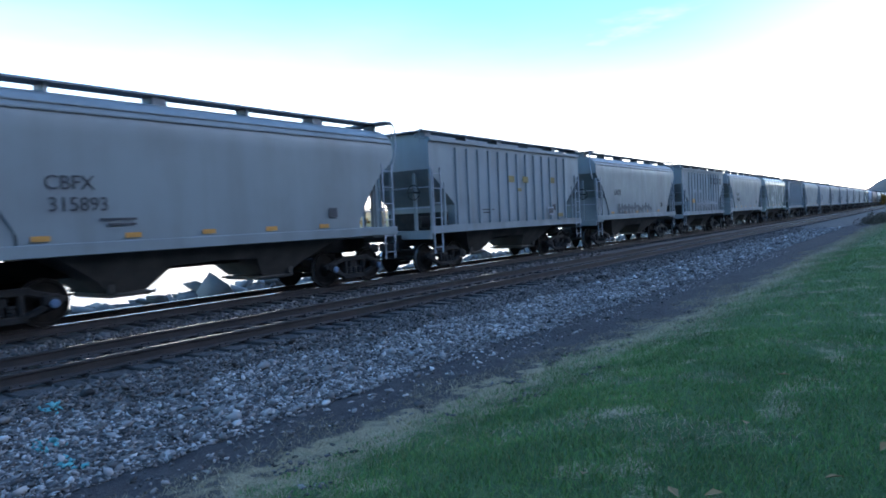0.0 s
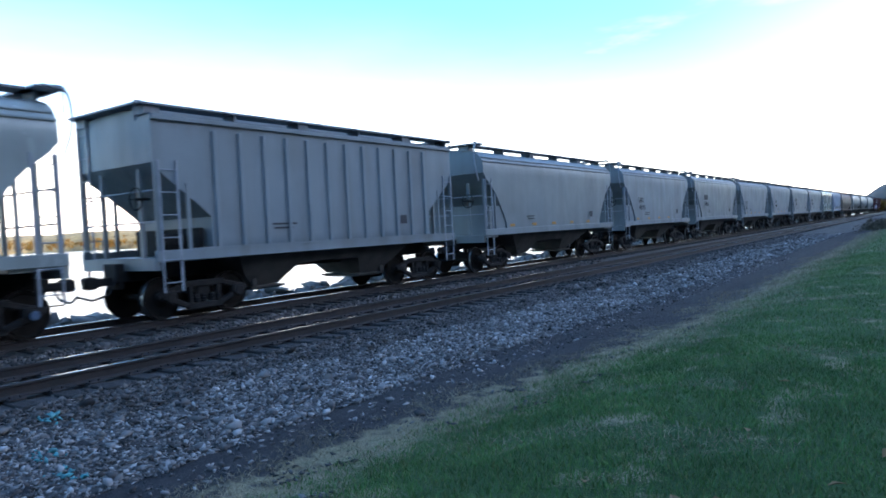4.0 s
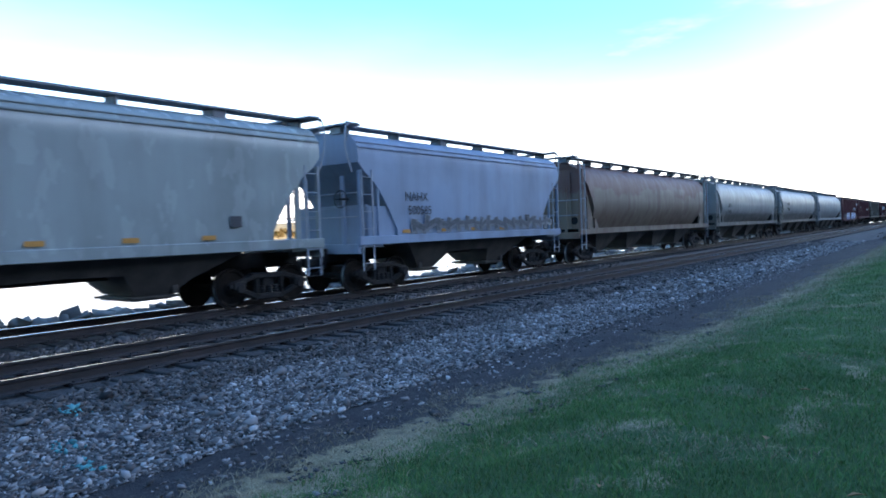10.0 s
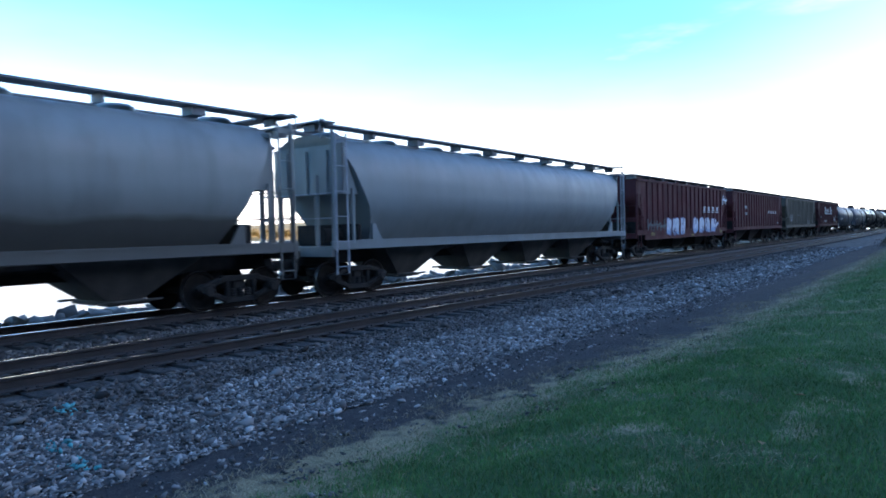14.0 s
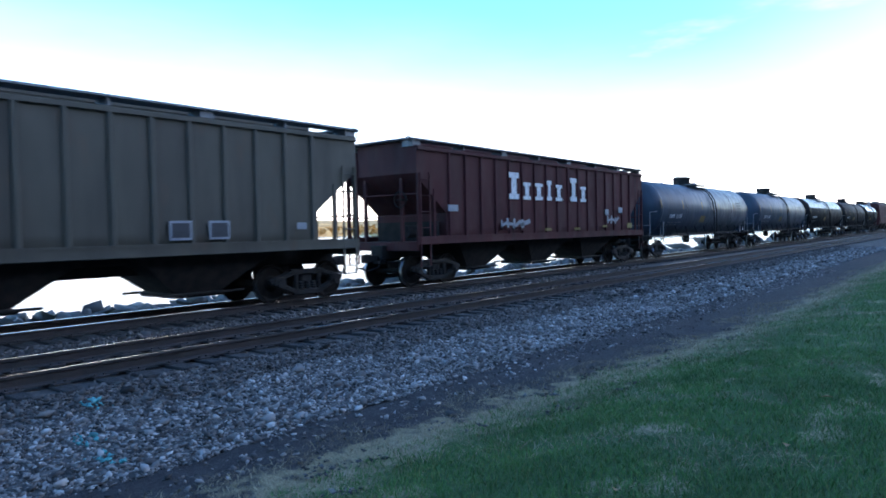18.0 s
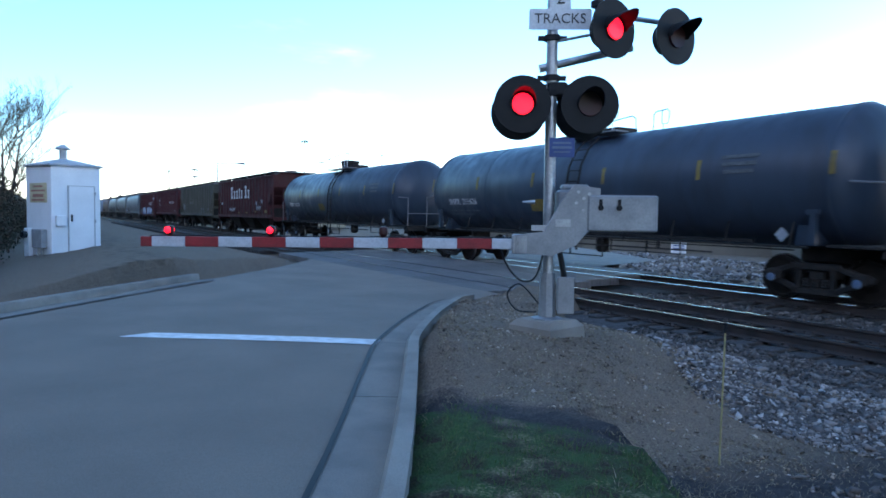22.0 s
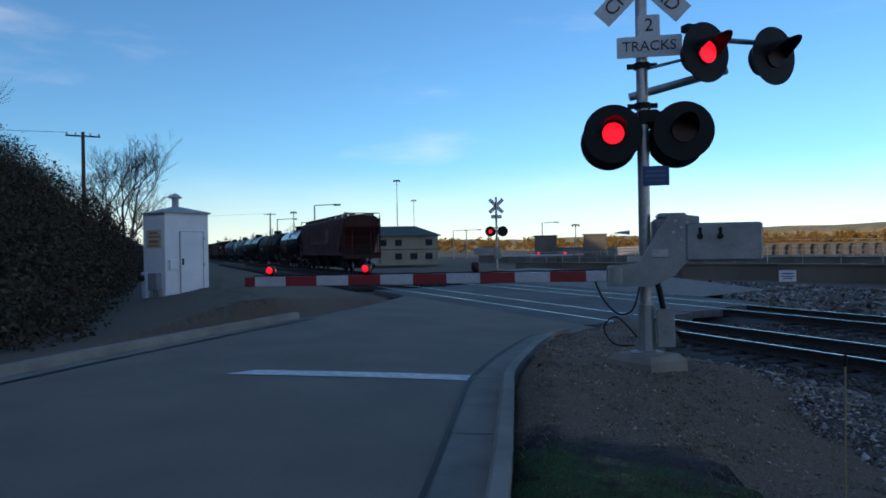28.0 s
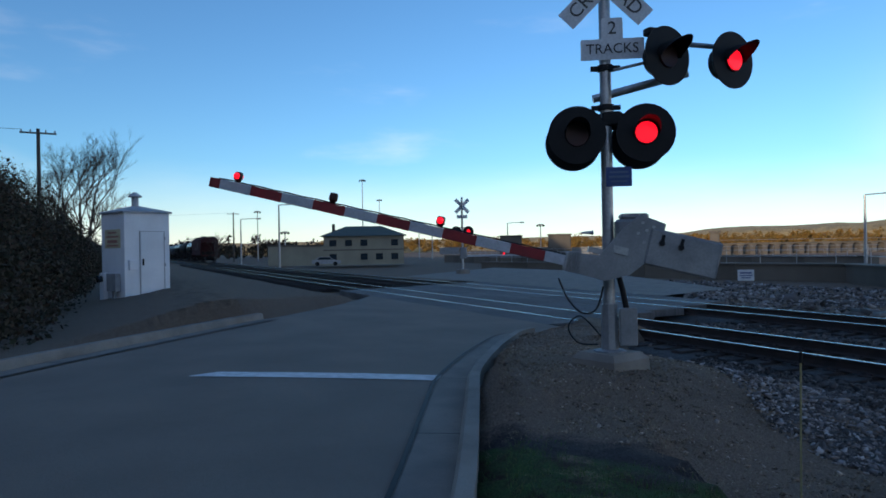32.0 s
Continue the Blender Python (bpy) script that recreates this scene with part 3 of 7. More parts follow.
def offset(line, d):
    out = []
    for i, (x, y) in enumerate(line):
        ax, ay = line[max(0, i - 1)]
        bx, by = line[min(len(line) - 1, i + 1)]
        q = math.hypot(bx - ax, by - ay)
        out.append((x - (by - ay) / q * d, y + (bx - ax) / q * d))
    return out


R_KERB = offset(R_EDGE, -0.38)[:-1] + [(-12.0, 8.35)]


def land_z(x, y):
    z = bank_z(x, y)
    if -40 < x < 21 and -20 < y < 9.5:
        r, l = side_of(R_KERB, x, y), side_of(L_EDGE, x, y)
        if r > -0.1 and l < 0.1:
            return road_z(x, y) - 0.12
        if y < 8.5 and -0.35 < r <= -0.1:
            return min(z, road_z(x, y) + 0.03)
        if l >= 0.1 and l < 2.5 and x > -20:
            return max(road_z(x, y) + 0.1, z) if l > 0.4 else road_z(x, y) + 0.02
        if r <= -0.35 and r > -1.6 and x > -13:
            return max(z, road_z(x, y) + 0.11)
    if -40 < x < -11 and 8 <= y < 22:
        z = min(z, -0.2)
    return z


def steps(*runs):
    out = []
    for a, b, d in runs:
        out += list(np.arange(a, b, d))
    return np.array(out)


def terrain():
    xs = steps((-2500, -400, 300), (-400, -80, 20), (-80, -30, 2.5), (-30, -16, 0.6), (-16, 12, 0.22), (12, 30, 0.7), (30, 90, 5), (90, 400, 25), (400, 2600, 300))
    ys = steps((-1500, -200, 200), (-200, -40, 12), (-40, -12, 1.5), (-12, -3, 0.5), (-3, 9.4, 0.2), (9.4, 16, 1.0), (16, 30, 0.6), (30, 100, 8), (100, 500, 60), (500, 3600, 500))
    v = np.array([(x, y, land_z(x, y)) for y in ys for x in xs])
    r = np.random.RandomState(3)
    near = (np.abs(v[:, 0]) < 40) & (v[:, 1] < 9)
    v[near, 2] += r.normal(0, 0.008, near.sum())
    n, m = len(xs), len(ys)
    i = (np.arange(m - 1)[:, None] * n + np.arange(n - 1)[None, :]).ravel()
    f = np.stack([i, i + 1, i + n + 1, i + n], 1)
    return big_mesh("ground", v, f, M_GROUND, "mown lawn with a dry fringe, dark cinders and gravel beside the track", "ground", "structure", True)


terrain()
w = Mesh()
w.add([(-4000, 20, -2.1), (4000, 20, -2.1), (4000, 4000, -2.1), (-4000, 4000, -2.1)], [(0, 1, 2, 3)])
tagged(part("water", w, M_WATER), "pale rippled river reflecting a bright sky", "water", kind="structure")


def strip(edge_a, edge_b, zf, lift=0.0, n=6):
    """A surface between two lines of equal length."""
    me = Mesh()
    v = []
    for (ax, ay), (bx, by) in zip(edge_a, edge_b):
        for k in range(n + 1):
            u = k / n
            x, y = ax + (bx - ax) * u, ay + (by - ay) * u
            v.append((x, y, zf(x, y) + lift))
    f = [(j * (n + 1) + k, j * (n + 1) + k + 1, (j + 1) * (n + 1) + k + 1, (j + 1) * (n + 1) + k) for j in range(min(len(edge_a), len(edge_b)) - 1) for k in range(n)]
    return me.add(v, f)


def finer(line, k=4):
    """Rounds a bent line (Catmull-Rom)."""
    out = []
    for i in range(len(line) - 1):
        p = [Vector((*line[max(0, min(len(line) - 1, i + j))], 0)) for j in (-1, 0, 1, 2)]
        for s in range(k):
            u = s / k
            q = 0.5 * (2 * p[1] + (p[2] - p[0]) * u + (2 * p[0] - 5 * p[1] + 4 * p[2] - p[3]) * u * u + (3 * p[1] - p[0] - 3 * p[2] + p[3]) * u ** 3)
            out.append((q.x, q.y))
    return out + [line[-1]]


RE, LE = finer(R_KERB), finer(L_EDGE)
tagged(part("road", strip(RE, LE, road_z, 0.004, 8), M_ASPHALT), "worn grey asphalt road leading over the tracks", "road", kind="structure")
# the gutter slabs and the kerbs


def kerb(line, name, out, upto):
    line = line[:upto]
    root = thing(name, "weathered concrete kerb with a flat gutter pan", "kerb", kind="structure")
    inner, a, b, c = offset(line, 0.38 * out), offset(line, 0.02 * out), offset(line, -0.0 * out), offset(line, -0.16 * out)
    seg = 6
    for s in range(0, len(line) - 1, seg):
        e = min(len(line), s + seg + 1)
        q = Mesh()
        v = []
        for (x0, y0), (x1, y1), (x2, y2) in zip(inner[s:e], b[s:e], c[s:e]):
            z = road_z(x1, y1)
            v += [(x0, y0, z + 0.016), (x1, y1, z + 0.012), (x1 + (x2 - x1) * 0.12, y1 + (y2 - y1) * 0.12, z + 0.12), (x1 + (x2 - x1) * 0.3, y1 + (y2 - y1) * 0.3, z + 0.15),
                  (x2, y2, z + 0.15), (x2, y2, z - 0.2)]
        q.add(v, [(j * 6 + k, j * 6 + k + 1, j * 6 + 7 + k, j * 6 + 6 + k) for j in range(e - s - 1) for k in range(1, 5)], 0)
        q.add(v, [(j * 6, j * 6 + 1, j * 6 + 7, j * 6 + 6) for j in range(e - s - 1)], 1)
        part("kerb_section", q, (M_CONCRETE, M_GUTTER), root, smooth=True)
    # dark joint between gutter and road
    tar = line[:-1] if out > 0 else line
    j = strip(offset(tar, 0.365 * out), offset(tar, 0.405 * out), road_z, 0.026, 1)
    part("tar_joint", j, M_BLACK, root)
    for s in range(0, len(line) - 1, seg):
        (x0, y0), (x1, y1) = inner[s], c[s]
        d = Vector((x1 - x0, y1 - y0, 0)).normalized()
        g = Vector((-d.y, d.x, 0)) * 0.008
        q = Mesh()
        mid = b[s]
        q.add([(x0 + g.x, y0 + g.y, road_z(x0, y0) + 0.02), (x0 - g.x, y0 - g.y, road_z(x0, y0) + 0.02), (mid[0] - g.x, mid[1] - g.y, road_z(*mid) + 0.018), (mid[0] + g.x, mid[1] + g.y, road_z(*mid) + 0.018)], [(0, 1, 2, 3)])
        part("slab_joint", q, M_BLACK, root)
    return root


kerb(RE, "kerb_track_side", 1, 41)
kerb(LE, "kerb_hill_side", -1, 38)
SR, SL = Vector((-7.38, 3.36)), Vector((-9.15, 0.74))
sd_ = (SL - SR).normalized()
sn = Vector((-sd_.y, sd_.x)) * -0.36
ln = strip([tuple(SR), tuple(SR + sn)], [tuple(SL), tuple(SL + sn * 0.9 - sd_ * 0.25)], road_z, 0.012, 8)
tagged(part("stop_line", ln, M_LINE), "worn white stop line painted across the lane", "road marking", kind="structure")


# ---- tracks ----
def rail_profile():
    # half profile of a rail, head at zero
    return [(0.0, 0.0), (0.03, -0.002), (0.036, -0.012), (0.034, -0.04), (0.01, -0.052), (0.009, -0.14), (0.025, -0.155), (0.075, -0.168), (0.075, -0.18)]


def rail(y, x0, x1, name):
    h = rail_profile()
    prof = [(a, b) for a, b in h] + [(-a, b) for a, b in h[:0:-1]]
    n = len(prof)
    q = Mesh()
    v = [(x0, y + a, b) for a, b in prof] + [(x1, y + a, b) for a, b in prof]
    for i in range(n):
        top = i in (0, n - 1)
        q.add([v[i], v[(i + 1) % n], v[n + (i + 1) % n], v[n + i]], [(0, 1, 2, 3)], 0 if top else 1)
    return part(name, q, (M_RAILTOP, M_RAIL), None)


def track(y, label):
    root = thing("railway_track", label, "railway track", kind="structure")
    for s in (-0.685, 0.685):
        o = rail(y + s, -900, 900, "rail")
        o.parent = root
    rr = random.Random(int(y))
    tie = Mesh().box((0, 0, -0.275), (0.23, 2.55, 0.18), bev=0.012).data("tie", M_TIE)
    plate = Mesh().box((0, 0, -0.178), (0.2, 0.36, 0.018))
    for a in (-0.06, 0.06):
        for b in (-0.11, 0.11):
            plate.box((a, b, -0.16), (0.025, 0.03, 0.04))
    plate = plate.data("tie_plate", M_RAIL)
    far = Mesh()
    k = -120.0
    while k < 190:
        x = k + rr.uniform(-0.03, 0.03)
        k += 0.52
        if -33 < x < -12.2:
            continue
        tilt = pose(x, y + rr.uniform(-0.06, 0.06), rr.uniform(-0.012, 0.006), 0, 0, rr.uniform(-1.5, 1.5))
        if -12.3 < x < 38:
            o = part("tie", tie, None, root, at=tilt)
            if x < 22:
                for s in (-0.685, 0.685):
                    part("tie_plate", plate, None, root, at=(x, y + s, 0))
        else:
            far.box((x, y, -0.275), (0.23, 2.55, 0.18))
    tagged(part("far_ties", far, M_TIE, root), kind="stuff")
    return root


track(NEAR_Y, "near railway track with polished rails on dark wooden ties")
track(FAR_Y, "far railway track with polished rails on dark wooden ties")


def stones(name, xr, yr, count, size, zf, material, label, category, seed, flat=0.7, keep=None):
    """Broken stones in one mesh: distorted octahedra with cut corners."""
    r = np.random.RandomState(seed)
    base = np.array([(1, .3, .2), (.3, 1, -.2), (-1, -.2, .3), (-.2, -1, -.1), (.2, .1, 1), (-.1, .2, -1), (.7, -.6, .4), (-.6, .7, .5)])
    tri = np.array([(0, 1, 4), (1, 7, 4), (7, 2, 4), (2, 3, 4), (3, 6, 4), (6, 0, 4), (1, 0, 5), (7, 1, 5), (2, 7, 5), (3, 2, 5), (6, 3, 5), (0, 6, 5)])
    xy = np.stack([r.uniform(*xr, count), r.uniform(*yr, count)], 1)
    if keep:
        xy = xy[[keep(x, y) for x, y in xy]]
        count = len(xy)
    s = size * r.lognormal(0, 0.4, count)
    q = r.normal(size=(count, 4))
    q /= np.linalg.norm(q, axis=1)[:, None]
    a, b, c, d = q.T
    R = np.stack([1 - 2 * (c * c + d * d), 2 * (b * c - a * d), 2 * (b * d + a * c), 2 * (b * c + a * d), 1 - 2 * (b * b + d * d), 2 * (c * d - a * b),
                  2 * (b * d - a * c), 2 * (c * d + a * b), 1 - 2 * (b * b + c * c)], 1).reshape(-1, 3, 3)
    p = base[None] * r.uniform(0.55, 1.25, (count, 8, 3)) * (np.array([1.15, 0.8, 0.5]) * r.uniform(0.8, 1.2, (count, 1, 3)))
    p = np.einsum("nij,nkj->nki", R, p) * s[:, None, None]
    p[:, :, 2] *= flat
    z = np.array([zf(x, y) for x, y in xy]) + s * r.uniform(-0.1, 0.45, count)
    p[:, :, 0] += xy[:, :1]
    p[:, :, 1] += xy[:, 1:]
    p[:, :, 2] += z[:, None]
    f = (np.arange(count)[:, None, None] * 8 + tri[None]).reshape(-1, 3)
    return big_mesh(name, p.reshape(-1, 3), f, material, label, category)


def bed_z(x, y):
    """Top of the ballast."""
    if y < NEAR_Y - 1.3:
        return max(-0.225 - 0.07 * ease(8.8, 6.2, y) - 0.06 * ease(6.6, 5.2, y), bank_z(x, y) + 0.005)
    if y > FAR_Y + 1.3:
        return -0.21 - 0.5 * ease(FAR_Y + 1.3, FAR_Y + 4.0, y)
    return -0.205 - 0.03 * math.sin((y - NEAR_Y) * 1.5) ** 2


def ballast_edge(x):
    """Where the ballast ends towards the road; it draws back from the gravel round the signal."""
    e = 5.35 + 0.25 * noise.noise((x * 0.5, 3.1, 0)) + 0.18 * noise.noise((x * 2.3, 1.1, 0))
    e += 0.75 * ease(-4.5, -1.0, x) * (1 - ease(0.6, 2.6, x))
    return e + max(0.0, -4.0 - x) * 0.5


def bed():
    xs = steps((-900, -40, 40), (-40, -12.4, 0.8), (-12.4, 30, 0.35), (30, 130, 4), (130, 900, 60))
    ys = steps((4.6, 18.6, 0.25))
    v = []
    for y in ys:
        for x in xs:
            e = ballast_edge(x)
            v.append((x, y, bed_z(x, y) - (0.5 if y < e else 0) + 0.012 * noise.noise((x * 4, y * 4, 0)) - (0.1 if -40 < x < -12.6 and 7 < y < 17 else 0)
                      - (0.6 if x < -8.6 and y < 8.2 else 0)))
    n, m = len(xs), len(ys)
    i = (np.arange(m - 1)[:, None] * n + np.arange(n - 1)[None, :]).ravel()
    f = np.stack([i, i + 1, i + n + 1, i + n], 1)
    return big_mesh("ballast_bed", v, f, M_BED, "grey crushed-stone ballast bed under both tracks", "ballast", "structure", True)


bed()
light_band = lambda x, y: y > ballast_edge(x) and y < 7.55 + 0.5 * noise.noise((x * 0.7, y * 0.7, 5.0))
dark_band = lambda x, y: y > ballast_edge(x) and not light_band(x, y)
stones("ballast_stones", (-8.5, 17), (4.9, 8.95), 80000, 0.0245, bed_z, M_BALLAST, "loose grey crushed ballast stones beside the track", "ballast", 11, keep=light_band)
stones("ballast_shoulder", (-8.5, 17), (6.9, 8.95), 36000, 0.0265, bed_z, M_BALLAST_DARK, "grimy brown-grey ballast stones along the ends of the ties", "ballast", 21, keep=dark_band)
stones("ballast_stones", (17, 60), (4.9, 8.95), 24000, 0.042, bed_z, M_BALLAST, "loose grey crushed ballast stones beside the track", "ballast", 12, keep=light_band)
stones("ballast_shoulder", (17, 60), (6.9, 8.95), 12000, 0.042, bed_z, M_BALLAST_DARK, "grimy brown-grey ballast stones along the ends of the ties", "ballast", 22, keep=dark_band)
stones("ballast_stones", (-12.2, 30), (11.3, 13.2), 9000, 0.04, bed_z, M_BALLAST_DARK, "grey ballast stones between the two tracks", "ballast", 13)
stones("ballast_stones", (-12.2, 30), (9.0, 11.3), 7000, 0.034, lambda x, y: bed_z(x, y) - 0.02, M_BALLAST_DARK, "grey ballast stones between the wooden ties", "ballast", 14)
stones("ballast_stones", (-16, 40), (15.8, 18.4), 6000, 0.05, bed_z, M_BALLAST, "grey ballast stones on the river shoulder", "ballast", 15)

stones("stray_ballast", (-3, 30), (4.5, 5.4), 1500, 0.026, bank_z, M_BALLAST, "stray ballast stones strewn over the cinders", "ballast", 18)
stones("cinder_clods", (1, 14), (2.9, 4.3), 3600, 0.02, lambda x, y: bank_z(x, y) + 0.012, M_CINDER, "dark clods of earth thrown onto the dry grass", "soil", 19, 0.5, keep=lambda x, y: noise.noise((x * 1.3, y * 2.2, 9.0)) > 0.3)
stones("cinder_stones", (-3, 16), (3.9, 5.6), 1800, 0.014, bank_z, M_CINDER, "small stones and clods scattered on dark cinders", "gravel", 16)
stones("gravel_stones", (-11.5, -2.4), (2.9, 8.4), 26000, 0.011, lambda x, y: land_z(x, y) if side_of(R_KERB, x, y) < -0.2 else -0.3, M_GRAVEL, "small tan gravel stones round the signal", "gravel", 17, keep=lambda x, y: x < -3.0 + 0.5 * noise.noise((y * 1.5, x * 1.5, 6.0)) and y - 0.8 * x > 6.6 + 0.4 * noise.noise((y * 2.0, x * 2.0, 3.0)) and y < ballast_edge(x) + 0.4 and side_of(R_KERB, x, y) < -0.2)

def bent(pts, k=5):
    """Rounds a bent line in space."""
    p = [Vector(q) for q in pts]
    out = []
    for i in range(len(p) - 1):
        a, b, c, d = p[max(0, i - 1)], p[i], p[i + 1], p[min(len(p) - 1, i + 2)]
        for s in range(k):
            u = s / k
            out.append(tuple(0.5 * (2 * b + (c - a) * u + (2 * a - 5 * b + 4 * c - d) * u * u + (3 * b - a - 3 * c + d) * u ** 3)))
    return out + [tuple(p[-1])]


# ---- the train ----
TRAIN = "freight train"
SPEED = 19.1
TRUCKS = []


def wheelset_mesh():
    q = Mesh()
    for s in (-1, 1):
        y = 0.72 * s
        q.lathe([(y - 0.065 * s, 0.44), (y - 0.065 * s, 0.49), (y - 0.035 * s, 0.49), (y - 0.03 * s, 0.46), (y + 0.065 * s, 0.455), (y + 0.066 * s, 0.40), (y + 0.03 * s, 0.37), (y + 0.01 * s, 0.2), (y + 0.06 * s, 0.15), (y + 0.08 * s, 0.1)], "y", 24)
        q.lathe([(y - 0.028 * s, 0.462), (y + 0.055 * s, 0.458)], "y", 24, slot=1)
        q.f, q.m = q.f[:-2], q.m[:-2]
    q.tube((0, -1.05, 0), (0, 1.05, 0), 0.08, 10)
    return q.data("wheelset", M_WHEEL, M_TREAD, smooth=True)


def side_frame_mesh():
    q = Mesh()
    # bars round two openings and the spring pocket
    def bar(a, b, w=0.12, t=0.13):
        a, b = Vector((a[0], 0, a[1])), Vector((b[0], 0, b[1]))
        d = b - a
        ang = math.atan2(d.z, d.x)
        q.box((a + b) / 2, (d.length + w * 0.6, t, w), Matrix.Rotation(-ang, 4, "Y"), bev=0.02)
    bar((-1.12, 0.52), (-0.5, 0.7)), bar((-0.5, 0.72), (0.5, 0.72), 0.14), bar((1.12, 0.52), (0.5, 0.7))
    bar((-0.95, 0.46), (-0.4, 0.24)), bar((-0.42, 0.22), (0.42, 0.22), 0.14), bar((0.95, 0.46), (0.4, 0.24))
    bar((-0.36, 0.26), (-0.36, 0.7), 0.1), bar((0.36, 0.26), (0.36, 0.7), 0.1)
    for s in (-1, 1):
        q.box((0.89 * s, 0, 0.52), (0.34, 0.2, 0.22), bev=0.03)
        q.lathe([(-0.13, 0.12), (-0.15, 0.1)], "y", 14, (0.89 * s, 0, 0.46))
    return q.data("side_frame", M_UNDER, smooth=True)


def spring_mesh():
    return Mesh().lathe([(0.3, 0.07), (0.33, 0.085), (0.36, 0.07), (0.39, 0.085), (0.42, 0.07), (0.45, 0.085), (0.48, 0.07)], "z", 8).data("spring", M_UNDER)


WHEELSET, SIDE_FRAME, SPRINGS = wheelset_mesh(), side_frame_mesh(), spring_mesh()
BOLSTER = Mesh().box((0, 0, 0.58), (0.34, 2.0, 0.24), bev=0.03).tube((0, 0, 0.65), (0, 0, 0.86), 0.2, 14).data("bolster", M_UNDER)
AXLE_CAP = Mesh().lathe([(0, 0.085), (-0.05, 0.085), (-0.065, 0.06)], "y", 12).data("axle_cap", M_CAP)
COUPLER = Mesh().box((0.25, 0, 0), (0.55, 0.16, 0.18), bev=0.02).box((0.6, 0.03, 0), (0.28, 0.26, 0.26), bev=0.04).box((0.02, 0, 0), (0.1, 0.5, 0.36), bev=0.02).data("coupler", M_UNDER)


def add_truck(car, x, caps=False):
    t = part("truck", BOLSTER, None, car, at=(x, 0, 0))
    for s in (-1, 1):
        part("side_frame", SIDE_FRAME, None, t, at=(0, 1.0 * s, 0) if s < 0 else pose(0, 1.0, 0, 0, 0, 180))
        for k in (-0.2, 0, 0.2):
            part("spring", SPRINGS, None, t, at=(k, 1.0 * s, 0))
        if caps and s < 0:
            for k in (-0.89, 0.89):
                part("axle_cap", AXLE_CAP, None, t, "blue bearing cap", at=(k, -1.13, 0.46))
    for k in (-0.89, 0.89):
        w = part("wheelset", WHEELSET, None, t, at=(k, 0, 0.46))
        TRUCKS.append((k, w))
    return t


def ladder(h, wd=0.42, n=6):
    q = Mesh()
    for s in (-1, 1):
        q.box((wd / 2 * s, 0, h / 2), (0.05, 0.03, h))
    for i in range(n):
        q.tube((-wd / 2, 0, 0.2 + i * (h - 0.4) / (n - 1)), (wd / 2, 0, 0.2 + i * (h - 0.4) / (n - 1)), 0.014, 5)
    return q


LADDERS = {}


def add_ladder(car, x, y, z, h, material, turn=0):
    key = (round(h, 2), material.name)
    if key not in LADDERS:
        LADDERS[key] = ladder(h).data("ladder", material)
    return part("ladder", LADDERS[key], None, car, at=pose(x, y, z, 0, 0, turn))


def hopper_body(length, half, style, material, ribs):
    """The load body. half: its profile of (y, z) from the sill up to the ridge; style: how its ends slope in."""
    depth, z_cut, z_low, power = style
    n = len(half)

    def inset(z):
        if z >= z_cut:
            return 0.0
        u = (z_cut - z) / (z_cut - z_low)
        return depth * min(1.0, u) ** power
    fine = []
    for (y0, z0), (y1, z1) in zip(half, half[1:]):
        k = max(1, int(abs(z1 - z0) / 0.22))
        fine += [(y0 + (y1 - y0) * i / k, z0 + (z1 - z0) * i / k) for i in range(k)]
    fine.append(half[-1])
    q, L = Mesh(), length / 2
    n = len(fine)
    cols = 10
    for s in (-1, 1):
        v = []
        for y, z in fine:
            e = L - inset(z)
            v += [(-e + 2 * e * c / cols, s * y, z) for c in range(cols + 1)]
        q.add(v, [(i * (cols + 1) + c, i * (cols + 1) + c + 1, (i + 1) * (cols + 1) + c + 1, (i + 1) * (cols + 1) + c) for i in range(n - 1) for c in range(cols)])
    for e in (-1, 1):
        v = []
        for y, z in fine:
            x = e * (L - inset(z))
            v += [(x, -y, z), (x, y, z)]
        q.add(v, [(2 * i, 2 * i + 1, 2 * i + 3, 2 * i + 2) for i in range(n - 1)])
    y, z = fine[0]
    e = L - inset(z)
    q.add([(-e, -y, z), (e, -y, z), (e, y, z), (-e, y, z)], [(0, 1, 2, 3)])
    return part, q, inset


def bay_mesh(w_top, w_bot, z_top, z_bot, half_top, half_bot):
    q = Mesh()
    v = [(-w_top / 2, -half_top, z_top), (w_top / 2, -half_top, z_top), (w_top / 2, half_top, z_top), (-w_top / 2, half_top, z_top),
         (-w_bot / 2, -half_bot, z_bot), (w_bot / 2, -half_bot, z_bot), (w_bot / 2, half_bot, z_bot), (-w_bot / 2, half_bot, z_bot)]
    q.add(v, [(0, 1, 5, 4), (1, 2, 6, 5), (2, 3, 7, 6), (3, 0, 4, 7), (4, 5, 6, 7), (3, 2, 1, 0)])
    q.box((0, 0, z_bot - 0.05), (w_bot * 1.15, half_bot * 2 + 0.3, 0.1), bev=0.02)
    for s in (-1, 1):
        q.tube((-w_bot * 0.9, s * (half_bot + 0.2), z_bot - 0.02), (w_bot * 0.9, s * (half_bot + 0.2), z_bot - 0.02), 0.03, 6)
    return q


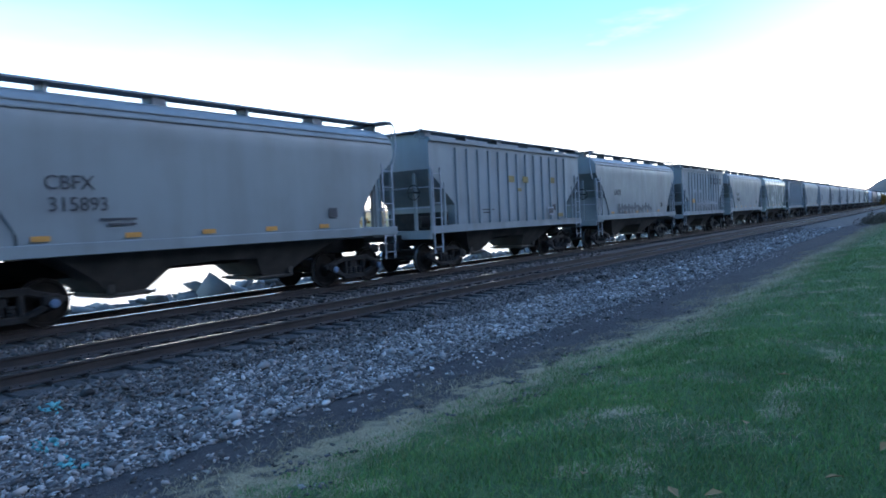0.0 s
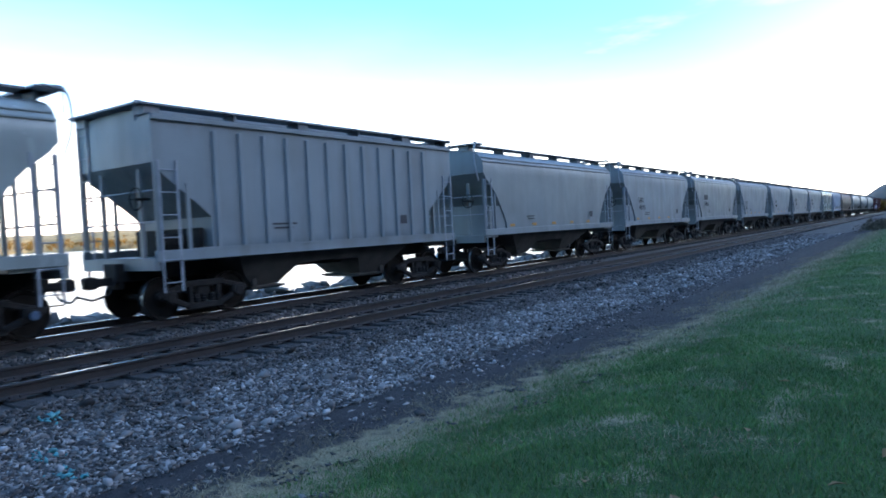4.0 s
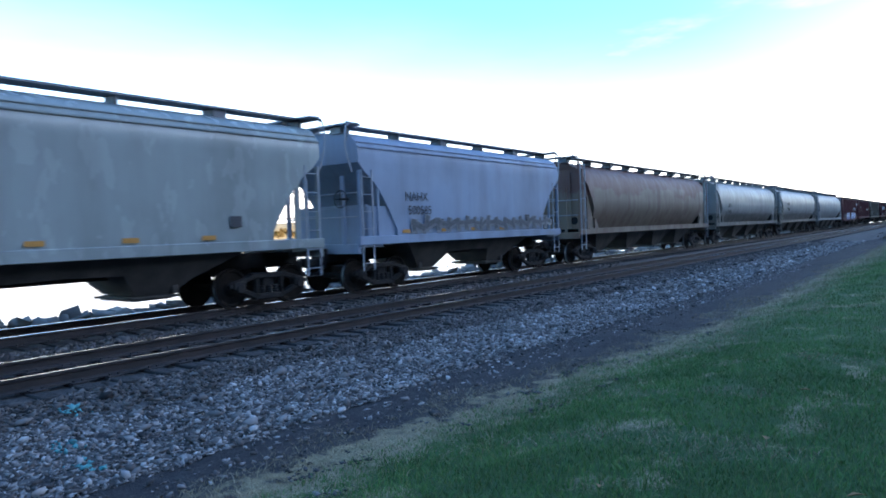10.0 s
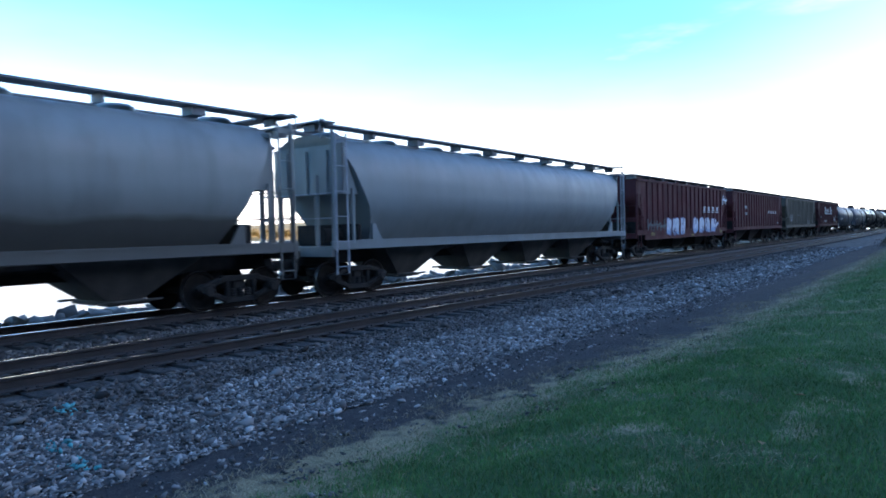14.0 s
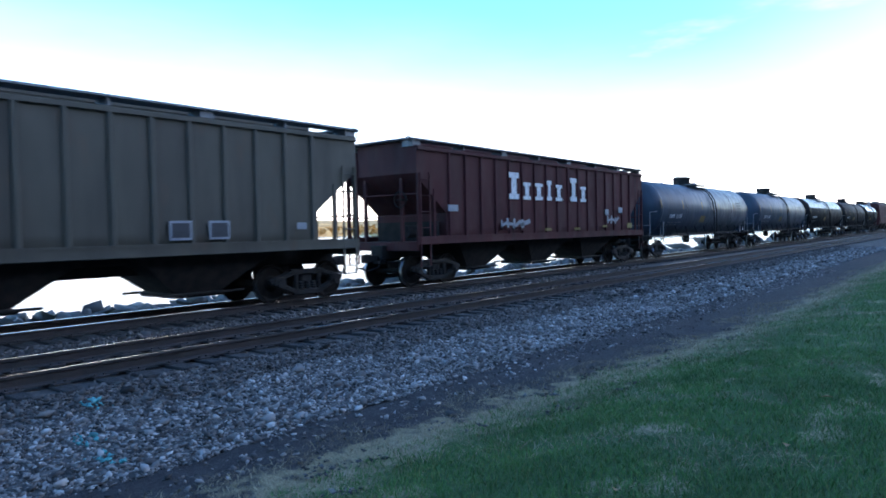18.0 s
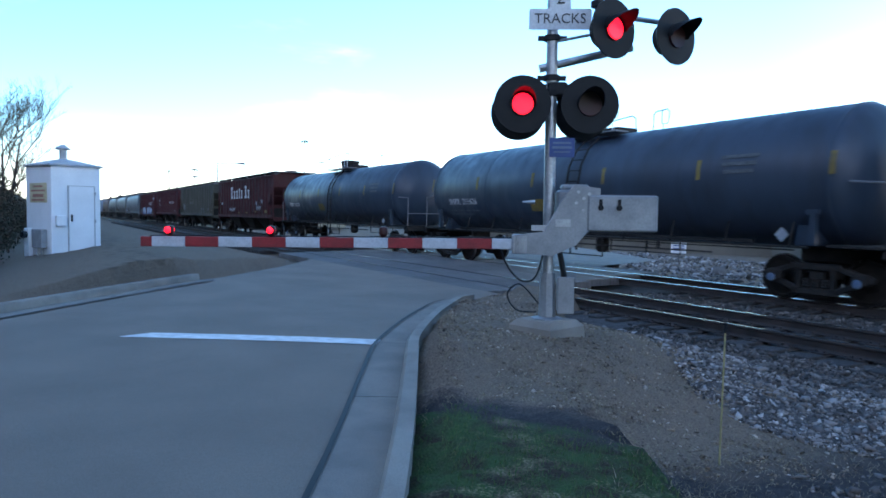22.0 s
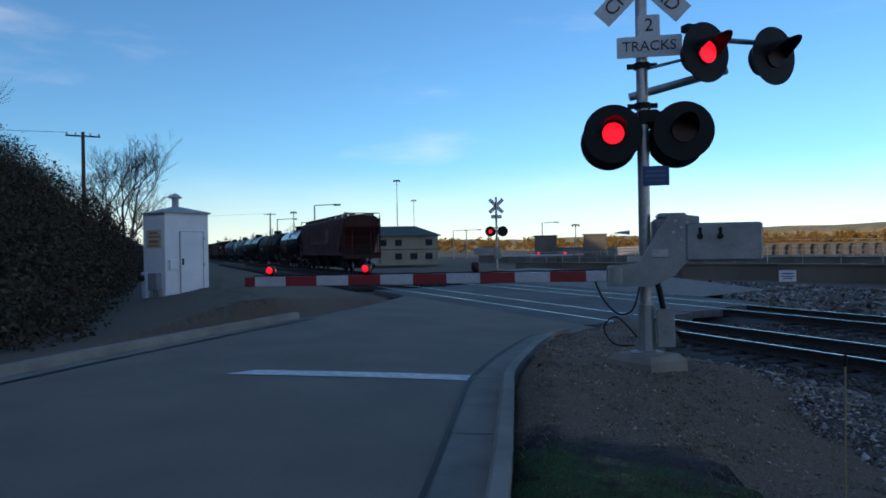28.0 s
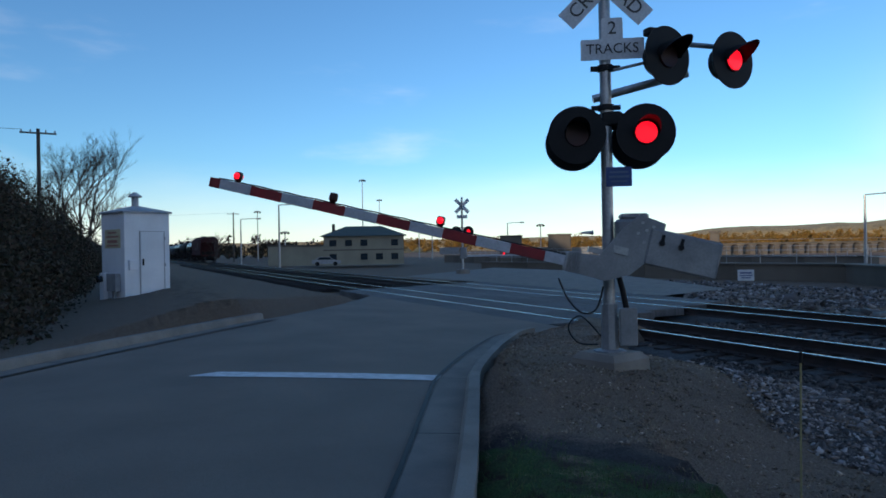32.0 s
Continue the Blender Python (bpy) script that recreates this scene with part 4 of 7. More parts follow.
def paired_bay_mesh(reach, e):
    """One of two bays that share a raised belly: its outline along the car, drawn out and narrowed towards the outlet."""
    q = Mesh().prism([(0.0, 1.42), (0.0, 0.98), (e * 1.15, 0.95), (e * 1.55, 0.5), (e * 2.35, 0.46), (e * 2.75, 0.78), (e * reach, 1.42)], -1.0, 1.0)
    q.v = [(x, y * (0.62 + 0.75 * (z - 0.42)), z) for x, y, z in q.v]
    q.box((e * 1.95, 0, 0.43), (0.95, 1.4, 0.1), bev=0.02)
    for k in (-1, 1):
        q.tube((e * 1.4, k * 0.74, 0.44), (e * 2.5, k * 0.74, 0.44), 0.03, 6)
        q.box((e * 2.4, k * 0.74, 0.58), (0.16, 0.14, 0.2), bev=0.02)
    return q


PROFILES = {
    # y, z of half the cross-section, sill to ridge
    "flat": [(1.38, 1.42), (1.48, 1.5), (1.5, 3.8), (1.47, 3.97), (1.41, 4.1), (1.27, 4.26), (1.02, 4.38), (0.76, 4.43), (0.3, 4.46), (0.02, 4.47)],
    "ribbed": [(1.4, 1.42), (1.45, 1.5), (1.45, 4.05), (1.47, 4.15), (1.0, 4.24), (0.5, 4.3), (0.02, 4.31)],
    "round": [(0.95, 1.42), (1.18, 1.74), (1.4, 2.12), (1.53, 2.42), (1.54, 2.8), (1.5, 3.4), (1.36, 3.86), (1.12, 4.15), (0.75, 4.32), (0.3, 4.4), (0.02, 4.41)],
}


def hopper_car(left, right, kind, paint, bays, label, posts=True, closed=True, trough=True, ribs=0, mark=None, caps=False, extra=None, ladders=True):
    length = right - left
    x0 = (left + right) / 2
    car = thing("hopper_car", label, "freight car", Matrix.Translation((x0, FAR_Y, 0)), TRAIN)
    m = PAINT[paint]
    lad = M_LADDER if paint in ("grey", "light", "blue", "dull", "brown") else m
    L = length / 2
    style = {"flat": (1.55, 3.4, 1.7, 0.6), "ribbed": (1.35, 3.25, 2.2, 1.0), "round": (1.4, 4.05, 1.5, 1.0)}[kind]
    up = 0.18 if kind == "ribbed" and paint == "dull" else 0.0
    if paint == "red":
        style = (1.0, 3.0, 2.2, 1.0)
    half = [(y, z + (up if z > 4 else 0.0)) for y, z in PROFILES[kind]]
    _, q, inset = hopper_body(length - (1.0 if kind == "round" else 0.0), half, style, m, ribs)
    part("body", q, m, car, smooth=True, at=(-0.05 if kind == "round" else 0.0, 0, 0))
    # side sills and the end platform
    for s in (-1, 1):
        part("side_sill", Mesh().box((0, s * 1.46, 1.38 if kind != "flat" else 1.44), (length + 0.1, 0.09 if kind != "flat" else 0.14, 0.24), bev=0.015).box((0, s * 1.5, 1.49), (length - 1.6, 0.05, 0.05)), m, car)
    part("centre_sill", Mesh().box((0, 0, 1.05), (length + 0.5, 0.5, 0.4), bev=0.02), M_UNDER, car)
    for e in (-1, 1):
        part("end_platform", Mesh().box((e * (L - 0.45), 0, 1.3), (1.0, 2.86, 0.1)).box((e * (L + 0.0), 0, 1.22), (0.12, 2.9, 0.26)), m, car)
        if kind == "flat" and e < 0:
            part("end_panel", Mesh().box((e * (L - 0.4), 0, 1.86), (0.04, 2.8, 1.06)).box((e * (L - 0.37), 0, 2.4), (0.08, 2.84, 0.06)), m, car)
        else:
            part("bulkhead", Mesh().box((e * (L - inset(1.55) + 0.15), 0, 1.65), (0.1, 2.5, 0.6)), M_UNDER, car)
    # eave flange, roof hatch and walkway
    for s in (-1, 1):
        if kind == "flat":
            part("eave_flange", Mesh().box((0, s * 1.475, 3.985), (length, 0.07, 0.06), bev=0.012).box((0, s * 1.405, 4.125), (length - 0.1, 0.06, 0.045), bev=0.012), m, car)
        elif kind == "ribbed":
            part("eave_flange", Mesh().box((0, s * 1.485, 4.07 + up), (length, 0.06, 0.1), bev=0.01), m, car)
    wy = 0.52 if kind != "ribbed" else 0.95
    wz = 4.6 if kind != 'ribbed' else 4.34 + up
    wk = [Mesh(), Mesh()]
    for i, s in enumerate((-1, 1)):
        wk[i].box((0, s * (wy + 0.25), wz), (length + 0.3, 0.5, 0.045))
        k = int(length / 2.1)
        for j in range(k + 1):
            wk[i].box((-L + 0.1 + j * (length - 0.2) / k, s * (wy + 0.22), wz - 0.11), (0.07 if j % 2 else 0.34, 0.42, 0.2))
        for e in (-1, 1):
            wk[i].path([(e * (L + 0.12), s * (wy + 0.5), wz), (e * (L + 0.12), s * (wy + 0.5), wz + 0.02)], 0.02, 5)
        part("roof_walkway", wk[i], M_WALK, car)
    for e in (-1, 1):
        part("cross_walkway", Mesh().box((e * (L - 0.02), 0, wz), (0.55, 2.7, 0.045)).path([(e * (L + 0.22), -1.3, 4.15), (e * (L + 0.22), -1.3, wz + 0.05), (e * (L + 0.05), -1.3, wz + 0.05)], 0.02, 5), M_WALK, car)
        if kind == "flat":
            for k in (-1, 1):
                part("roof_grab_rail", Mesh().path(bent([(e * (L - 0.2), k * 1.36, 4.62), (e * (L + 0.16), k * 1.36, 4.6), (e * (L + 0.3), k * 1.36, 4.42), (e * (L + 0.32), k * 1.36, 3.9), (e * (L + 0.12), k * 1.36, 3.3)], 3), 0.026, 6), lad, car)
    if trough:
        part("hatch_cover", Mesh().box((0, 0, (4.47 if kind == "flat" else 4.42) + up), (length - 1.0, 0.6, 0.14), bev=0.04), m, car)
    else:
        for j in range(8):
            part("hatch_cover", Mesh().lathe([(4.34, 0.42), (4.48, 0.42), (4.54, 0.34)], "z", 14, (-L + length * (j + 0.5) / 8, 0, 0)), m, car, smooth=True)
    # hopper bays
    usable = length - 2 * (1.95 if kind != 'flat' else 2.3)
    if bays == 2:
        for e in (-1, 1):
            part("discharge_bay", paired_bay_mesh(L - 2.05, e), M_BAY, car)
    else:
        for b in range(bays):
            w = usable / bays
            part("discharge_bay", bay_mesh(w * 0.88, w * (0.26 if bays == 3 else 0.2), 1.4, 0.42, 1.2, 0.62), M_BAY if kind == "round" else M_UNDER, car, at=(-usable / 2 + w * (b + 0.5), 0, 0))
        part("belly_sheet", Mesh().box((0, 0, 1.26), (usable * 0.8, 1.5, 0.34), bev=0.05), M_UNDER, car)
    if kind == "flat":
        for s in (-1, 1):
            part("shear_plate", Mesh().box((-(L - 0.95), s * 1.41, 1.86), (1.1, 0.03, 1.06)), m, car)
    if kind == "round":
        # flat sheets that box in the sloping ends, with a bulkhead and round openings low down
        for e in (-1, 1):
            low = 1.5 if closed else 2.75
            b_ = 0.5 if e < 0 else 0.63
            cut = L - b_ + 0.05 - 1.4 * (4.05 - low) / 2.55
            part("end_bulkhead", Mesh().box((e * (L - b_), 0, (low + 4.05) / 2), (0.05, 2.72, 4.05 - low)).box((e * (L - b_ - 0.03), 0, 4.05), (0.12, 2.78, 0.1)), m, car)
            for k in (-0.8, 0.0, 0.8):
                part("bulkhead_rib", Mesh().box((e * (L - b_ + 0.05), k, (low + 4.0) / 2), (0.07, 0.09, 3.9 - low)), m, car)
            for s in (-1, 1):
                part("shear_plate", Mesh().prism([(e * (L - b_), 4.05), (e * (L - b_), low), (e * (cut + 0.12), low), (e * (L - b_ + 0.02), 4.05)][:: int(e)], s * 1.37 - 0.015, s * 1.37 + 0.015), m, car)
                part("corner_post", Mesh().box((e * (L - 0.08), s * 1.42, 2.85), (0.08, 0.07, 3.1)).box((e * (L - 0.3), s * 1.42, 4.2), (0.5, 0.06, 0.1)), m, car)
            if closed and e < 0:
                part("lightening_hole", Mesh().lathe([(-1.392, 0.17), (-1.396, 0.16)], "y", 20, (e * (L - 0.78), 0, 1.86)), M_BLACK, car)
                part("lightening_hole", Mesh().lathe([(-L + 0.47, 0.17), (-L + 0.463, 0.16)], "x", 20, (0, -0.98, 1.86)), M_BLACK, car)
            part("end_gusset", Mesh().prism([(e * (L - 1.9), 1.5), (e * (L - 1.5), 1.5), (e * (L - 1.5), 1.95), (e * (L - 1.62), 1.95)][:: int(e)], -1.47, -1.4), m, car)
    # end frames: posts, ladders, brake wheel
    for e in (-1, 1):
        for s in (-1, 1):
            if posts:
                part("corner_post", Mesh().box((e * (L - 0.06), s * 1.44, 2.35), (0.09, 0.07, 2.0)).box((e * (L - 0.78), s * 1.44, 2.15), (0.07, 0.07, 1.5)), m, car)
            if ladders:
                add_ladder(car, e * (L - 0.3), s * 1.5, 0.62, 3.7 if kind == "round" else 2.75, lad)
                if s < 0:
                    part("sill_step", Mesh().path([(e * (L - 0.55), -1.5, 1.2), (e * (L - 0.55), -1.5, 0.62), (e * (L - 0.1), -1.5, 0.62), (e * (L - 0.1), -1.5, 1.2)], 0.022, 5), M_UNDER, car)
            part("end_post", Mesh().box((e * (L - 0.12), s * 0.75, 2.3), (0.08, 0.1, 1.9)), m, car)
        add_ladder(car, e * (L + 0.03), 1.2, 1.35, 3.0, lad, 90)
        part("end_rail", Mesh().path([(e * (L - 0.05), -1.44, 2.1), (e * (L - 0.05), 1.44, 2.1)], 0.02, 5).path([(e * (L - 0.05), -1.44, 2.75), (e * (L - 0.05), 1.44, 2.75)], 0.02, 5), lad, car)
    if kind != "round":
        part("brake_wheel", Mesh().path([(-L - 0.02, -0.8 + 0.24 * math.cos(k * 0.3927), 2.6 + 0.24 * math.sin(k * 0.3927)) for k in range(17)], 0.016, 5).tube((-L - 0.04, -0.8, 2.6), (-L + 0.3, -0.8, 2.6), 0.03, 8).tube((-L - 0.02, -1.04, 2.6), (-L - 0.02, -0.56, 2.6), 0.012, 5).tube((-L - 0.02, -0.8, 2.36), (-L - 0.02, -0.8, 2.84), 0.012, 5), M_UNDER, car)
    part("brake_reservoir", Mesh().tube((-L + 0.5, -0.5, 1.65), (-L + 1.15, -0.5, 1.65), 0.2, 12), M_UNDER, car)
    if ribs:
        rib = Mesh().box((0, 0, 2.78), (0.11, 0.09, 2.6), bev=0.02).data("side_rib", m)
        for s in (-1, 1):
            for j in range(ribs):
                rx = -L + 1.5 + (length - 3.0) * j / (ribs - 1)
                part("side_rib", rib, None, car, at=(rx, s * 1.47, 0))
    for b in (-1, 1):
        part("air_hose", Mesh().path([(b * (L + 0.25), -0.25, 0.95), (b * (L + 0.42), -0.25, 0.62), (b * (L + 0.7), -0.1, 0.52), (b * (L + 0.95), 0.1, 0.62)], 0.025, 6), M_BLACK, car)
        part("coupler", COUPLER, None, car, at=pose(b * (L + 0.1), 0, 0.88, 0, 0, 0 if b > 0 else 180))
        add_truck(car, b * (L - 1.35), caps)
    yk = -1.515 if kind == "flat" else -1.54 if kind == "round" else -1.47
    if mark:
        for text, px, pz, size, mm in mark:
            words(text, size, mm, car, pose(px, yk - 0.004, pz, 90, 0, 0), "reporting_mark")
    if extra:
        extra(car, L, yk)
    return car


BARS = {}


def bars(car, rows, yk, material, name="stencil_bar"):
    """Small unreadable stencils and plain marks: (x, z, width, height)."""
    for x, z, w_, h_ in rows:
        key = (round(w_, 2), round(h_, 2), material.name)
        if key not in BARS:
            BARS[key] = Mesh().box((0, 0, 0), (w_, 0.006, h_)).data("bar", material)
        part(name, BARS[key], None, car, at=(x, yk - 0.004, z))


def stencils(seed, orange=True):
    def f(car, L, yk):
        r = random.Random(seed)
        bars(car, [(-L + 3.4 + r.uniform(-0.05, 0.05), 1.98 - 0.1 * j, r.uniform(0.5, 0.8), 0.045) for j in range(2)] + [(L - 2.6, 2.0, 0.3, 0.25)], yk, M_BLACKLET)
        if orange:
            bars(car, [(-L + 1.9 + 1.75 * j, 1.66, 0.34, 0.1) for j in range(int((2 * L - 3) / 1.75))], yk, M_ORANGE, "reflector_tape")
    return f


def letter_shapes(car, x0, z0, h, widths, gap, yk, material, name="painted_name"):
    """A large painted name as plain blocks, one a letter."""
    x = x0
    for w_, k in widths:
        q = Mesh()
        hh = h * k
        t = 0.26 * w_
        z = z0 - h / 2 + hh / 2
        q.box((x + w_ / 2, yk - 0.004, z), (w_ * 0.5, 0.006, hh))
        for e in (-1, 1):
            q.box((x + w_ / 2, yk - 0.005, z + e * hh * 0.4), (w_, 0.006, hh * 0.2))
        part(name, q, material, car)
        x += w_ + gap
    return x


def graffiti(car, x0, x1, z0, z1, yk, seed, m1=None, m2=None):
    """Sprayed shapes that spell nothing: overlapping slanted strokes with dark outlines."""
    r = random.Random(seed)
    x = x0
    while x < x1:
        a, b = Mesh(), Mesh()
        w_ = r.uniform(0.22, 0.4)
        h = (z1 - z0) * r.uniform(0.75, 1.0)
        for k in range(2):
            ang = r.uniform(-14, 14) if k == 0 else r.uniform(60, 110)
            t = pose(0, 0, 0, 0, ang, 0)
            c = (x + w_ * (0.4 + 0.5 * k), yk - 0.004, z0 + h * r.uniform(0.42, 0.58))
            s = (w_ * 0.42, 0.004, h) if k == 0 else (w_ * 0.4, 0.004, w_ * 1.7)
            a.box(c, s, t)
            b.box((c[0] + 0.03, c[1] + 0.003, c[2] - 0.03), (s[0] + 0.1, 0.003, s[2] + 0.1), t)
        x += w_ * 1.55
        o = part("sprayed_shape", b, m2 or M_GRAF2, car)
        part("sprayed_fill", a, m1 or M_GRAF, o)


def bubbles(car, x0, x1, z0, z1, yk, seed):
    """Large sprayed block shapes that spell nothing: pale fill, blue lower half, violet rim."""
    r = random.Random(seed)
    x, h = x0, z1 - z0
    while x < x1:
        w_ = r.uniform(0.8, 1.25)
        lean = r.uniform(-0.1, 0.1)
        pts = []
        for i in range(12):
            a = 2 * math.pi * i / 12 + 0.26
            k = max(abs(math.cos(a)), abs(math.sin(a)))
            rr = r.uniform(0.78, 1.05) / k ** 0.75
            pts.append((w_ * 0.5 * rr * math.cos(a) + lean * math.sin(a), h * 0.5 * rr * math.sin(a)))
        cx, cz = x + w_ / 2, (z0 + z1) / 2

        def shape(s, y, top=9, shift=0.0):
            return Mesh().prism([(cx + px_ * s, cz + min(pz_ * s, top) + shift) for px_, pz_ in pts], y - 0.002, y + 0.002)
        o = part("sprayed_shape", shape(1.08, yk), M_GRAF2, car)
        part("sprayed_fill", shape(0.96, yk - 0.006), M_GRAF, o)
        part("sprayed_shade", shape(0.94, yk - 0.012, r.uniform(-0.3, -0.16)), M_GRAF3, o)
        for k in range(r.choice((1, 2))):
            part("sprayed_gap", Mesh().box((cx + r.uniform(-0.3, 0.3) * w_, yk - 0.018, cz + r.choice((-0.28, 0.28)) * h), (0.13 * w_, 0.003, 0.4 * h), pose(0, 0, 0, 0, r.uniform(-12, 12), 0)), M_GRAF2, o)
        x += w_ * 1.14


def tank_car(left, right, paint, label, number=None, top=None, short=False, caps=True, ink=None):
    length = right - left
    car = thing("tank_car", label, "tank car", Matrix.Translation(((left + right) / 2, FAR_Y, 0)), TRAIN)
    m, L = PAINT[paint], length / 2
    R, cz = 1.5, 2.54
    rings = [(-L, 0.05), (-L + 0.02, 0.45), (-L + 0.1, 0.85), (-L + 0.26, 1.22), (-L + 0.46, 1.42), (-L + 0.62, R)]
    body = Mesh().lathe(rings + [(-s, r) for s, r in rings[::-1]], "x", 48, (0, 0, cz))
    tank = part("tank", body, m, car, smooth=True)
    for k in range(1, 4 if not short else 2):
        part("shell_seam", Mesh().lathe([(-0.02, R + 0.006), (0.02, R + 0.006)], "x", 48, (-L + length * k / (4 if not short else 2), 0, cz)), m, car, smooth=True)
    for e in (-1, 1):
        part("head_shield_band", Mesh().lathe([(-0.03, R + 0.012), (0.03, R + 0.012)], "x", 48, (e * (L - 0.66), 0, cz)), m, car, smooth=True)
        part("stub_sill", Mesh().box((e * (L - 0.6), 0, 0.98), (2.6, 0.55, 0.42), bev=0.03).box((e * (L + 0.42), 0, 1.05), (0.2, 2.6, 0.16)).box((e * (L - 0.1), 0, 1.16), (1.2, 2.7, 0.05)), M_UNDER, car)
        part("cradle", Mesh().prism([(e * (L - 1.45), 1.15), (e * (L - 1.0), 1.15), (e * (L - 1.05), 1.55), (e * (L - 1.4), 1.55)], -1.2, 1.2).box((e * (L - 0.95), -1.36, 1.5), (0.14, 0.12, 0.6)).box((e * (L - 0.95), -1.4, 1.82), (0.26, 0.1, 0.1)).box((e * (L - 0.95), 1.36, 1.5), (0.14, 0.12, 0.6)), m, car)
        part("end_handrail", Mesh().path([(e * (L + 0.4), -1.25, 1.1), (e * (L + 0.4), -1.25, 2.35), (e * (L - 0.3), -1.35, 2.4)], 0.022, 6).path([(e * (L + 0.4), 1.25, 1.1), (e * (L + 0.4), 1.25, 2.35), (e * (L - 0.3), 1.35, 2.4)], 0.022, 6)
             .path([(e * (L + 0.4), -1.25, 1.7), (e * (L + 0.4), 1.25, 1.7)], 0.018, 6), M_WALK, car)
        part("coupler", COUPLER, None, car, at=pose(e * (L + 0.4), 0, 0.88, 0, 0, 0 if e > 0 else 180))
        part("air_hose", Mesh().path([(e * (L + 0.5), -0.25, 0.95), (e * (L + 0.65), -0.25, 0.6), (e * (L + 0.95), -0.1, 0.5), (e * (L + 1.15), 0.1, 0.62)], 0.025, 6), M_BLACK, car)
        add_truck(car, e * (L - 1.08), caps)
        if e > 0:
            part("placard", Mesh().box((e * (L - 1.55), -1.47, 1.36), (0.22, 0.01, 0.22), Matrix.Rotation(radians(45), 4, "Y")), M_LADDER, car)
    # long handrails along the belly, on brackets
    for s in (-1, 1):
        q = Mesh().path([(-L + 1.0, s * 1.45, 1.12), (L - 1.0, s * 1.45, 1.12)], 0.025, 6).box((0, s * 1.3, 1.2), (length - 4.6, 0.06, 0.08))
        n = int(length / 1.7)
        for j in range(n + 1):
            x = -L + 1.4 + j * (length - 2.8) / n
            q.tube((x, s * 1.45, 1.12), (x, s * 1.3, 1.62), 0.02, 5)
        part("running_rail", q, M_UNDER, car)
        q = Mesh().path([(-L + 3.2, s * 1.5, 0.92), (L - 3.2, s * 1.5, 0.92)], 0.02, 5)
        for j in range(int(length / 2.2)):
            x = -L + 3.4 + j * 2.1
            if x < L - 3.2:
                q.path([(x, s * 1.5, 1.12), (x, s * 1.5, 0.92)], 0.018, 5)
        part("grab_rail", q, M_UNDER, car)
    # middle: dome, platform, ladders, outlet
    dx = -0.65
    part("manway_dome", Mesh().lathe([(3.95, 0.47), (4.4, 0.47), (4.4, 0.52), (4.46, 0.52), (4.5, 0.42), (4.54, 0.3), (4.55, 0.05)], "z", 24, (dx, 0, 0)), M_UNDER, car, smooth=True)
    for k in range(8):
        part("dome_bolt", Mesh().tube((dx + 0.47 * math.cos(k * 0.7854), 0.47 * math.sin(k * 0.7854), 4.42), (dx + 0.47 * math.cos(k * 0.7854), 0.47 * math.sin(k * 0.7854), 4.53), 0.03, 6), M_UNDER, car)
    part("valve_box", Mesh().box((0.55, 0, 4.1), (0.75, 0.8, 0.24), bev=0.03), M_UNDER, car)
    for s in (-1, 1):
        part("top_platform", Mesh().box((-0.1, s * 0.75, 4.02), (3.1, 0.5, 0.04)), M_WALK, car)
        g = [(-1.38, 4.0), (-1.38, 4.36), (-1.55, 4.5), (-1.36, 4.6), (0.1, 4.72), (0.24, 4.64), (0.28, 4.32), (0.28, 4.0)]
        part("platform_railing", Mesh().path([(x, s * 0.98, z) for x, z in g], 0.022, 6), M_PIPE, car)
        part("railing_post", Mesh().path([(-1.2, s * 0.98, 4.0), (-1.18, s * 0.98, 4.61)], 0.02, 6), M_PIPE, car)
        g = [(0.95, 4.0), (0.95, 4.66), (1.06, 4.74), (1.46, 4.76), (1.54, 4.68), (1.5, 4.36), (1.32, 4.36), (1.32, 4.0)]
        part("platform_railing", Mesh().path([(x, s * 0.98, z) for x, z in g], 0.022, 6), M_PIPE, car)
        part("railing_post", Mesh().path([(1.26, s * 0.98, 4.36), (1.26, s * 0.98, 4.75)], 0.02, 6), M_PIPE, car)
        q = Mesh()
        for k in (-0.24, 0.24):
            pts = [(0.45 + k, s * 1.62, 0.75), (0.45 + k, s * 1.62, 2.54)] + [(0.45 + k, s * 1.62 * math.cos(a), 2.54 + 1.6 * math.sin(a)) for a in (0.35, 0.7, 1.0)]
            q.path(pts, 0.028, 6)
        for j in range(11):
            z = 0.85 + j * 0.3
            y = 1.62 if z < 2.54 else 1.62 * math.cos(math.asin(min(1, (z - 2.54) / 1.6)))
            q.tube((0.21, s * y, z), (0.69, s * y, z), 0.016, 5)
        part("side_ladder", q, M_UNDER, car)
        part("step_frame", Mesh().path([(-1.2, s * 1.5, 1.12), (-1.2, s * 1.5, 0.62), (1.6, s * 1.5, 0.62), (1.6, s * 1.5, 1.12)], 0.025, 5).path([(0.3, s * 1.5, 0.62), (0.3, s * 1.5, 1.1)], 0.025, 5), M_UNDER, car)
    part("bottom_outlet", Mesh().lathe([(0.62, 0.12), (0.7, 0.2), (1.1, 0.2)], "z", 12), M_UNDER, car)
    n = 6 if not short else 4
    for k in range(n):
        x = -L + 0.55 + k * (length - 1.1) / (n - 1)
        q = Mesh()
        for a0, a1 in ((0.0, 0.15), (0.15, 0.3)):
            q.add([(x - 0.06, -1.512 * math.cos(a), cz + 1.512 * math.sin(a)) for a in (a0, a1)] + [(x + 0.06, -1.512 * math.cos(a), cz + 1.512 * math.sin(a)) for a in (a1, a0)], [(0, 1, 2, 3)])
        part("reflector_tape", q, M_YELLOW, car)
    q = Mesh()
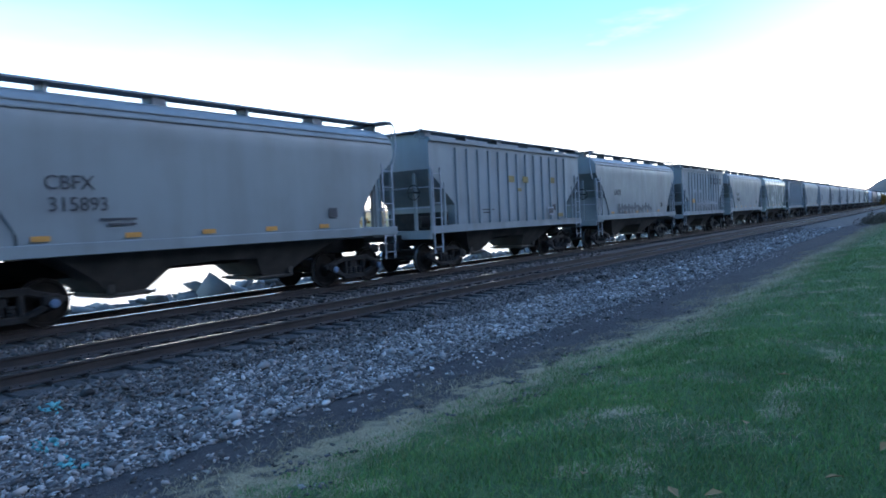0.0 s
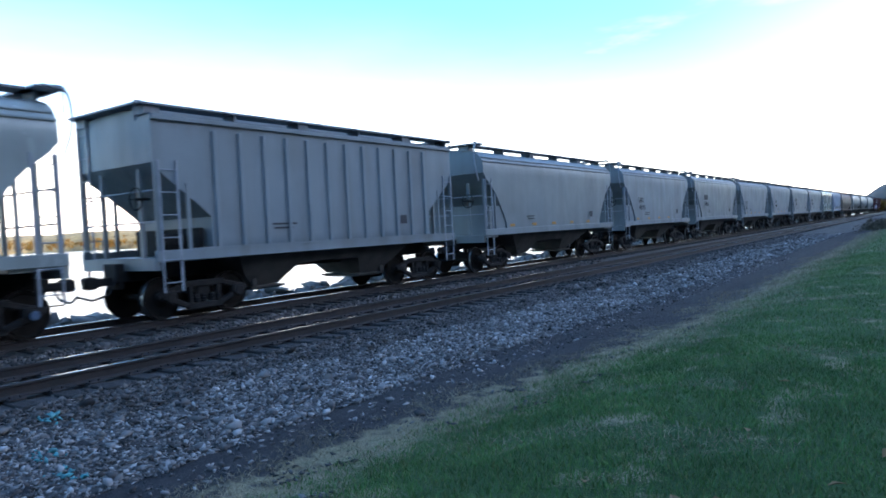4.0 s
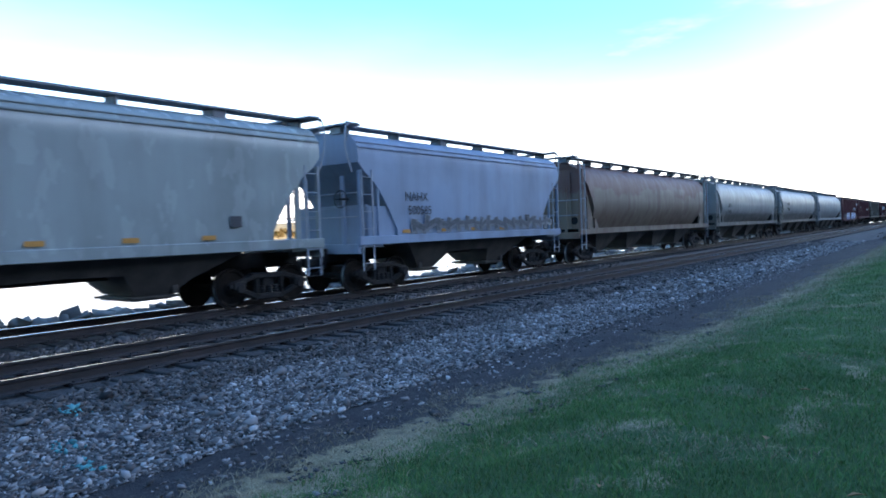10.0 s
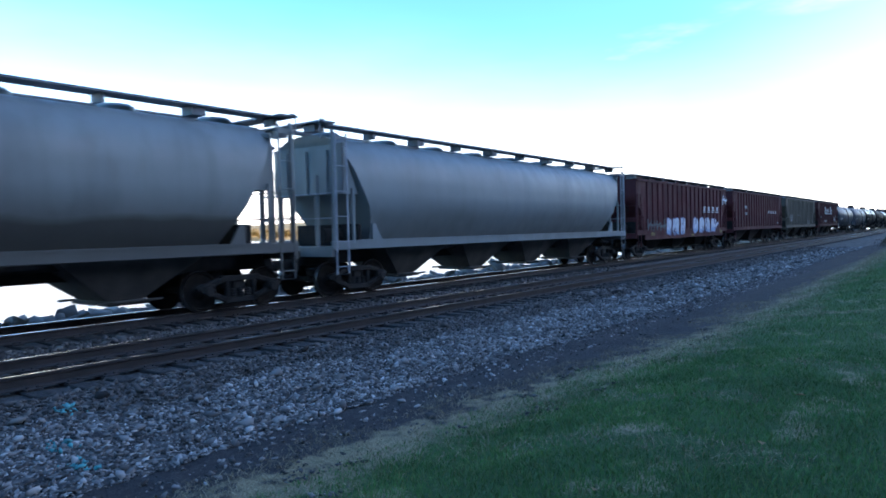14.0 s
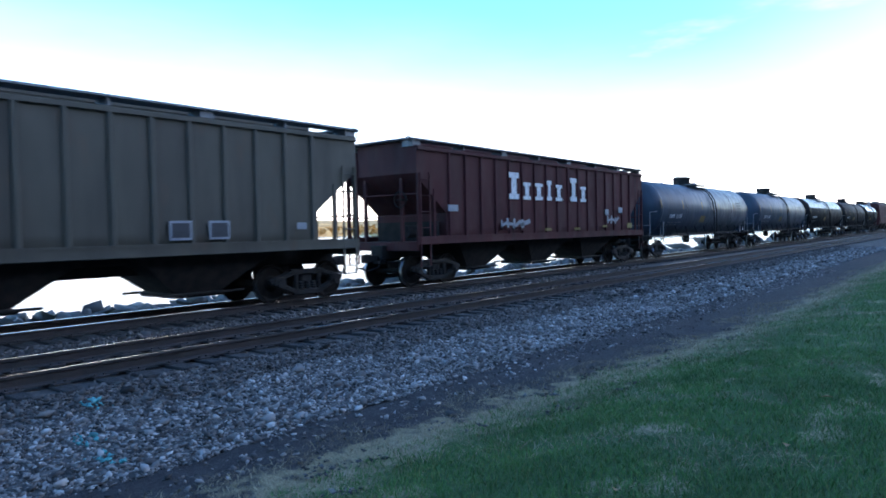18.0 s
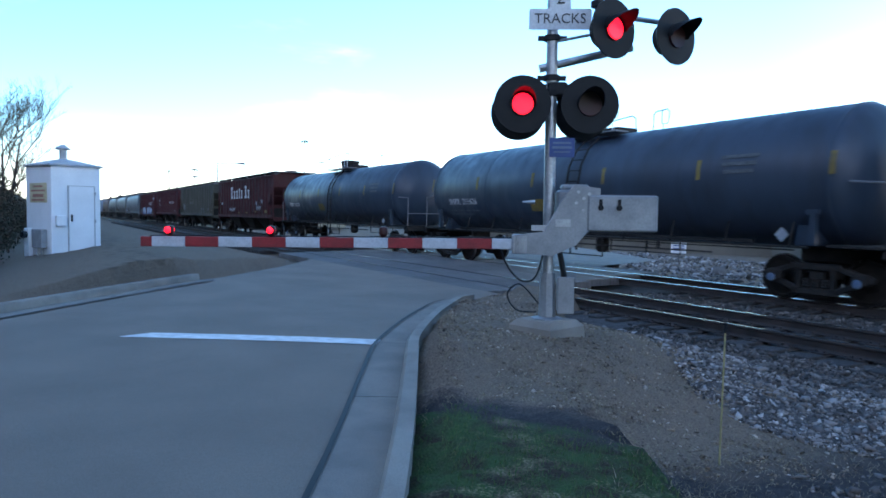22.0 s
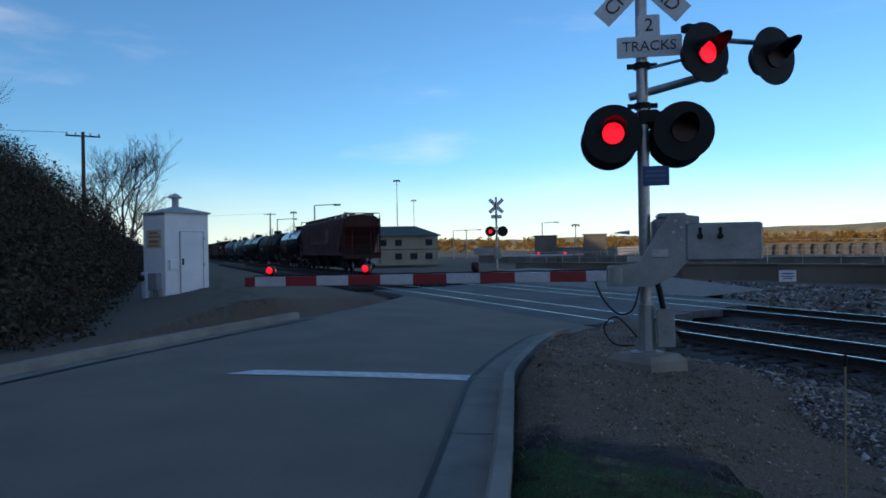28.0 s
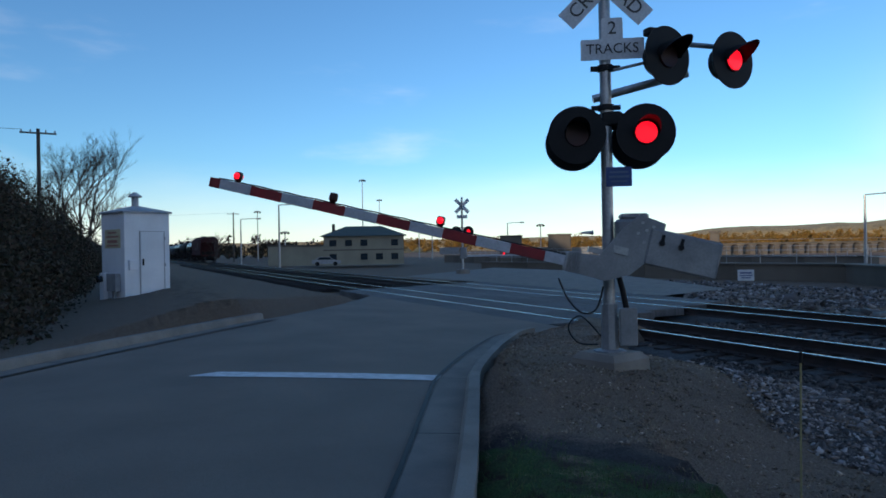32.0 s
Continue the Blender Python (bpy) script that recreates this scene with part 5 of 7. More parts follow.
    q.add([(-1.7, -1.514 * math.cos(a), cz + 1.514 * math.sin(a)) for a in (-0.24, -0.5)] + [(-0.88, -1.514 * math.cos(a), cz + 1.514 * math.sin(a)) for a in (-0.5, -0.24)], [(0, 1, 2, 3)])
    part("warning_panel", q, M_YELLOW, car)
    if number:
        a = -0.2
        words(number, 0.31, ink or M_WHITE, car, pose(-L + 2.65, -1.514 * math.cos(0.27), cz - 1.514 * math.sin(0.27), 90 + math.degrees(0.27), 0, 0), "reporting_mark")
        [part('stencil_bar', Mesh().box((-L + 1.9 + 0.5 * (j % 4), -1.516 * math.cos(0.49 + 0.1 * (j // 4)), cz - 1.516 * math.sin(0.49 + 0.1 * (j // 4))), (0.4 - 0.03 * (j % 3), 0.006, 0.045), Matrix.Rotation(0.49 + 0.1 * (j // 4), 4, 'X')), M_WALK, car) for j in range(7)]
        for j in range(3):
            part('stencil_bar', Mesh().box((L - 2.6, -1.516 * math.cos(0.32 - 0.11 * j), cz + 1.516 * math.sin(0.32 - 0.11 * j)), (0.95 - 0.1 * j, 0.006, 0.08), Matrix.Rotation(-0.32 + 0.11 * j, 4, 'X')), M_DIM, car)
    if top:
        # the upper shell in a lighter material than the rest
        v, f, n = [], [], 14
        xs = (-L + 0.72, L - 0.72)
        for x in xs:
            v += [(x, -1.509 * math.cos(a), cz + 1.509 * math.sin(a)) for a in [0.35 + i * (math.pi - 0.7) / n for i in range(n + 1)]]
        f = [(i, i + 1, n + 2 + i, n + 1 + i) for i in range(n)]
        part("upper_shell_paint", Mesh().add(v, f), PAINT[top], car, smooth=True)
    return car


G = M_BLACKLET


def marks(code, number, L, size=0.42, mm=None):
    mm = mm or G
    return [(code, -L + 2.45, 2.66, size * 0.9, mm), (number, -L + 2.6, 2.26, size * 0.9, mm)]


def build_train():
    cars = []
    H = hopper_car
    cars.append(H(3.9, 15.75, "flat", "grey", 2, "light grey two-bay covered hopper car rolling on the far track", mark=marks("CBFX", "315893", 5.9), caps=True, extra=stencils(1)))

    def graf_low(seed, x0=-0.3, x1=0.35, z0=1.68, z1=2.12, m1=M_DIM, m2=M_WALK):
        def f(car, L, yk):
            stencils(seed)(car, L, yk)
            graffiti(car, L * x0 * 2, L * x1 * 2, z0, z1, yk - 0.02, seed, m1, m2)
        return f

    def yellow_marks(car, L, yk):
        stencils(2, False)(car, L, yk)
        bars(car, [(L - 6.2, 3.1, 0.42, 0.24), (L - 5.1, 3.1, 0.42, 0.24), (L - 2.75, 3.12, 0.36, 0.24), (L - 5.6, 2.7, 0.3, 0.12), (L - 2.1, 1.68, 0.46, 0.14)], yk - 0.05, M_YELLOW, "faded_stencil")
        bars(car, [(L - 3.0, 1.86, 0.5, 0.34)], yk - 0.05, M_LADDER, "pale_plate")
        bars(car, [(L - 3.0, 1.86, 0.36, 0.2)], yk - 0.056, M_BLACKLET, "dark_plate")
    cars.append(H(17.6, 28.9, "ribbed", "dull", 2, "dull grey ribbed covered hopper car with faded yellow stencils", ribs=13, extra=yellow_marks))
    cars.append(H(30.8, 42.9, "flat", "grey", 2, "grey two-bay covered hopper car with sprayed scrawls low on its side", mark=[("LAFX", -3.4, 2.66, 0.4, G)], extra=graf_low(3, -0.28, 0.1)))

    def big_mark(car, L, yk):
        letter_shapes(car, L - 3.9, 3.6, 0.42, [(0.42, 1)] * 4, 0.42, yk - 0.05, G)
        bars(car, [(-L + 2.6, 2.85, 0.9, 0.2), (-L + 3.9, 2.85, 0.7, 0.2)], yk - 0.05, M_LADDER)
        bars(car, [(-L + 2.3, 2.2, 0.55, 0.25)], yk - 0.05, M_ORANGE, "reflector_tape")
        graffiti(car, -L + 3.2, L - 2.5, 1.75, 2.35, yk - 0.05, 7, M_LADDER, M_WALK)
    cars.append(H(44.7, 55.3, "ribbed", "dull", 2, "grey ribbed covered hopper car with dark block letters and scrawls", ribs=12, extra=big_mark))
    cars.append(H(57.4, 69.7, "flat", "grey", 2, "grey two-bay covered hopper car with a pale side sill", mark=marks("CBFX", "315827", 6.1), extra=stencils(4)))
    cars.append(H(71.6, 82.65, "flat", "light", 2, "pale grey covered hopper car with a bright glossy side", mark=marks("CBFX", "315912", 6.0), caps=True, extra=stencils(5)))
    cars.append(H(84.5, 95.2, "ribbed", "dull", 2, "dull grey ribbed covered hopper car", ribs=12, extra=stencils(6, False)))
    cars.append(H(97.2, 109.1, "flat", "grey", 2, "grey two-bay covered hopper car with small stencils", extra=stencils(7)))
    cars.append(H(110.9, 122.4, "flat", "dull", 2, "weathered grey covered hopper car with stained sides", mark=marks("LAFX", "40110", 5.75), extra=stencils(8)))

    def plate(car, L, yk):
        bars(car, [(-L + 2.65, 2.92, 0.95, 0.34)], yk, M_BLACKLET, "blanked_mark")
        stencils(9, False)(car, L, yk)
    cars.append(H(124.05, 136.1, "flat", "grey", 2, "grey two-bay covered hopper car with a painted-out mark", mark=[("70064", -3.3, 2.45, 0.42, G)], extra=plate))
    cars.append(H(137.8, 149.35, "flat", "dull", 2, "grimy grey covered hopper car with orange reflectors", mark=[("CRDX", -3.75, 2.54, 0.38, G), ("20412", -3.75, 2.12, 0.38, G)], extra=stencils(10)))
    cars.append(H(151.1, 162.55, "flat", "dull", 2, "stained grey covered hopper car with dark streaks", mark=marks("LAFX", "40060", 5.7), extra=stencils(11)))
    cars.append(H(163.9, 176.35, "flat", "grey", 2, "grey two-bay covered hopper car with a painted-out mark", mark=[("70066", -3.45, 2.45, 0.42, G)], extra=plate))
    cars.append(H(177.4, 189.6, "flat", "grey", 2, "grey two-bay covered hopper car with a painted-out mark", mark=[("70058", -3.35, 2.45, 0.42, G)], extra=plate))
    cars.append(H(190.9, 203.1, "flat", "light", 2, "pale grey covered hopper car with a dented glossy side", mark=[("CEFX", -3.0, 3.0, 0.3, G), ("27896", -3.0, 2.62, 0.3, G)], extra=stencils(14)))
    cars.append(H(204.5, 216.05, "flat", "blue", 2, "blue-grey covered hopper car with sprayed scrawls low on its side", mark=marks("NAHX", "500585", 5.8), extra=graf_low(15, -0.32, 0.4)))
    cars.append(H(218.0, 236.7, "round", "brown", 4, "rust-streaked tan and brown four-bay hopper car with rounded sides", trough=False))
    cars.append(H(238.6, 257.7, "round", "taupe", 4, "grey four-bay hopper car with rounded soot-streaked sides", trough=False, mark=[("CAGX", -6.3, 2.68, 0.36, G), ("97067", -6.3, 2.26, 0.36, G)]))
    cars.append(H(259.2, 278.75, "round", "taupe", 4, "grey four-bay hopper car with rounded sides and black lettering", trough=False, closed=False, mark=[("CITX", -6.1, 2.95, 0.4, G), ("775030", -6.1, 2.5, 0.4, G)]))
    cars.append(H(280.0, 299.6, "round", "grey", 4, "pale grey four-bay hopper car with rounded glossy sides", trough=False, closed=False))

    def sprayed(car, L, yk):
        letter_shapes(car, 2.8, 2.74, 0.26, [(0.55, 1)] * 4, 0.42, yk - 0.05, M_WHITE)
        bars(car, [(3.0 + 0.97 * k, 2.53, 0.66, 0.05) for k in range(4)], yk - 0.05, M_WHITE)
        for s in (-1, 1):
            part('side_skirt', Mesh().box((0, s * 1.47, 1.2), (2 * L - 2.2, 0.04, 0.42)), PAINT['red'], car)
        bubbles(car, -4.2, -0.9, 1.12, 2.15, yk - 0.055, 21)
        bubbles(car, 0.6, 5.0, 1.2, 2.2, yk - 0.055, 27)
        graffiti(car, -7.2, -4.7, 1.45, 2.05, yk - 0.055, 24, M_DIM, PAINT["red"])
        graffiti(car, L - 3.0, L - 2.4, 1.5, 2.15, yk - 0.055, 22)
        graffiti(car, L - 1.2, L - 0.4, 3.1, 3.75, yk - 0.055, 23, M_GRAF, PAINT['red'])
        bars(car, [(-L + 2.2, 1.3, 0.55, 0.2), (0.6, 1.12, 0.5, 0.12), (L - 1.6, 1.25, 0.5, 0.2)], yk - 0.05, M_YELLOW, "reflector_tape")
    cars.append(H(301.2, 318.2, "ribbed", "red", 3, "oxide-red ribbed covered hopper car covered in pale graffiti", ribs=18, extra=sprayed))

    def red2(car, L, yk):
        letter_shapes(car, 2.75, 2.68, 0.22, [(0.5, 1)] * 4, 0.4, yk - 0.05, M_WHITE)
        bars(car, [(-L + 3.6, 3.0, 0.7, 0.22), (-L + 3.7, 2.5, 0.6, 0.2), (L - 2.0, 1.75, 0.5, 0.1)], yk - 0.05, M_LADDER)
    cars.append(H(320.1, 337.4, "ribbed", "red", 3, "oxide-red ribbed covered hopper car with small white lettering", ribs=18, extra=red2))

    def panels(car, L, yk):
        for k, (a, b) in enumerate((("ND", "820"), ("YX", "812"))):
            x = -L + 2.2 + 0.6 * k
            bars(car, [(x, 2.32, 0.5, 0.26), (x, 2.0, 0.5, 0.26)], yk - 0.05, M_LADDER)
            words(a, 0.27, M_BLACKLET, car, pose(x, yk - 0.062, 2.32, 90, 0, 0), "reporting_mark")
            words(b, 0.26, M_BLACKLET, car, pose(x, yk - 0.062, 2.0, 90, 0, 0), "reporting_mark")
        bars(car, [(L - 5.05, 1.78, 0.5, 0.4), (L - 4.15, 1.78, 0.5, 0.4), (L - 1.9, 1.85, 0.3, 0.16)], yk - 0.05, M_LADDER)
        bars(car, [(L - 5.05, 1.78, 0.4, 0.3), (L - 4.15, 1.78, 0.4, 0.3)], yk - 0.056, M_BLACKLET)
        bars(car, [(-L + 6.2, 2.5, 0.3, 0.07), (-L + 7.2, 2.5, 0.35, 0.07)], yk - 0.05, M_LADDER)
    cars.append(H(339.6, 356.5, "ribbed", "olive", 3, "faded olive ribbed covered hopper car with white mark panels", ribs=18, extra=panels))

    def big_name(car, L, yk):
        letter_shapes(car, -3.45, 3.16, 0.92, [(0.62, 1.0), (0.5, 0.66), (0.55, 0.66), (0.36, 0.8), (0.5, 0.66)], 0.3, yk - 0.05, M_WHITE)
        letter_shapes(car, 0.95, 3.16, 0.92, [(0.55, 1.0), (0.5, 0.66)], 0.3, yk - 0.05, M_WHITE)
        bars(car, [(-L + 1.6, 2.35, 0.5, 0.2), (L - 2.6, 2.4, 0.4, 0.25), (L - 4.0, 2.3, 0.35, 0.25)], yk - 0.05, M_LADDER)
        bars(car, [(-0.8, 1.62, 0.5, 0.1), (1.5, 1.62, 0.5, 0.1), (L - 1.6, 1.72, 0.55, 0.22), (L - 4.2, 1.7, 0.4, 0.1)], yk - 0.05, M_YELLOW, "reflector_tape")
        graffiti(car, -L + 4.2, -L + 6.0, 1.7, 2.05, yk - 0.05, 31, M_LADDER, PAINT["maroon"])
        graffiti(car, L - 4.0, L - 3.0, 1.8, 2.2, yk - 0.05, 32, M_LADDER, PAINT["maroon"])
    cars.append(H(358.95, 375.4, "ribbed", "maroon", 3, "dark maroon ribbed covered hopper car with a large faded white name", ribs=17, extra=big_name))
    T = tank_car
    cars.append(T(377.3, 394.05, "slate", "slate-blue tank car with a black underframe and top railing", "SHPX  211587"))
    cars.append(T(396.5, 413.1, "slate", "slate-blue tank car with white stencilled number", "SHPX  211626"))
    cars.append(T(414.5, 433.0, "black", "black tank car with a lighter grey upper shell", "SHPX 210149", top="smoke"))
    cars.append(T(434.7, 451.2, "black", "black tank car with a small white stencilled number", "UTLX 671542"))
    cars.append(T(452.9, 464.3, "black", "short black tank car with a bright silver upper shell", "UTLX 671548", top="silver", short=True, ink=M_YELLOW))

    def last(car, L, yk):
        part("round_emblem", Mesh().lathe([(-1.5, 0.62), (-1.53, 0.62), (-1.531, 0.01)], "y", 28, (3.2, 0, 3.0)), M_FAINT, car)
        graffiti(car, -L + 5.0, L - 6.0, 2.2, 2.7, yk, 41, M_FAINT, PAINT["maroon"])
    cars.append(H(466.2, 483.35, "flat", "maroon", 3, "dark brown covered hopper car at the end of the train", extra=last))
    return cars


CARS = build_train()


def polar(az, d, z=0.0):
    return Vector((d * math.cos(radians(az)), d * math.sin(radians(az)), z))


def facing(p, az):
    """A pose whose local x runs along the sign, local -y looks towards az."""
    return Matrix.Translation(p) @ Matrix.Rotation(radians(az + 90), 4, "Z")


# ---- level crossing ----
BLINK, C0 = 1.0265, 24.105


def lit_rows(first, on, off):
    """Rows that step between two poses; first: whether it is lit in the first half of the cycle."""
    out = []
    edges = []
    for k in range(-26, 12):
        c = C0 + BLINK * k
        edges += [(c - BLINK / 4, True), (c + BLINK / 4, False)]
    now = [s for e, s in edges if e <= 0][-1]
    out.append((0, on if now == first else off))
    for e, s in edges:
        if 0.1 < e < 31.9:
            a, b = (on, off) if s != first else (off, on)
            e = math.floor(e * FPS) / FPS
            out += [(e, a), (e + 1 / FPS, b)]
            now = s
    out.append((32.0, on if now == first else off))
    return out


FLASH = []


def flasher(parent, at, phase, r=0.315, small=False):
    """A flashing lamp: round black background, hooded lens, the lit bulb slides behind or before the dark lens."""
    b = part("lamp_background", Mesh().lathe([(0.0, r), (0.012, r), (0.03, r - 0.015), (0.03, 0.1)], "y", 40), M_BLACK, parent, at=at, smooth=True)
    part("lens", Mesh().lathe([(-0.012, 0.08), (-0.022, 0.125), (-0.01, 0.13), (0.0, 0.13)], "y", 28), M_LENS, b, "dark red round lens", smooth=True)
    hood = Mesh()
    n = 22
    v = []
    for s, rr in ((0.0, 0.14), (-0.15, 0.142), (-0.32, 0.14)):
        for i in range(n + 1):
            a = radians(-8 + 196 * i / n)
            reach = s if s == 0 else s * (0.2 + 0.8 * max(0.0, math.sin(a)))
            v.append((rr * math.cos(a), reach, rr * math.sin(a)))
    hood.add(v, [(j * (n + 1) + i, j * (n + 1) + i + 1, (j + 1) * (n + 1) + i + 1, (j + 1) * (n + 1) + i) for j in range(2) for i in range(n)])
    part("hood", hood, M_BLACK, b, smooth=True)
    part("housing", Mesh().lathe([(0.02, 0.19), (0.2, 0.17), (0.24, 0.08)], "y", 20), M_BLACK, b, smooth=True)
    lamp = part("lit_bulb", Mesh().lathe([(0.004, 0.118), (-0.006, 0.11), (-0.01, 0.05)], "y", 28), M_LIT, b, "glowing red bulb", at=(0, -0.022, 0), smooth=True)
    FLASH.append((lamp, phase, Matrix.Translation((0, -0.022, 0)), Matrix.Translation((0, 0.08, 0))))
    return b


def blade(parent, text, at):
    o = part("crossbuck_blade", Mesh().box((0, 0, 0), (1.22, 0.012, 0.229), bev=0.003), M_SIGN, parent, at=at)
    words(text, 0.215, M_BLACKLET, o, pose(0, -0.009, 0, 90, 0, 0))
    return o


def signal_mast():
    mx, my, g = -6.17, 4.94, 0.28
    s = thing("crossing_signal", "railroad crossing signal mast with crossbuck and red flashers", "crossing signal", (mx, my, g))
    f = Mesh()
    f.add([(x * a, y * a, z) for z, a in ((-0.3, 0.33), (0.15, 0.3), (0.22, 0.24)) for x, y in ((-1, -1), (1, -1), (1, 1), (-1, 1))],
          [(0, 1, 5, 4), (1, 2, 6, 5), (2, 3, 7, 6), (3, 0, 4, 7), (4, 5, 9, 8), (5, 6, 10, 9), (6, 7, 11, 10), (7, 4, 8, 11), (8, 9, 10, 11)])
    part("concrete_base", f, M_CONCRETE, s, at=pose(0, 0, 0, 0, 0, 12))
    part("mast", Mesh().lathe([(0.15, 0.064), (4.72, 0.064), (4.75, 0.04)], "z", 24), M_GALV, s, smooth=True)
    jb = Mesh().lathe([(0.2, 0.18), (0.235, 0.18), (0.25, 0.1), (0.75, 0.085)], "z", 8)
    part("mast_foot", jb, M_CASE, s)
    face = Matrix.Rotation(radians(-32 + 90), 4, "Z")
    vx = (face @ Vector((1, 0, 0)))
    vn = -(face @ Vector((0, 1, 0)))

    def at(x, out, z):
        return Matrix.Translation(vx * x + vn * out + Vector((0, 0, z - g))) @ face
    part("junction_box", Mesh().box((0.2, 0.02, 0.5), (0.17, 0.16, 0.4), bev=0.015).box((0.2, -0.07, 0.5), (0.19, 0.03, 0.42), bev=0.01), M_CASE, s, at=face)
    part("flex_conduit", Mesh().path([tuple(vx * 0.19 + Vector((0, 0, 0.68))), tuple(vx * 0.15 + Vector((0, 0, 0.9))), tuple(vx * 0.06 + Vector((0, 0, 1.25)))], 0.032, 8), M_BLACK, s)
    # crossbuck
    blade(s, "CROSSING", at(0, 0.1, 4.6) @ Matrix.Rotation(radians(-45), 4, "Y"))
    blade(s, "RAILROAD", at(0, 0.117, 4.6) @ Matrix.Rotation(radians(45), 4, "Y"))
    plate = Mesh().prism([(-0.343, -0.115), (0.343, -0.115), (0.343, 0.1), (0.33, 0.113), (0.117, 0.113), (0.114, 0.33), (0.1, 0.343), (-0.1, 0.343), (-0.114, 0.33), (-0.117, 0.113), (-0.33, 0.113), (-0.343, 0.1)], -0.006, 0.006)
    p = part("track_count_sign", plate, M_SIGN, s, at=at(0.07, 0.09, 3.85))
    words("TRACKS", 0.155, M_BLACKLET, p, pose(0, -0.01, 0.0, 90, 0, 0))
    words("2", 0.2, M_BLACKLET, p, pose(0, -0.01, 0.225, 90, 0, 0))
    clamp = Mesh().tube((0, 0, -0.03), (0, 0, 0.03), 0.09, 16).box((-0.1, 0, 0), (0.12, 0.05, 0.05)).box((0.1, 0, 0), (0.12, 0.05, 0.05)).data("mast_clamp", M_BLACK)
    for z in (3.66, 3.22, 3.05):
        part("mast_clamp", clamp, None, s, at=at(0, 0, z))
    # lower pair to the road, and the pair behind it
    part("lamp_arm", Mesh().path([(-0.42, 0, 0.2), (0.42, 0, 0.2)], 0.025, 8).path([(-0.38, 0, 0.06), (0.38, 0, 0.06)], 0.02, 8).box((0.06, 0, 0.16), (0.22, 0.16, 0.16), bev=0.02), M_BLACK, s, at=at(0, 0.0, 2.93))
    for k, x in enumerate((-0.335, 0.4)):
        flasher(s, at(x, 0.2, 2.9), k == 0)
        flasher(s, at(x - 0.02, -0.2, 2.86) @ Matrix.Rotation(math.pi, 4, "Z"), k == 0)
    # upper pair to the side street, on a bracket
    base = Vector((mx, my, 0))
    pl, pr = Vector((-5.58, 5.30, 3.69)) - base - Vector((0, 0, g)), Vector((-5.5, 6.17, 3.71)) - base - Vector((0, 0, g))
    f2 = Matrix.Rotation(radians(2 + 90), 4, "Z")
    for k, p0 in enumerate((pl, pr)):
        flasher(s, Matrix.Translation(p0) @ f2, k == 0)
    back = Vector((-0.2, 0, 0))
    mid = (pl + pr) / 2 + back
    part("bracket_arm", Mesh().tube((-0.1, -0.1, 3.33 - g), tuple(mid + Vector((0, 0, -0.12))), 0.045, 10).tube((0, 0, 3.62 - g), tuple(pl + back), 0.018, 8).path([tuple(pl + back + Vector((0, -0.05, 0.2))), tuple(pr + back + Vector((0, 0.05, 0.2)))], 0.03, 8), M_GALV, s)
    part("bracket_box", Mesh().box(tuple(pl + back + Vector((0, 0, 0.3))), (0.12, 0.22, 0.08), bev=0.01), M_BLACK, s)
    b = part("emergency_sign", Mesh().box((0, 0, 0), (0.28, 0.006, 0.215), bev=0.002), M_BLUE, s, "small blue notice plate", at=at(0.12, 0.085, 2.44))
    part("notice_bar", Mesh().box((0, -0.006, 0.05), (0.2, 0.004, 0.02)).box((0, -0.006, 0.0), (0.22, 0.004, 0.025)).box((0, -0.006, -0.05), (0.18, 0.004, 0.015)), M_CAP, b)
    # gate mechanism on the mast
    ga = Matrix.Rotation(math.atan2(-0.839, -0.544), 4, "Z")
    part("gate_mechanism", Mesh().box((-0.14, 0.02, 1.72), (0.36, 0.3, 0.5), bev=0.03).box((-0.16, 0.02, 2.0), (0.3, 0.26, 0.06), bev=0.02), M_CASE, s, at=Matrix.Translation((0.06, 0.1, -g)) @ ga)
    part("finial_pin", Mesh().tube((0.16, 0, 1.83), (0.3, 0, 1.83), 0.025, 8, 0.008), M_GALV, s, at=Matrix.Translation((0, 0, -g)) @ face @ Matrix.Rotation(math.pi, 4, "Z"))
    w = Mesh()
    pts = [Vector((-0.25, -0.5, 1.05)), Vector((-0.2, -0.42, 0.82)), Vector((-0.1, -0.3, 0.66)), Vector((0.0, -0.18, 0.7)), Vector((0.03, -0.1, 0.95))]
    w.path(bent(pts), 0.011, 6)
    pts = [Vector((-0.05, -0.12, 0.3)), Vector((-0.18, -0.3, 0.32)), Vector((-0.22, -0.4, 0.5)), Vector((-0.12, -0.3, 0.62)), Vector((0.0, -0.12, 0.4))]
    part("hanging_cable", w, M_BLACK, s)
    part("hanging_cable", Mesh().path(bent(pts), 0.009, 6), M_BLACK, s)
    return s


signal_mast()


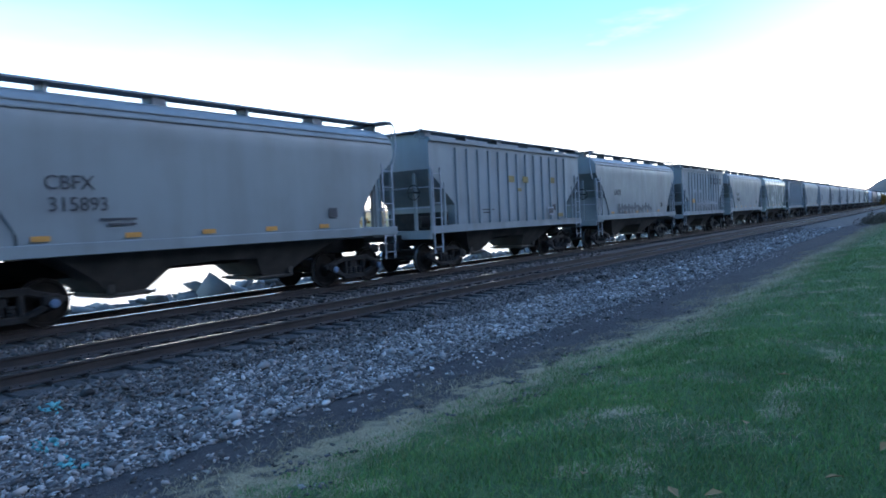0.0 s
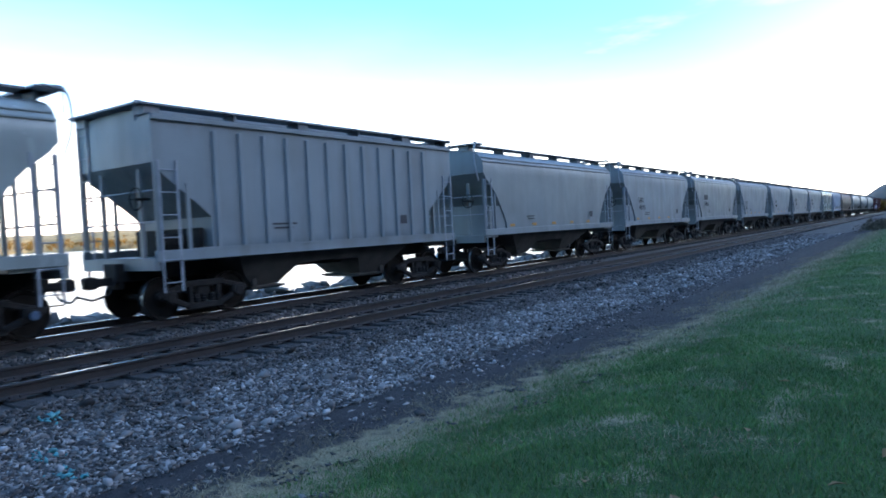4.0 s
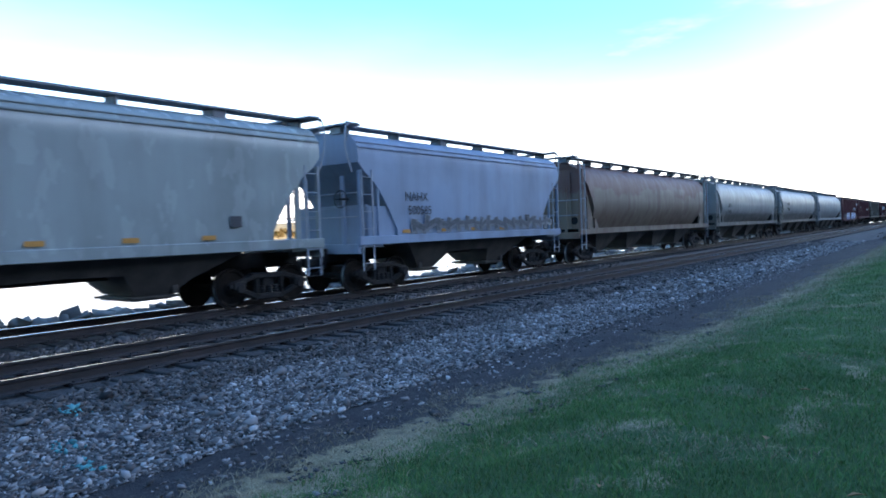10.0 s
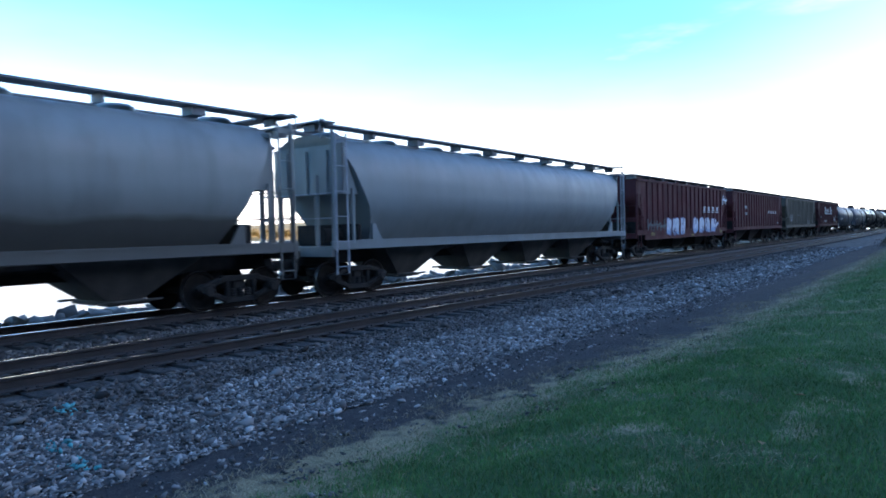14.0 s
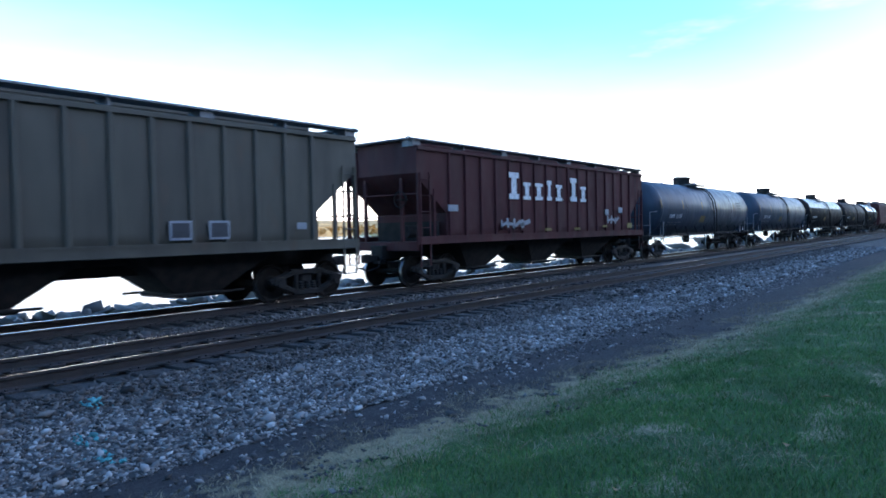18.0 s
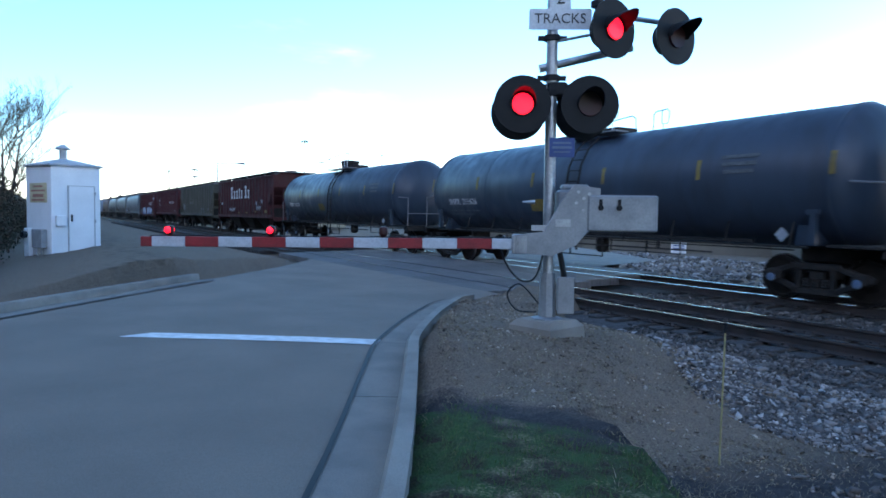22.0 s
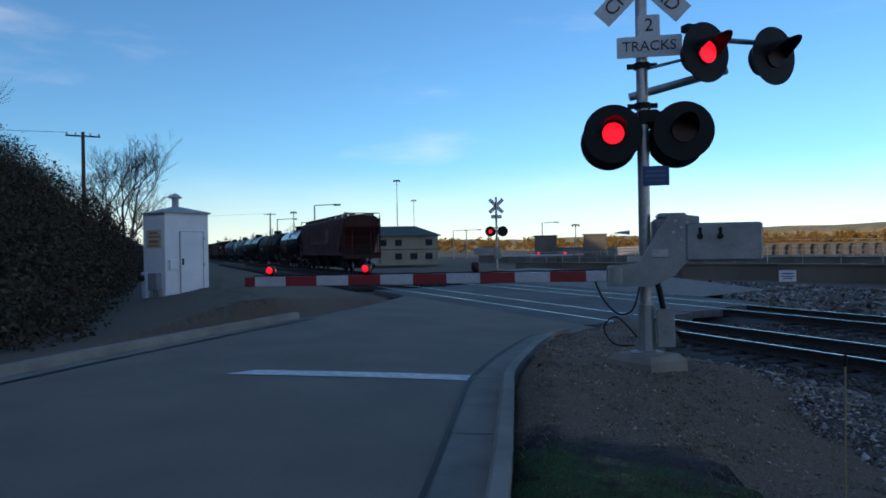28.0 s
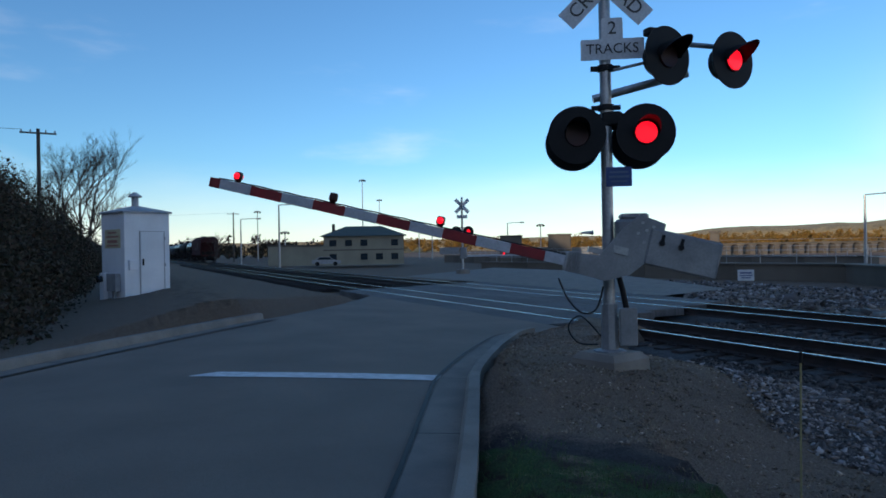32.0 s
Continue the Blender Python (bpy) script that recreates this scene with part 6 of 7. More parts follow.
def gate_arm():
    """Local x runs along the arm from the pivot; the counterweight lies behind the pivot."""
    ang = math.degrees(math.atan2(-0.839, -0.544))
    g = thing("gate_arm", "lowered red and white striped crossing gate arm with small red lamps", "crossing gate", pose(-6.05, 5.13, 1.72, 0, 0, ang))
    # local +y of this pose points away from the tracks' far side
    part("arm_bracket", Mesh().prism([(-0.3, 0.26), (-0.02, 0.3), (0.12, 0.12), (0.3, -0.22), (0.62, -0.26), (0.62, -0.46), (0.2, -0.48), (-0.05, -0.36), (-0.3, -0.05)], 0.24, 0.3), M_CASE, g)
    for bx, bz in ((-0.18, 0.2), (-0.06, 0.22), (-0.2, 0.08), (-0.04, 0.1), (-0.12, 0.15), (-0.12, 0.02)):
        part("bolt", Mesh().lathe([(0.3, 0.018), (0.318, 0.018)], "y", 6, (bx, 0, bz)), M_GALV, g)
    part("counterweight", Mesh().box((-0.54, 0.27, -0.01), (0.76, 0.1, 0.4), bev=0.02), M_CASE, g)
    for bx in (-0.3, -0.5):
        part("weight_bolt", Mesh().box((bx, 0.33, 0.08), (0.03, 0.03, 0.12)).lathe([(0.32, 0.03), (0.35, 0.03)], "y", 8, (bx, 0, 0.05)), M_BLACK, g)
    part("arm_clamp", Mesh().box((0.56, 0.24, -0.36), (0.18, 0.12, 0.22), bev=0.015).box((0.3, 0.2, -0.18), (0.26, 0.1, 0.06)).box((0.1, 0.28, -0.12), (0.16, 0.08, 0.08)), M_GALV, g)
    x, red = 0.62, False
    k = 0
    widths = [0.25] + [0.385] * 10 + [0.13]
    tip = 0.62 + sum(widths)
    z0 = -0.36
    for w_ in widths:
        part("arm_stripe", Mesh().box((x + w_ / 2, 0.24, z0 - 0.008 * (x - 0.6)), (w_, 0.045, 0.115), bev=0.006), M_REDPAINT if red else M_ARMWHITE, g, "red stripe" if red else "white stripe")
        x += w_
        red = not red
    part("arm_cable", Mesh().path([(0.6 + (tip - 0.7) * i / 24, 0.24, z0 + 0.066 + 0.006 * (i % 2) - 0.008 * (tip - 0.6) * i / 24) for i in range(25)], 0.008, 5), M_BLACK, g)
    for lx, ph in ((tip - 0.33, None), (0.62 + 0.645 * (tip - 0.62), True), (0.62 + 0.345 * (tip - 0.62), False)):
        zz = z0 + 0.06 - 0.008 * (lx - 0.6)
        b = part("gate_lamp", Mesh().lathe([(0.0, 0.026), (0.03, 0.04), (0.04, 0.05), (0.1, 0.05), (0.12, 0.04), (0.125, 0.02)], "z", 16), M_LENS, g, "small red gate lamp", at=(lx, 0.24, zz), smooth=True)
        for side in (-1, 1):
            lamp = part("lit_bulb", Mesh().lathe([(0.0, 0.038), (0.012 * side, 0.035), (0.02 * side, 0.018)], "y", 16), M_LIT, b, "glowing red bulb", at=(0, 0.052 * side, 0.075), smooth=True)
            if ph is not None:
                FLASH.append((lamp, ph, Matrix.Translation((0, 0.052 * side, 0.075)), Matrix.Translation((0, 0.02 * side, 0.075))))
    return g, ang


GATE, GATE_ANG = gate_arm()


def far_signal():
    p = polar(153.2, 45.0, 0.05)
    s = thing("crossing_signal", "far crossing signal mast with crossbuck and flashing red lamps", "crossing signal", p)
    face = Matrix.Rotation(radians(-27 + 90), 4, "Z")

    def at(x, out, z):
        return face @ Matrix.Translation((x, -out, z))
    part("concrete_base", Mesh().box((0, 0, 0.1), (0.7, 0.7, 0.4), bev=0.05), M_CONCRETE, s)
    part("mast", Mesh().lathe([(0.1, 0.07), (5.0, 0.07)], "z", 14), M_GALV, s, smooth=True)
    for a, t in ((45, "RAILROAD"), (-45, "CROSSING")):
        o = part("crossbuck_blade", Mesh().box((0, 0, 0), (1.22, 0.012, 0.229)), M_SIGN, s, at=at(0, -0.09 if a > 0 else -0.11, 4.42) @ Matrix.Rotation(radians(a), 4, "Y"))
    part("track_count_sign", Mesh().box((0, 0, 0), (0.69, 0.01, 0.23)), M_SIGN, s, at=at(0, -0.09, 3.72))
    for k, x in enumerate((-0.4, 0.4)):
        flasher(s, at(x, 0.15, 2.75), k == 0, 0.34)
    part("lamp_arm", Mesh().path([(-0.42, 0, 3.0), (0.42, 0, 3.0)], 0.03, 8), M_BLACK, s, at=face)
    part("gate_mechanism", Mesh().box((0.05, 0.1, 1.35), (0.45, 0.4, 0.75), bev=0.04).box((-0.85, 0.1, 1.5), (1.3, 0.1, 0.45), bev=0.02), M_CASE, s, at=face)
    q = part("gate_arm", Mesh().box((2.6, 0.1, 1.15), (4.6, 0.05, 0.12)), M_ARMWHITE, s, at=face)
    for x in (2.7, 4.4):
        part("gate_lamp", Mesh().lathe([(1.2, 0.06), (1.35, 0.06)], "z", 10, (x, 0.1, 0)), M_LIT, q, "glowing red gate lamp")
    return s


far_signal()

# crossing surface: planks between and beside the rails, and the concrete apron beyond
cross = thing("crossing_surface", "grey plank panels between the rails of the level crossing", "crossing panel", kind="structure")
for y0, y1 in ((8.35, 9.36), (9.5, 10.7), (10.86, 12.2), (12.2, 13.62), (13.8, 14.98), (15.16, 16.2)):
    x = -12.6 - 0.33 * (y0 - 8.35)
    n = 0
    while n < 8:
        L_ = 1.95
        part("crossing_plank", Mesh().box((x - L_ / 2, (y0 + y1) / 2, -0.1), (L_ - 0.012, y1 - y0 - 0.03, 0.19), bev=0.01), M_CROSSING, cross)
        x -= L_
        n += 1
ap = strip([(-40, 16.2), (-30, 16.2), (-22, 16.2), (-17.5, 16.2)], [(-48, 27), (-36, 27), (-28, 24), (-18.5, 20.2)], lambda x, y: 0.0 + 0.01 * (y - 16), 0.0, 5)
tagged(part("apron", ap, M_GUTTER), "pale concrete apron beyond the crossing", "pavement", kind="structure")

# ---- signal shed ----


def shed():
    c = polar(179.7, 21.9)
    s = thing("signal_shed", "white metal railway signal shed with a door and grey meter boxes", "shed", Matrix.Translation((c.x, c.y, 0.24)) @ Matrix.Rotation(radians(90 + 26), 4, "Z") @ Matrix.Translation((0, 0, 0)))
    # local x along the door face (to the right as seen), local y into the shed
    W, H = 1.4, 2.63
    part("body", Mesh().box((W / 2, W / 2, H / 2 + 0.06), (W, W, H), bev=0.012), M_SHED, s)
    part("plinth", Mesh().box((W / 2, W / 2, 0.02), (W - 0.1, W - 0.1, 0.16)), M_UNDER, s)
    r = Mesh()
    e, z = 0.06, H + 0.07
    r.add([(-e, -e, z), (W + e, -e, z), (W + e, W + e, z), (-e, W + e, z), (W / 2, W / 2, z + 0.22), (-e, -e, z - 0.05), (W + e, -e, z - 0.05), (W + e, W + e, z - 0.05), (-e, W + e, z - 0.05)],
          [(0, 1, 4), (1, 2, 4), (2, 3, 4), (3, 0, 4), (5, 6, 1, 0), (6, 7, 2, 1), (7, 8, 3, 2), (8, 5, 0, 3), (8, 7, 6, 5)])
    part("roof", r, M_SHEDROOF, s)
    v = part("vent_pipe", Mesh().lathe([(H + 0.15, 0.1), (H + 0.55, 0.1)], "z", 16, (W / 2, W / 2, 0)), M_SHEDROOF, s, smooth=True)
    part("vent_cap", Mesh().lathe([(H + 0.53, 0.19), (H + 0.56, 0.2), (H + 0.68, 0.04)], "z", 16, (W / 2, W / 2, 0)), M_SHEDROOF, v, smooth=True)
    d = part("door", Mesh().box((0.84, -0.012, 1.08), (0.72, 0.03, 2.05), bev=0.008), M_SHED, s)
    part("door_frame", Mesh().box((0.46, -0.01, 1.1), (0.025, 0.03, 2.02)).box((1.215, -0.01, 1.1), (0.025, 0.03, 2.02)).box((0.84, -0.01, 2.1), (0.76, 0.03, 0.03)), M_SHEDROOF, s)
    part("door_handle", Mesh().box((0.54, -0.05, 1.2), (0.04, 0.05, 0.2), bev=0.01), M_BLACK, d)
    for hz in (0.3, 1.1, 1.9):
        part("hinge", Mesh().box((1.22, -0.03, hz), (0.05, 0.03, 0.09)), M_GREYBOX, d)
    part("door_vent", Mesh().box((0.84, -0.032, 0.28), (0.16, 0.012, 0.06)), M_BLACK, d)
    part("small_box", Mesh().box((0.22, -0.07, 1.12), (0.26, 0.12, 0.3), bev=0.015), M_SHED, s)
    part("breaker_box", Mesh().box((-0.09, 0.5, 0.62), (0.16, 0.55, 0.52), bev=0.015), M_GREYBOX, s)
    m = part("meter_post", Mesh().box((-0.12, 1.05, 0.35), (0.12, 0.26, 1.1), bev=0.01), M_SHED, s)
    part("meter", Mesh().lathe([(-0.02, 0.1), (0.1, 0.1), (0.13, 0.06)], "x", 16, (-0.28, 1.05, 0.72)), M_GLASS, m)
    for k in (0.38, 0.55):
        part("conduit", Mesh().tube((-0.09, k, -0.2), (-0.09, k, 0.4), 0.03, 8), M_GREYBOX, s)
    n = part("notice_board", Mesh().box((-0.012, 0.68, 1.9), (0.012, 0.95, 0.55), bev=0.003), mat("yellowed_notice", (0.62, 0.55, 0.36), 0.7), s, "yellowed notice with faded red bars")
    bar = Mesh()
    for z, w_ in ((2.08, 0.5), (1.96, 0.75), (1.82, 0.6), (1.7, 0.7)):
        bar.box((-0.022, 0.68, z), (0.006, w_, 0.05 if z != 1.82 else 0.09))
    part("faded_bar", bar, mat("faded_red_print", (0.42, 0.2, 0.16), 0.8), n)
    for k in range(2):
        part("step_block", Mesh().box((0.84 + 0.04 * k, -0.35 - 0.28 * k, -0.02 - 0.12 * k), (0.7, 0.32, 0.14), bev=0.015), M_CONCRETE, s)
    return s


shed()

# ---- far things on the lock side ----


def lamp_post(az, d, top_el, arm=1.6, base=-0.2, head="cobra", side=1):
    h = 1.675 + d * math.tan(radians(top_el)) - base
    p = polar(az, d, base)
    s = thing("street_lamp", "slim grey lamp post with a short arm" if head == "cobra" else "tall slim floodlight mast", "street lamp", Matrix.Translation(p) @ Matrix.Rotation(radians(az - 90), 4, "Z"), "lamps round the lock")
    part("pole", Mesh().lathe([(0, 0.13), (h, 0.075)], "z", 10), M_GALV, s, smooth=True)
    if head == "cobra":
        part("arm", Mesh().tube((0, 0, h), (arm * side, 0, h + 0.1), 0.05, 8), M_GALV, s)
        part("lamp_head", Mesh().box((arm * side + 0.3 * side, 0, h + 0.06), (0.8, 0.34, 0.2), bev=0.05), M_GREYBOX, s)
    else:
        part("lamp_ring", Mesh().lathe([(h - 0.15, 0.5), (h, 0.55), (h + 0.05, 0.2)], "z", 12), M_GREYBOX, s)
        for k in range(4):
            part("floodlight", Mesh().box((0.55 * math.cos(k * 1.571), 0.55 * math.sin(k * 1.571), h - 0.25), (0.4, 0.4, 0.35), bev=0.05), M_BLACK, s)
    return s


for az, d, el, hd in ((171.19, 105, 2.66, "cobra"), (169.89, 160, 3.29, "ring"), (168.21, 78, 3.79, "cobra"), (167.75, 120, 1.62, "ring"), (161.44, 150, 5.83, "ring"), (160.06, 190, 4.18, "ring"),
                      (156.81, 140, 1.55, "cobra"), (155.72, 130, 1.57, "cobra"), (149.44, 120, 2.06, "cobra"), (146.73, 130, 1.9, "ring"), (139.4, 110, 1.9, "cobra"), (123.25, 62, 3.34, "cobra")):
    lamp_post(az, d, el, 2.2 if hd == "cobra" else 0, head=hd)


def lock_house():
    d = 120.0
    a, b = polar(165.1, d), polar(158.4, d)
    mid = (a + b) / 2
    ang = math.degrees(math.atan2((b - a).y, (b - a).x))
    L = (b - a).length
    s = thing("lock_house", "two-storey buff stone lock house with a dark green hipped roof", "building", pose(mid.x, mid.y, -0.6, 0, 0, ang))
    H = 1.675 + d * math.tan(radians(1.1)) + 0.6
    W = L * 0.9
    part("wall", Mesh().box((L * 0.05, -5, H / 2), (W, 10, H)), M_STONE, s)
    part("string_course", Mesh().box((L * 0.05, -5, H * 0.52), (W + 0.1, 10.1, 0.18)), M_LOCKCON, s)
    e = 0.6
    x0, x1 = L * 0.05 - W / 2 - e, L * 0.05 + W / 2 + e
    part("roof", Mesh().add([(x0, -10 - e, H), (x1, -10 - e, H), (x1, e, H), (x0, e, H), (x0 + 4, -5, H + 1.7), (x1 - 4, -5, H + 1.7)], [(0, 1, 5, 4), (1, 2, 5), (2, 3, 4, 5), (3, 0, 4), (3, 2, 1, 0)]), M_ROOFGREEN, s)
    for k in range(5):
        for fl in (0.28, 0.76):
            x = L * 0.05 - W / 2 + W * (k + 0.6) / 5.2
            if (k, fl) in ((1, 0.28), (3, 0.76)):
                continue
            # the house looks back to the road along its local +y or -y side
            w = part("window", Mesh().box((x, 0.02, H * fl), (1.3, 0.12, 1.2)), M_STONE, s)
            part("pane", Mesh().box((x, 0.1, H * fl), (1.1, 0.05, 1.0)), M_GLASS, w)
            w = part("window", Mesh().box((x, -10.02, H * fl), (1.3, 0.12, 1.2)), M_STONE, s)
            part("pane", Mesh().box((x, -10.1, H * fl), (1.1, 0.05, 1.0)), M_GLASS, w)
    part("wing", Mesh().box((-L / 2 - 2.5, -5, H * 0.34), (9.5, 9, H * 0.68)), M_STONE, s)
    part("wing_parapet", Mesh().box((-L / 2 - 2.5, -5, H * 0.69), (9.8, 9.3, 0.25)), M_LOCKCON, s)
    part("chimney", Mesh().box((x0 + 2.0, -5, H + 1.2), (0.5, 0.5, 1.8)), M_LOCKCON, s)
    return s


lock_house()


def parked_car(az, d, colour, label):
    p = polar(az, d, -0.55)
    s = thing("parked_car", label, "car", Matrix.Translation(p) @ Matrix.Rotation(radians(az - 90), 4, "Z"))
    part("body", Mesh().prism([(-2.1, 0.3), (2.1, 0.3), (2.15, 0.75), (1.2, 0.88), (0.6, 1.35), (-1.0, 1.38), (-1.7, 0.92), (-2.1, 0.85)], -0.85, 0.85), colour, s)
    for x in (-1.3, 1.35):
        for y in (-0.8, 0.8):
            part("wheel", Mesh().lathe([(-0.1, 0.32), (0.1, 0.32)], "y", 14, (x, y, 0.32)), M_BLACK, s)
    part("side_window", Mesh().prism([(-1.35, 0.93), (0.95, 0.93), (0.5, 1.28), (-0.95, 1.3)], -0.87, 0.87), M_GLASS, s)
    return s


parked_car(164.49, 105, M_GREYBOX, "small grey car parked by the lock house")


def wall_run(name, pts, z0, z1, thick, label):
    s = thing(name, label, "lock wall", kind="structure")
    for (ax, ay), (bx, by) in zip(pts, pts[1:]):
        d = Vector((bx - ax, by - ay, 0))
        n = max(1, int(d.length / 6))
        for i in range(n):
            c = Vector((ax, ay, 0)) + d * (i + 0.5) / n
            t = Matrix.Rotation(math.atan2(d.y, d.x), 4, "Z")
            part("wall_block", Mesh().box((0, 0, (z0 + z1) / 2), (d.length / n - 0.03, thick, z1 - z0)), M_LOCKCON, s, at=Matrix.Translation(c) @ t)
            part("coping", Mesh().box((0, 0, z1 + 0.06), (d.length / n, thick + 0.25, 0.12)), M_LOCKCON, s, at=Matrix.Translation(c) @ t)
            k = int(d.length / n / 2)
            r = Mesh()
            for j in range(k):
                x = -d.length / n / 2 + (j + 0.5) * d.length / n / k
                r.tube((x, -thick / 2, z1 + 0.1), (x, -thick / 2, z1 + 1.1), 0.03, 5)
            for h in (0.6, 1.1):
                r.tube((-d.length / n / 2, -thick / 2, z1 + h), (d.length / n / 2, -thick / 2, z1 + h), 0.025, 5)
            part("railing", r, M_GALV, s, at=Matrix.Translation(c) @ t)
    return s


wall_run("lock_wall", [(-2.2, 25.5), (-30, 44.5), (-45, 40.2), (-64, 35.0)], -3.5, 0.12, 1.2, "long stained concrete lock wall with a pipe railing")
wall_run("lock_wall_far", [(-40, 62), (-125, 60)], -3.5, 0.3, 2.0, "far concrete lock wall with a pipe railing")


def block_tower(az0, az1, d, el, name, label):
    a, b = polar(az0, d), polar(az1, d)
    mid, L = (a + b) / 2, (b - a).length
    h = 1.675 + d * math.tan(radians(el)) + 2.5
    s = thing(name, label, "lock building", pose(mid.x, mid.y, -2.5, 0, 0, math.degrees(math.atan2((b - a).y, (b - a).x))))
    part("tower_wall", Mesh().box((0, 0, h / 2), (L, L * 1.1, h), bev=0.1), M_LOCKCON, s)
    part("tower_cap", Mesh().box((0, 0, h + 0.12), (L + 0.3, L * 1.1 + 0.3, 0.24)), M_LOCKCON, s)
    part("doorway", Mesh().box((L * 0.3, L * 0.56, h * 0.62), (0.9, 0.1, 1.9)), M_GLASS, s)
    return s


for a0, a1, d, el in ((150.07, 148.3, 115, 0.9), (146.1, 144.3, 115, 0.95), (140.2, 139.4, 118, 0.75), (133.6, 132.9, 105, 0.9)):
    block_tower(a0, a1, d, el, "lock_tower", "square grey concrete lock control tower")


def gate_span(az0, az1, d, z):
    a, b = polar(az0, d), polar(az1, d)
    mid, L = (a + b) / 2, (b - a).length
    s = thing("lock_gate", "ribbed steel lock gate under a flat arch", "lock gate", pose(mid.x, mid.y, 0, 0, 0, math.degrees(math.atan2((b - a).y, (b - a).x))))
    n = 14
    arch = [(-L / 2, z), (L / 2, z), (L / 2, z - 2.6)] + [(L / 2 - L * (0.06 + 0.88 * i / n), z - 2.6 + 1.7 * math.sin(math.pi * i / n) ** 0.6) for i in range(n + 1)] + [(-L / 2, z - 2.6)]
    part("gate_web", Mesh().prism(arch, -0.3, 0.3), M_CASE, s)
    for i in range(18):
        part("gate_rib", Mesh().box((-L / 2 + L * (i + 0.5) / 18, 0.35, z - 0.45), (0.12, 0.12, 0.9)).box((-L / 2 + L * (i + 0.5) / 18, -0.35, z - 0.45), (0.12, 0.12, 0.9)), M_CASE, s)
    part("gate_deck", Mesh().box((0, 0, z + 0.05), (L, 1.2, 0.12)), M_GALV, s)
    return s


gate_span(148.3, 144.3, 116, 1.6)
gate_span(144.2, 140.3, 117, 1.5)


def dam():
    d = 190.0
    a, b = polar(133.0, d), polar(118.0, d + 35)
    mid, L = (a + b) / 2, (b - a).length
    s = thing("river_dam", "long pale concrete dam with square piers under a deck", "dam", pose(mid.x, mid.y, 0, 0, 0, math.degrees(math.atan2((b - a).y, (b - a).x))))
    n = 20
    pier = Mesh().box((0, 0, -0.9), (1.3, 4, 4.2)).box((0, 0, 1.35), (1.7, 4.2, 0.35)).data("pier", M_PIER)
    gate = Mesh().box((0, -0.8, -2.2), (3.4, 0.4, 2.4)).data("sluice_gate", M_CASE)
    for i in range(n):
        x = -L / 2 + L * (i + 0.5) / n
        part("pier", pier, None, s, at=(x, 0, 0))
        part("sluice_gate", gate, None, s, at=(x + L / n / 2, 0, 0))
    part("deck", Mesh().box((0, 0, 1.75), (L, 3.4, 0.4)), M_LOCKCON, s)
    part("deck_rail", Mesh().box((0, -1.6, 2.7), (L, 0.06, 0.06)).box((0, 1.6, 2.7), (L, 0.06, 0.06)), M_GALV, s)
    return s


dam()
sg = polar(131.09, 42)
sgn = thing("small_notice", "small white notice board on a post by the lock wall", "sign", facing((sg.x, sg.y, -0.7), 131.09 + 180))
part("post", Mesh().box((0, 0.03, 0.25), (0.06, 0.06, 0.9)), M_WOOD, sgn)
part("board", Mesh().box((0, -0.01, 0.62), (0.85, 0.02, 0.62), bev=0.004), M_SIGN, sgn)
part("notice_bar", Mesh().box((0, -0.025, 0.75), (0.6, 0.006, 0.07)).box((0, -0.025, 0.6), (0.66, 0.006, 0.05)).box((0, -0.025, 0.48), (0.5, 0.006, 0.05)), M_BLUE, sgn)
# reed marker by the ballast
p = polar(127.6, 5.45)
rd = thing("marker_stake", "thin pale marker stake with a dark tip", "stake", (p.x, p.y, -0.12))
part("stake_rod", Mesh().tube((0, 0, -0.1), (0.015, 0, 0.95), 0.007, 6), M_REED, rd)
part("stake_tip", Mesh().tube((0.015, 0, 0.95), (0.016, 0, 1.03), 0.012, 8), M_BLACK, rd)


def power_pole(az, d, top_el, base):
    h = 1.675 + d * math.tan(radians(top_el)) - base
    s = thing("utility_pole", "dark wooden utility pole with a crossarm", "utility pole", Matrix.Translation(polar(az, d, base)) @ Matrix.Rotation(radians(az - 90), 4, "Z"))
    part("pole", Mesh().lathe([(0, 0.17), (h, 0.12)], "z", 10), M_WOOD, s, smooth=True)
    part("crossarm", Mesh().box((0, -0.15, h - 0.35), (2.4, 0.1, 0.12)), M_WOOD, s)
    for x in (-1.1, -0.5, 0.5, 1.1):
        part("insulator", Mesh().lathe([(h - 0.29, 0.04), (h - 0.15, 0.06), (h - 0.1, 0.02)], "z", 8, (x, -0.15, 0)), M_GREYBOX, s)
    part("wire", Mesh().path([(-1.1 - 40 * i / 12, -10.0 * i / 12, h - 0.1 - 1.6 * math.sin(math.pi * i / 24)) for i in range(13)], 0.02, 4), M_BLACK, s)
    return s


power_pole(185.2, 60, 9.07, 3.0)
power_pole(171.75, 150, 3.2, -0.3)

# ---- plants ----


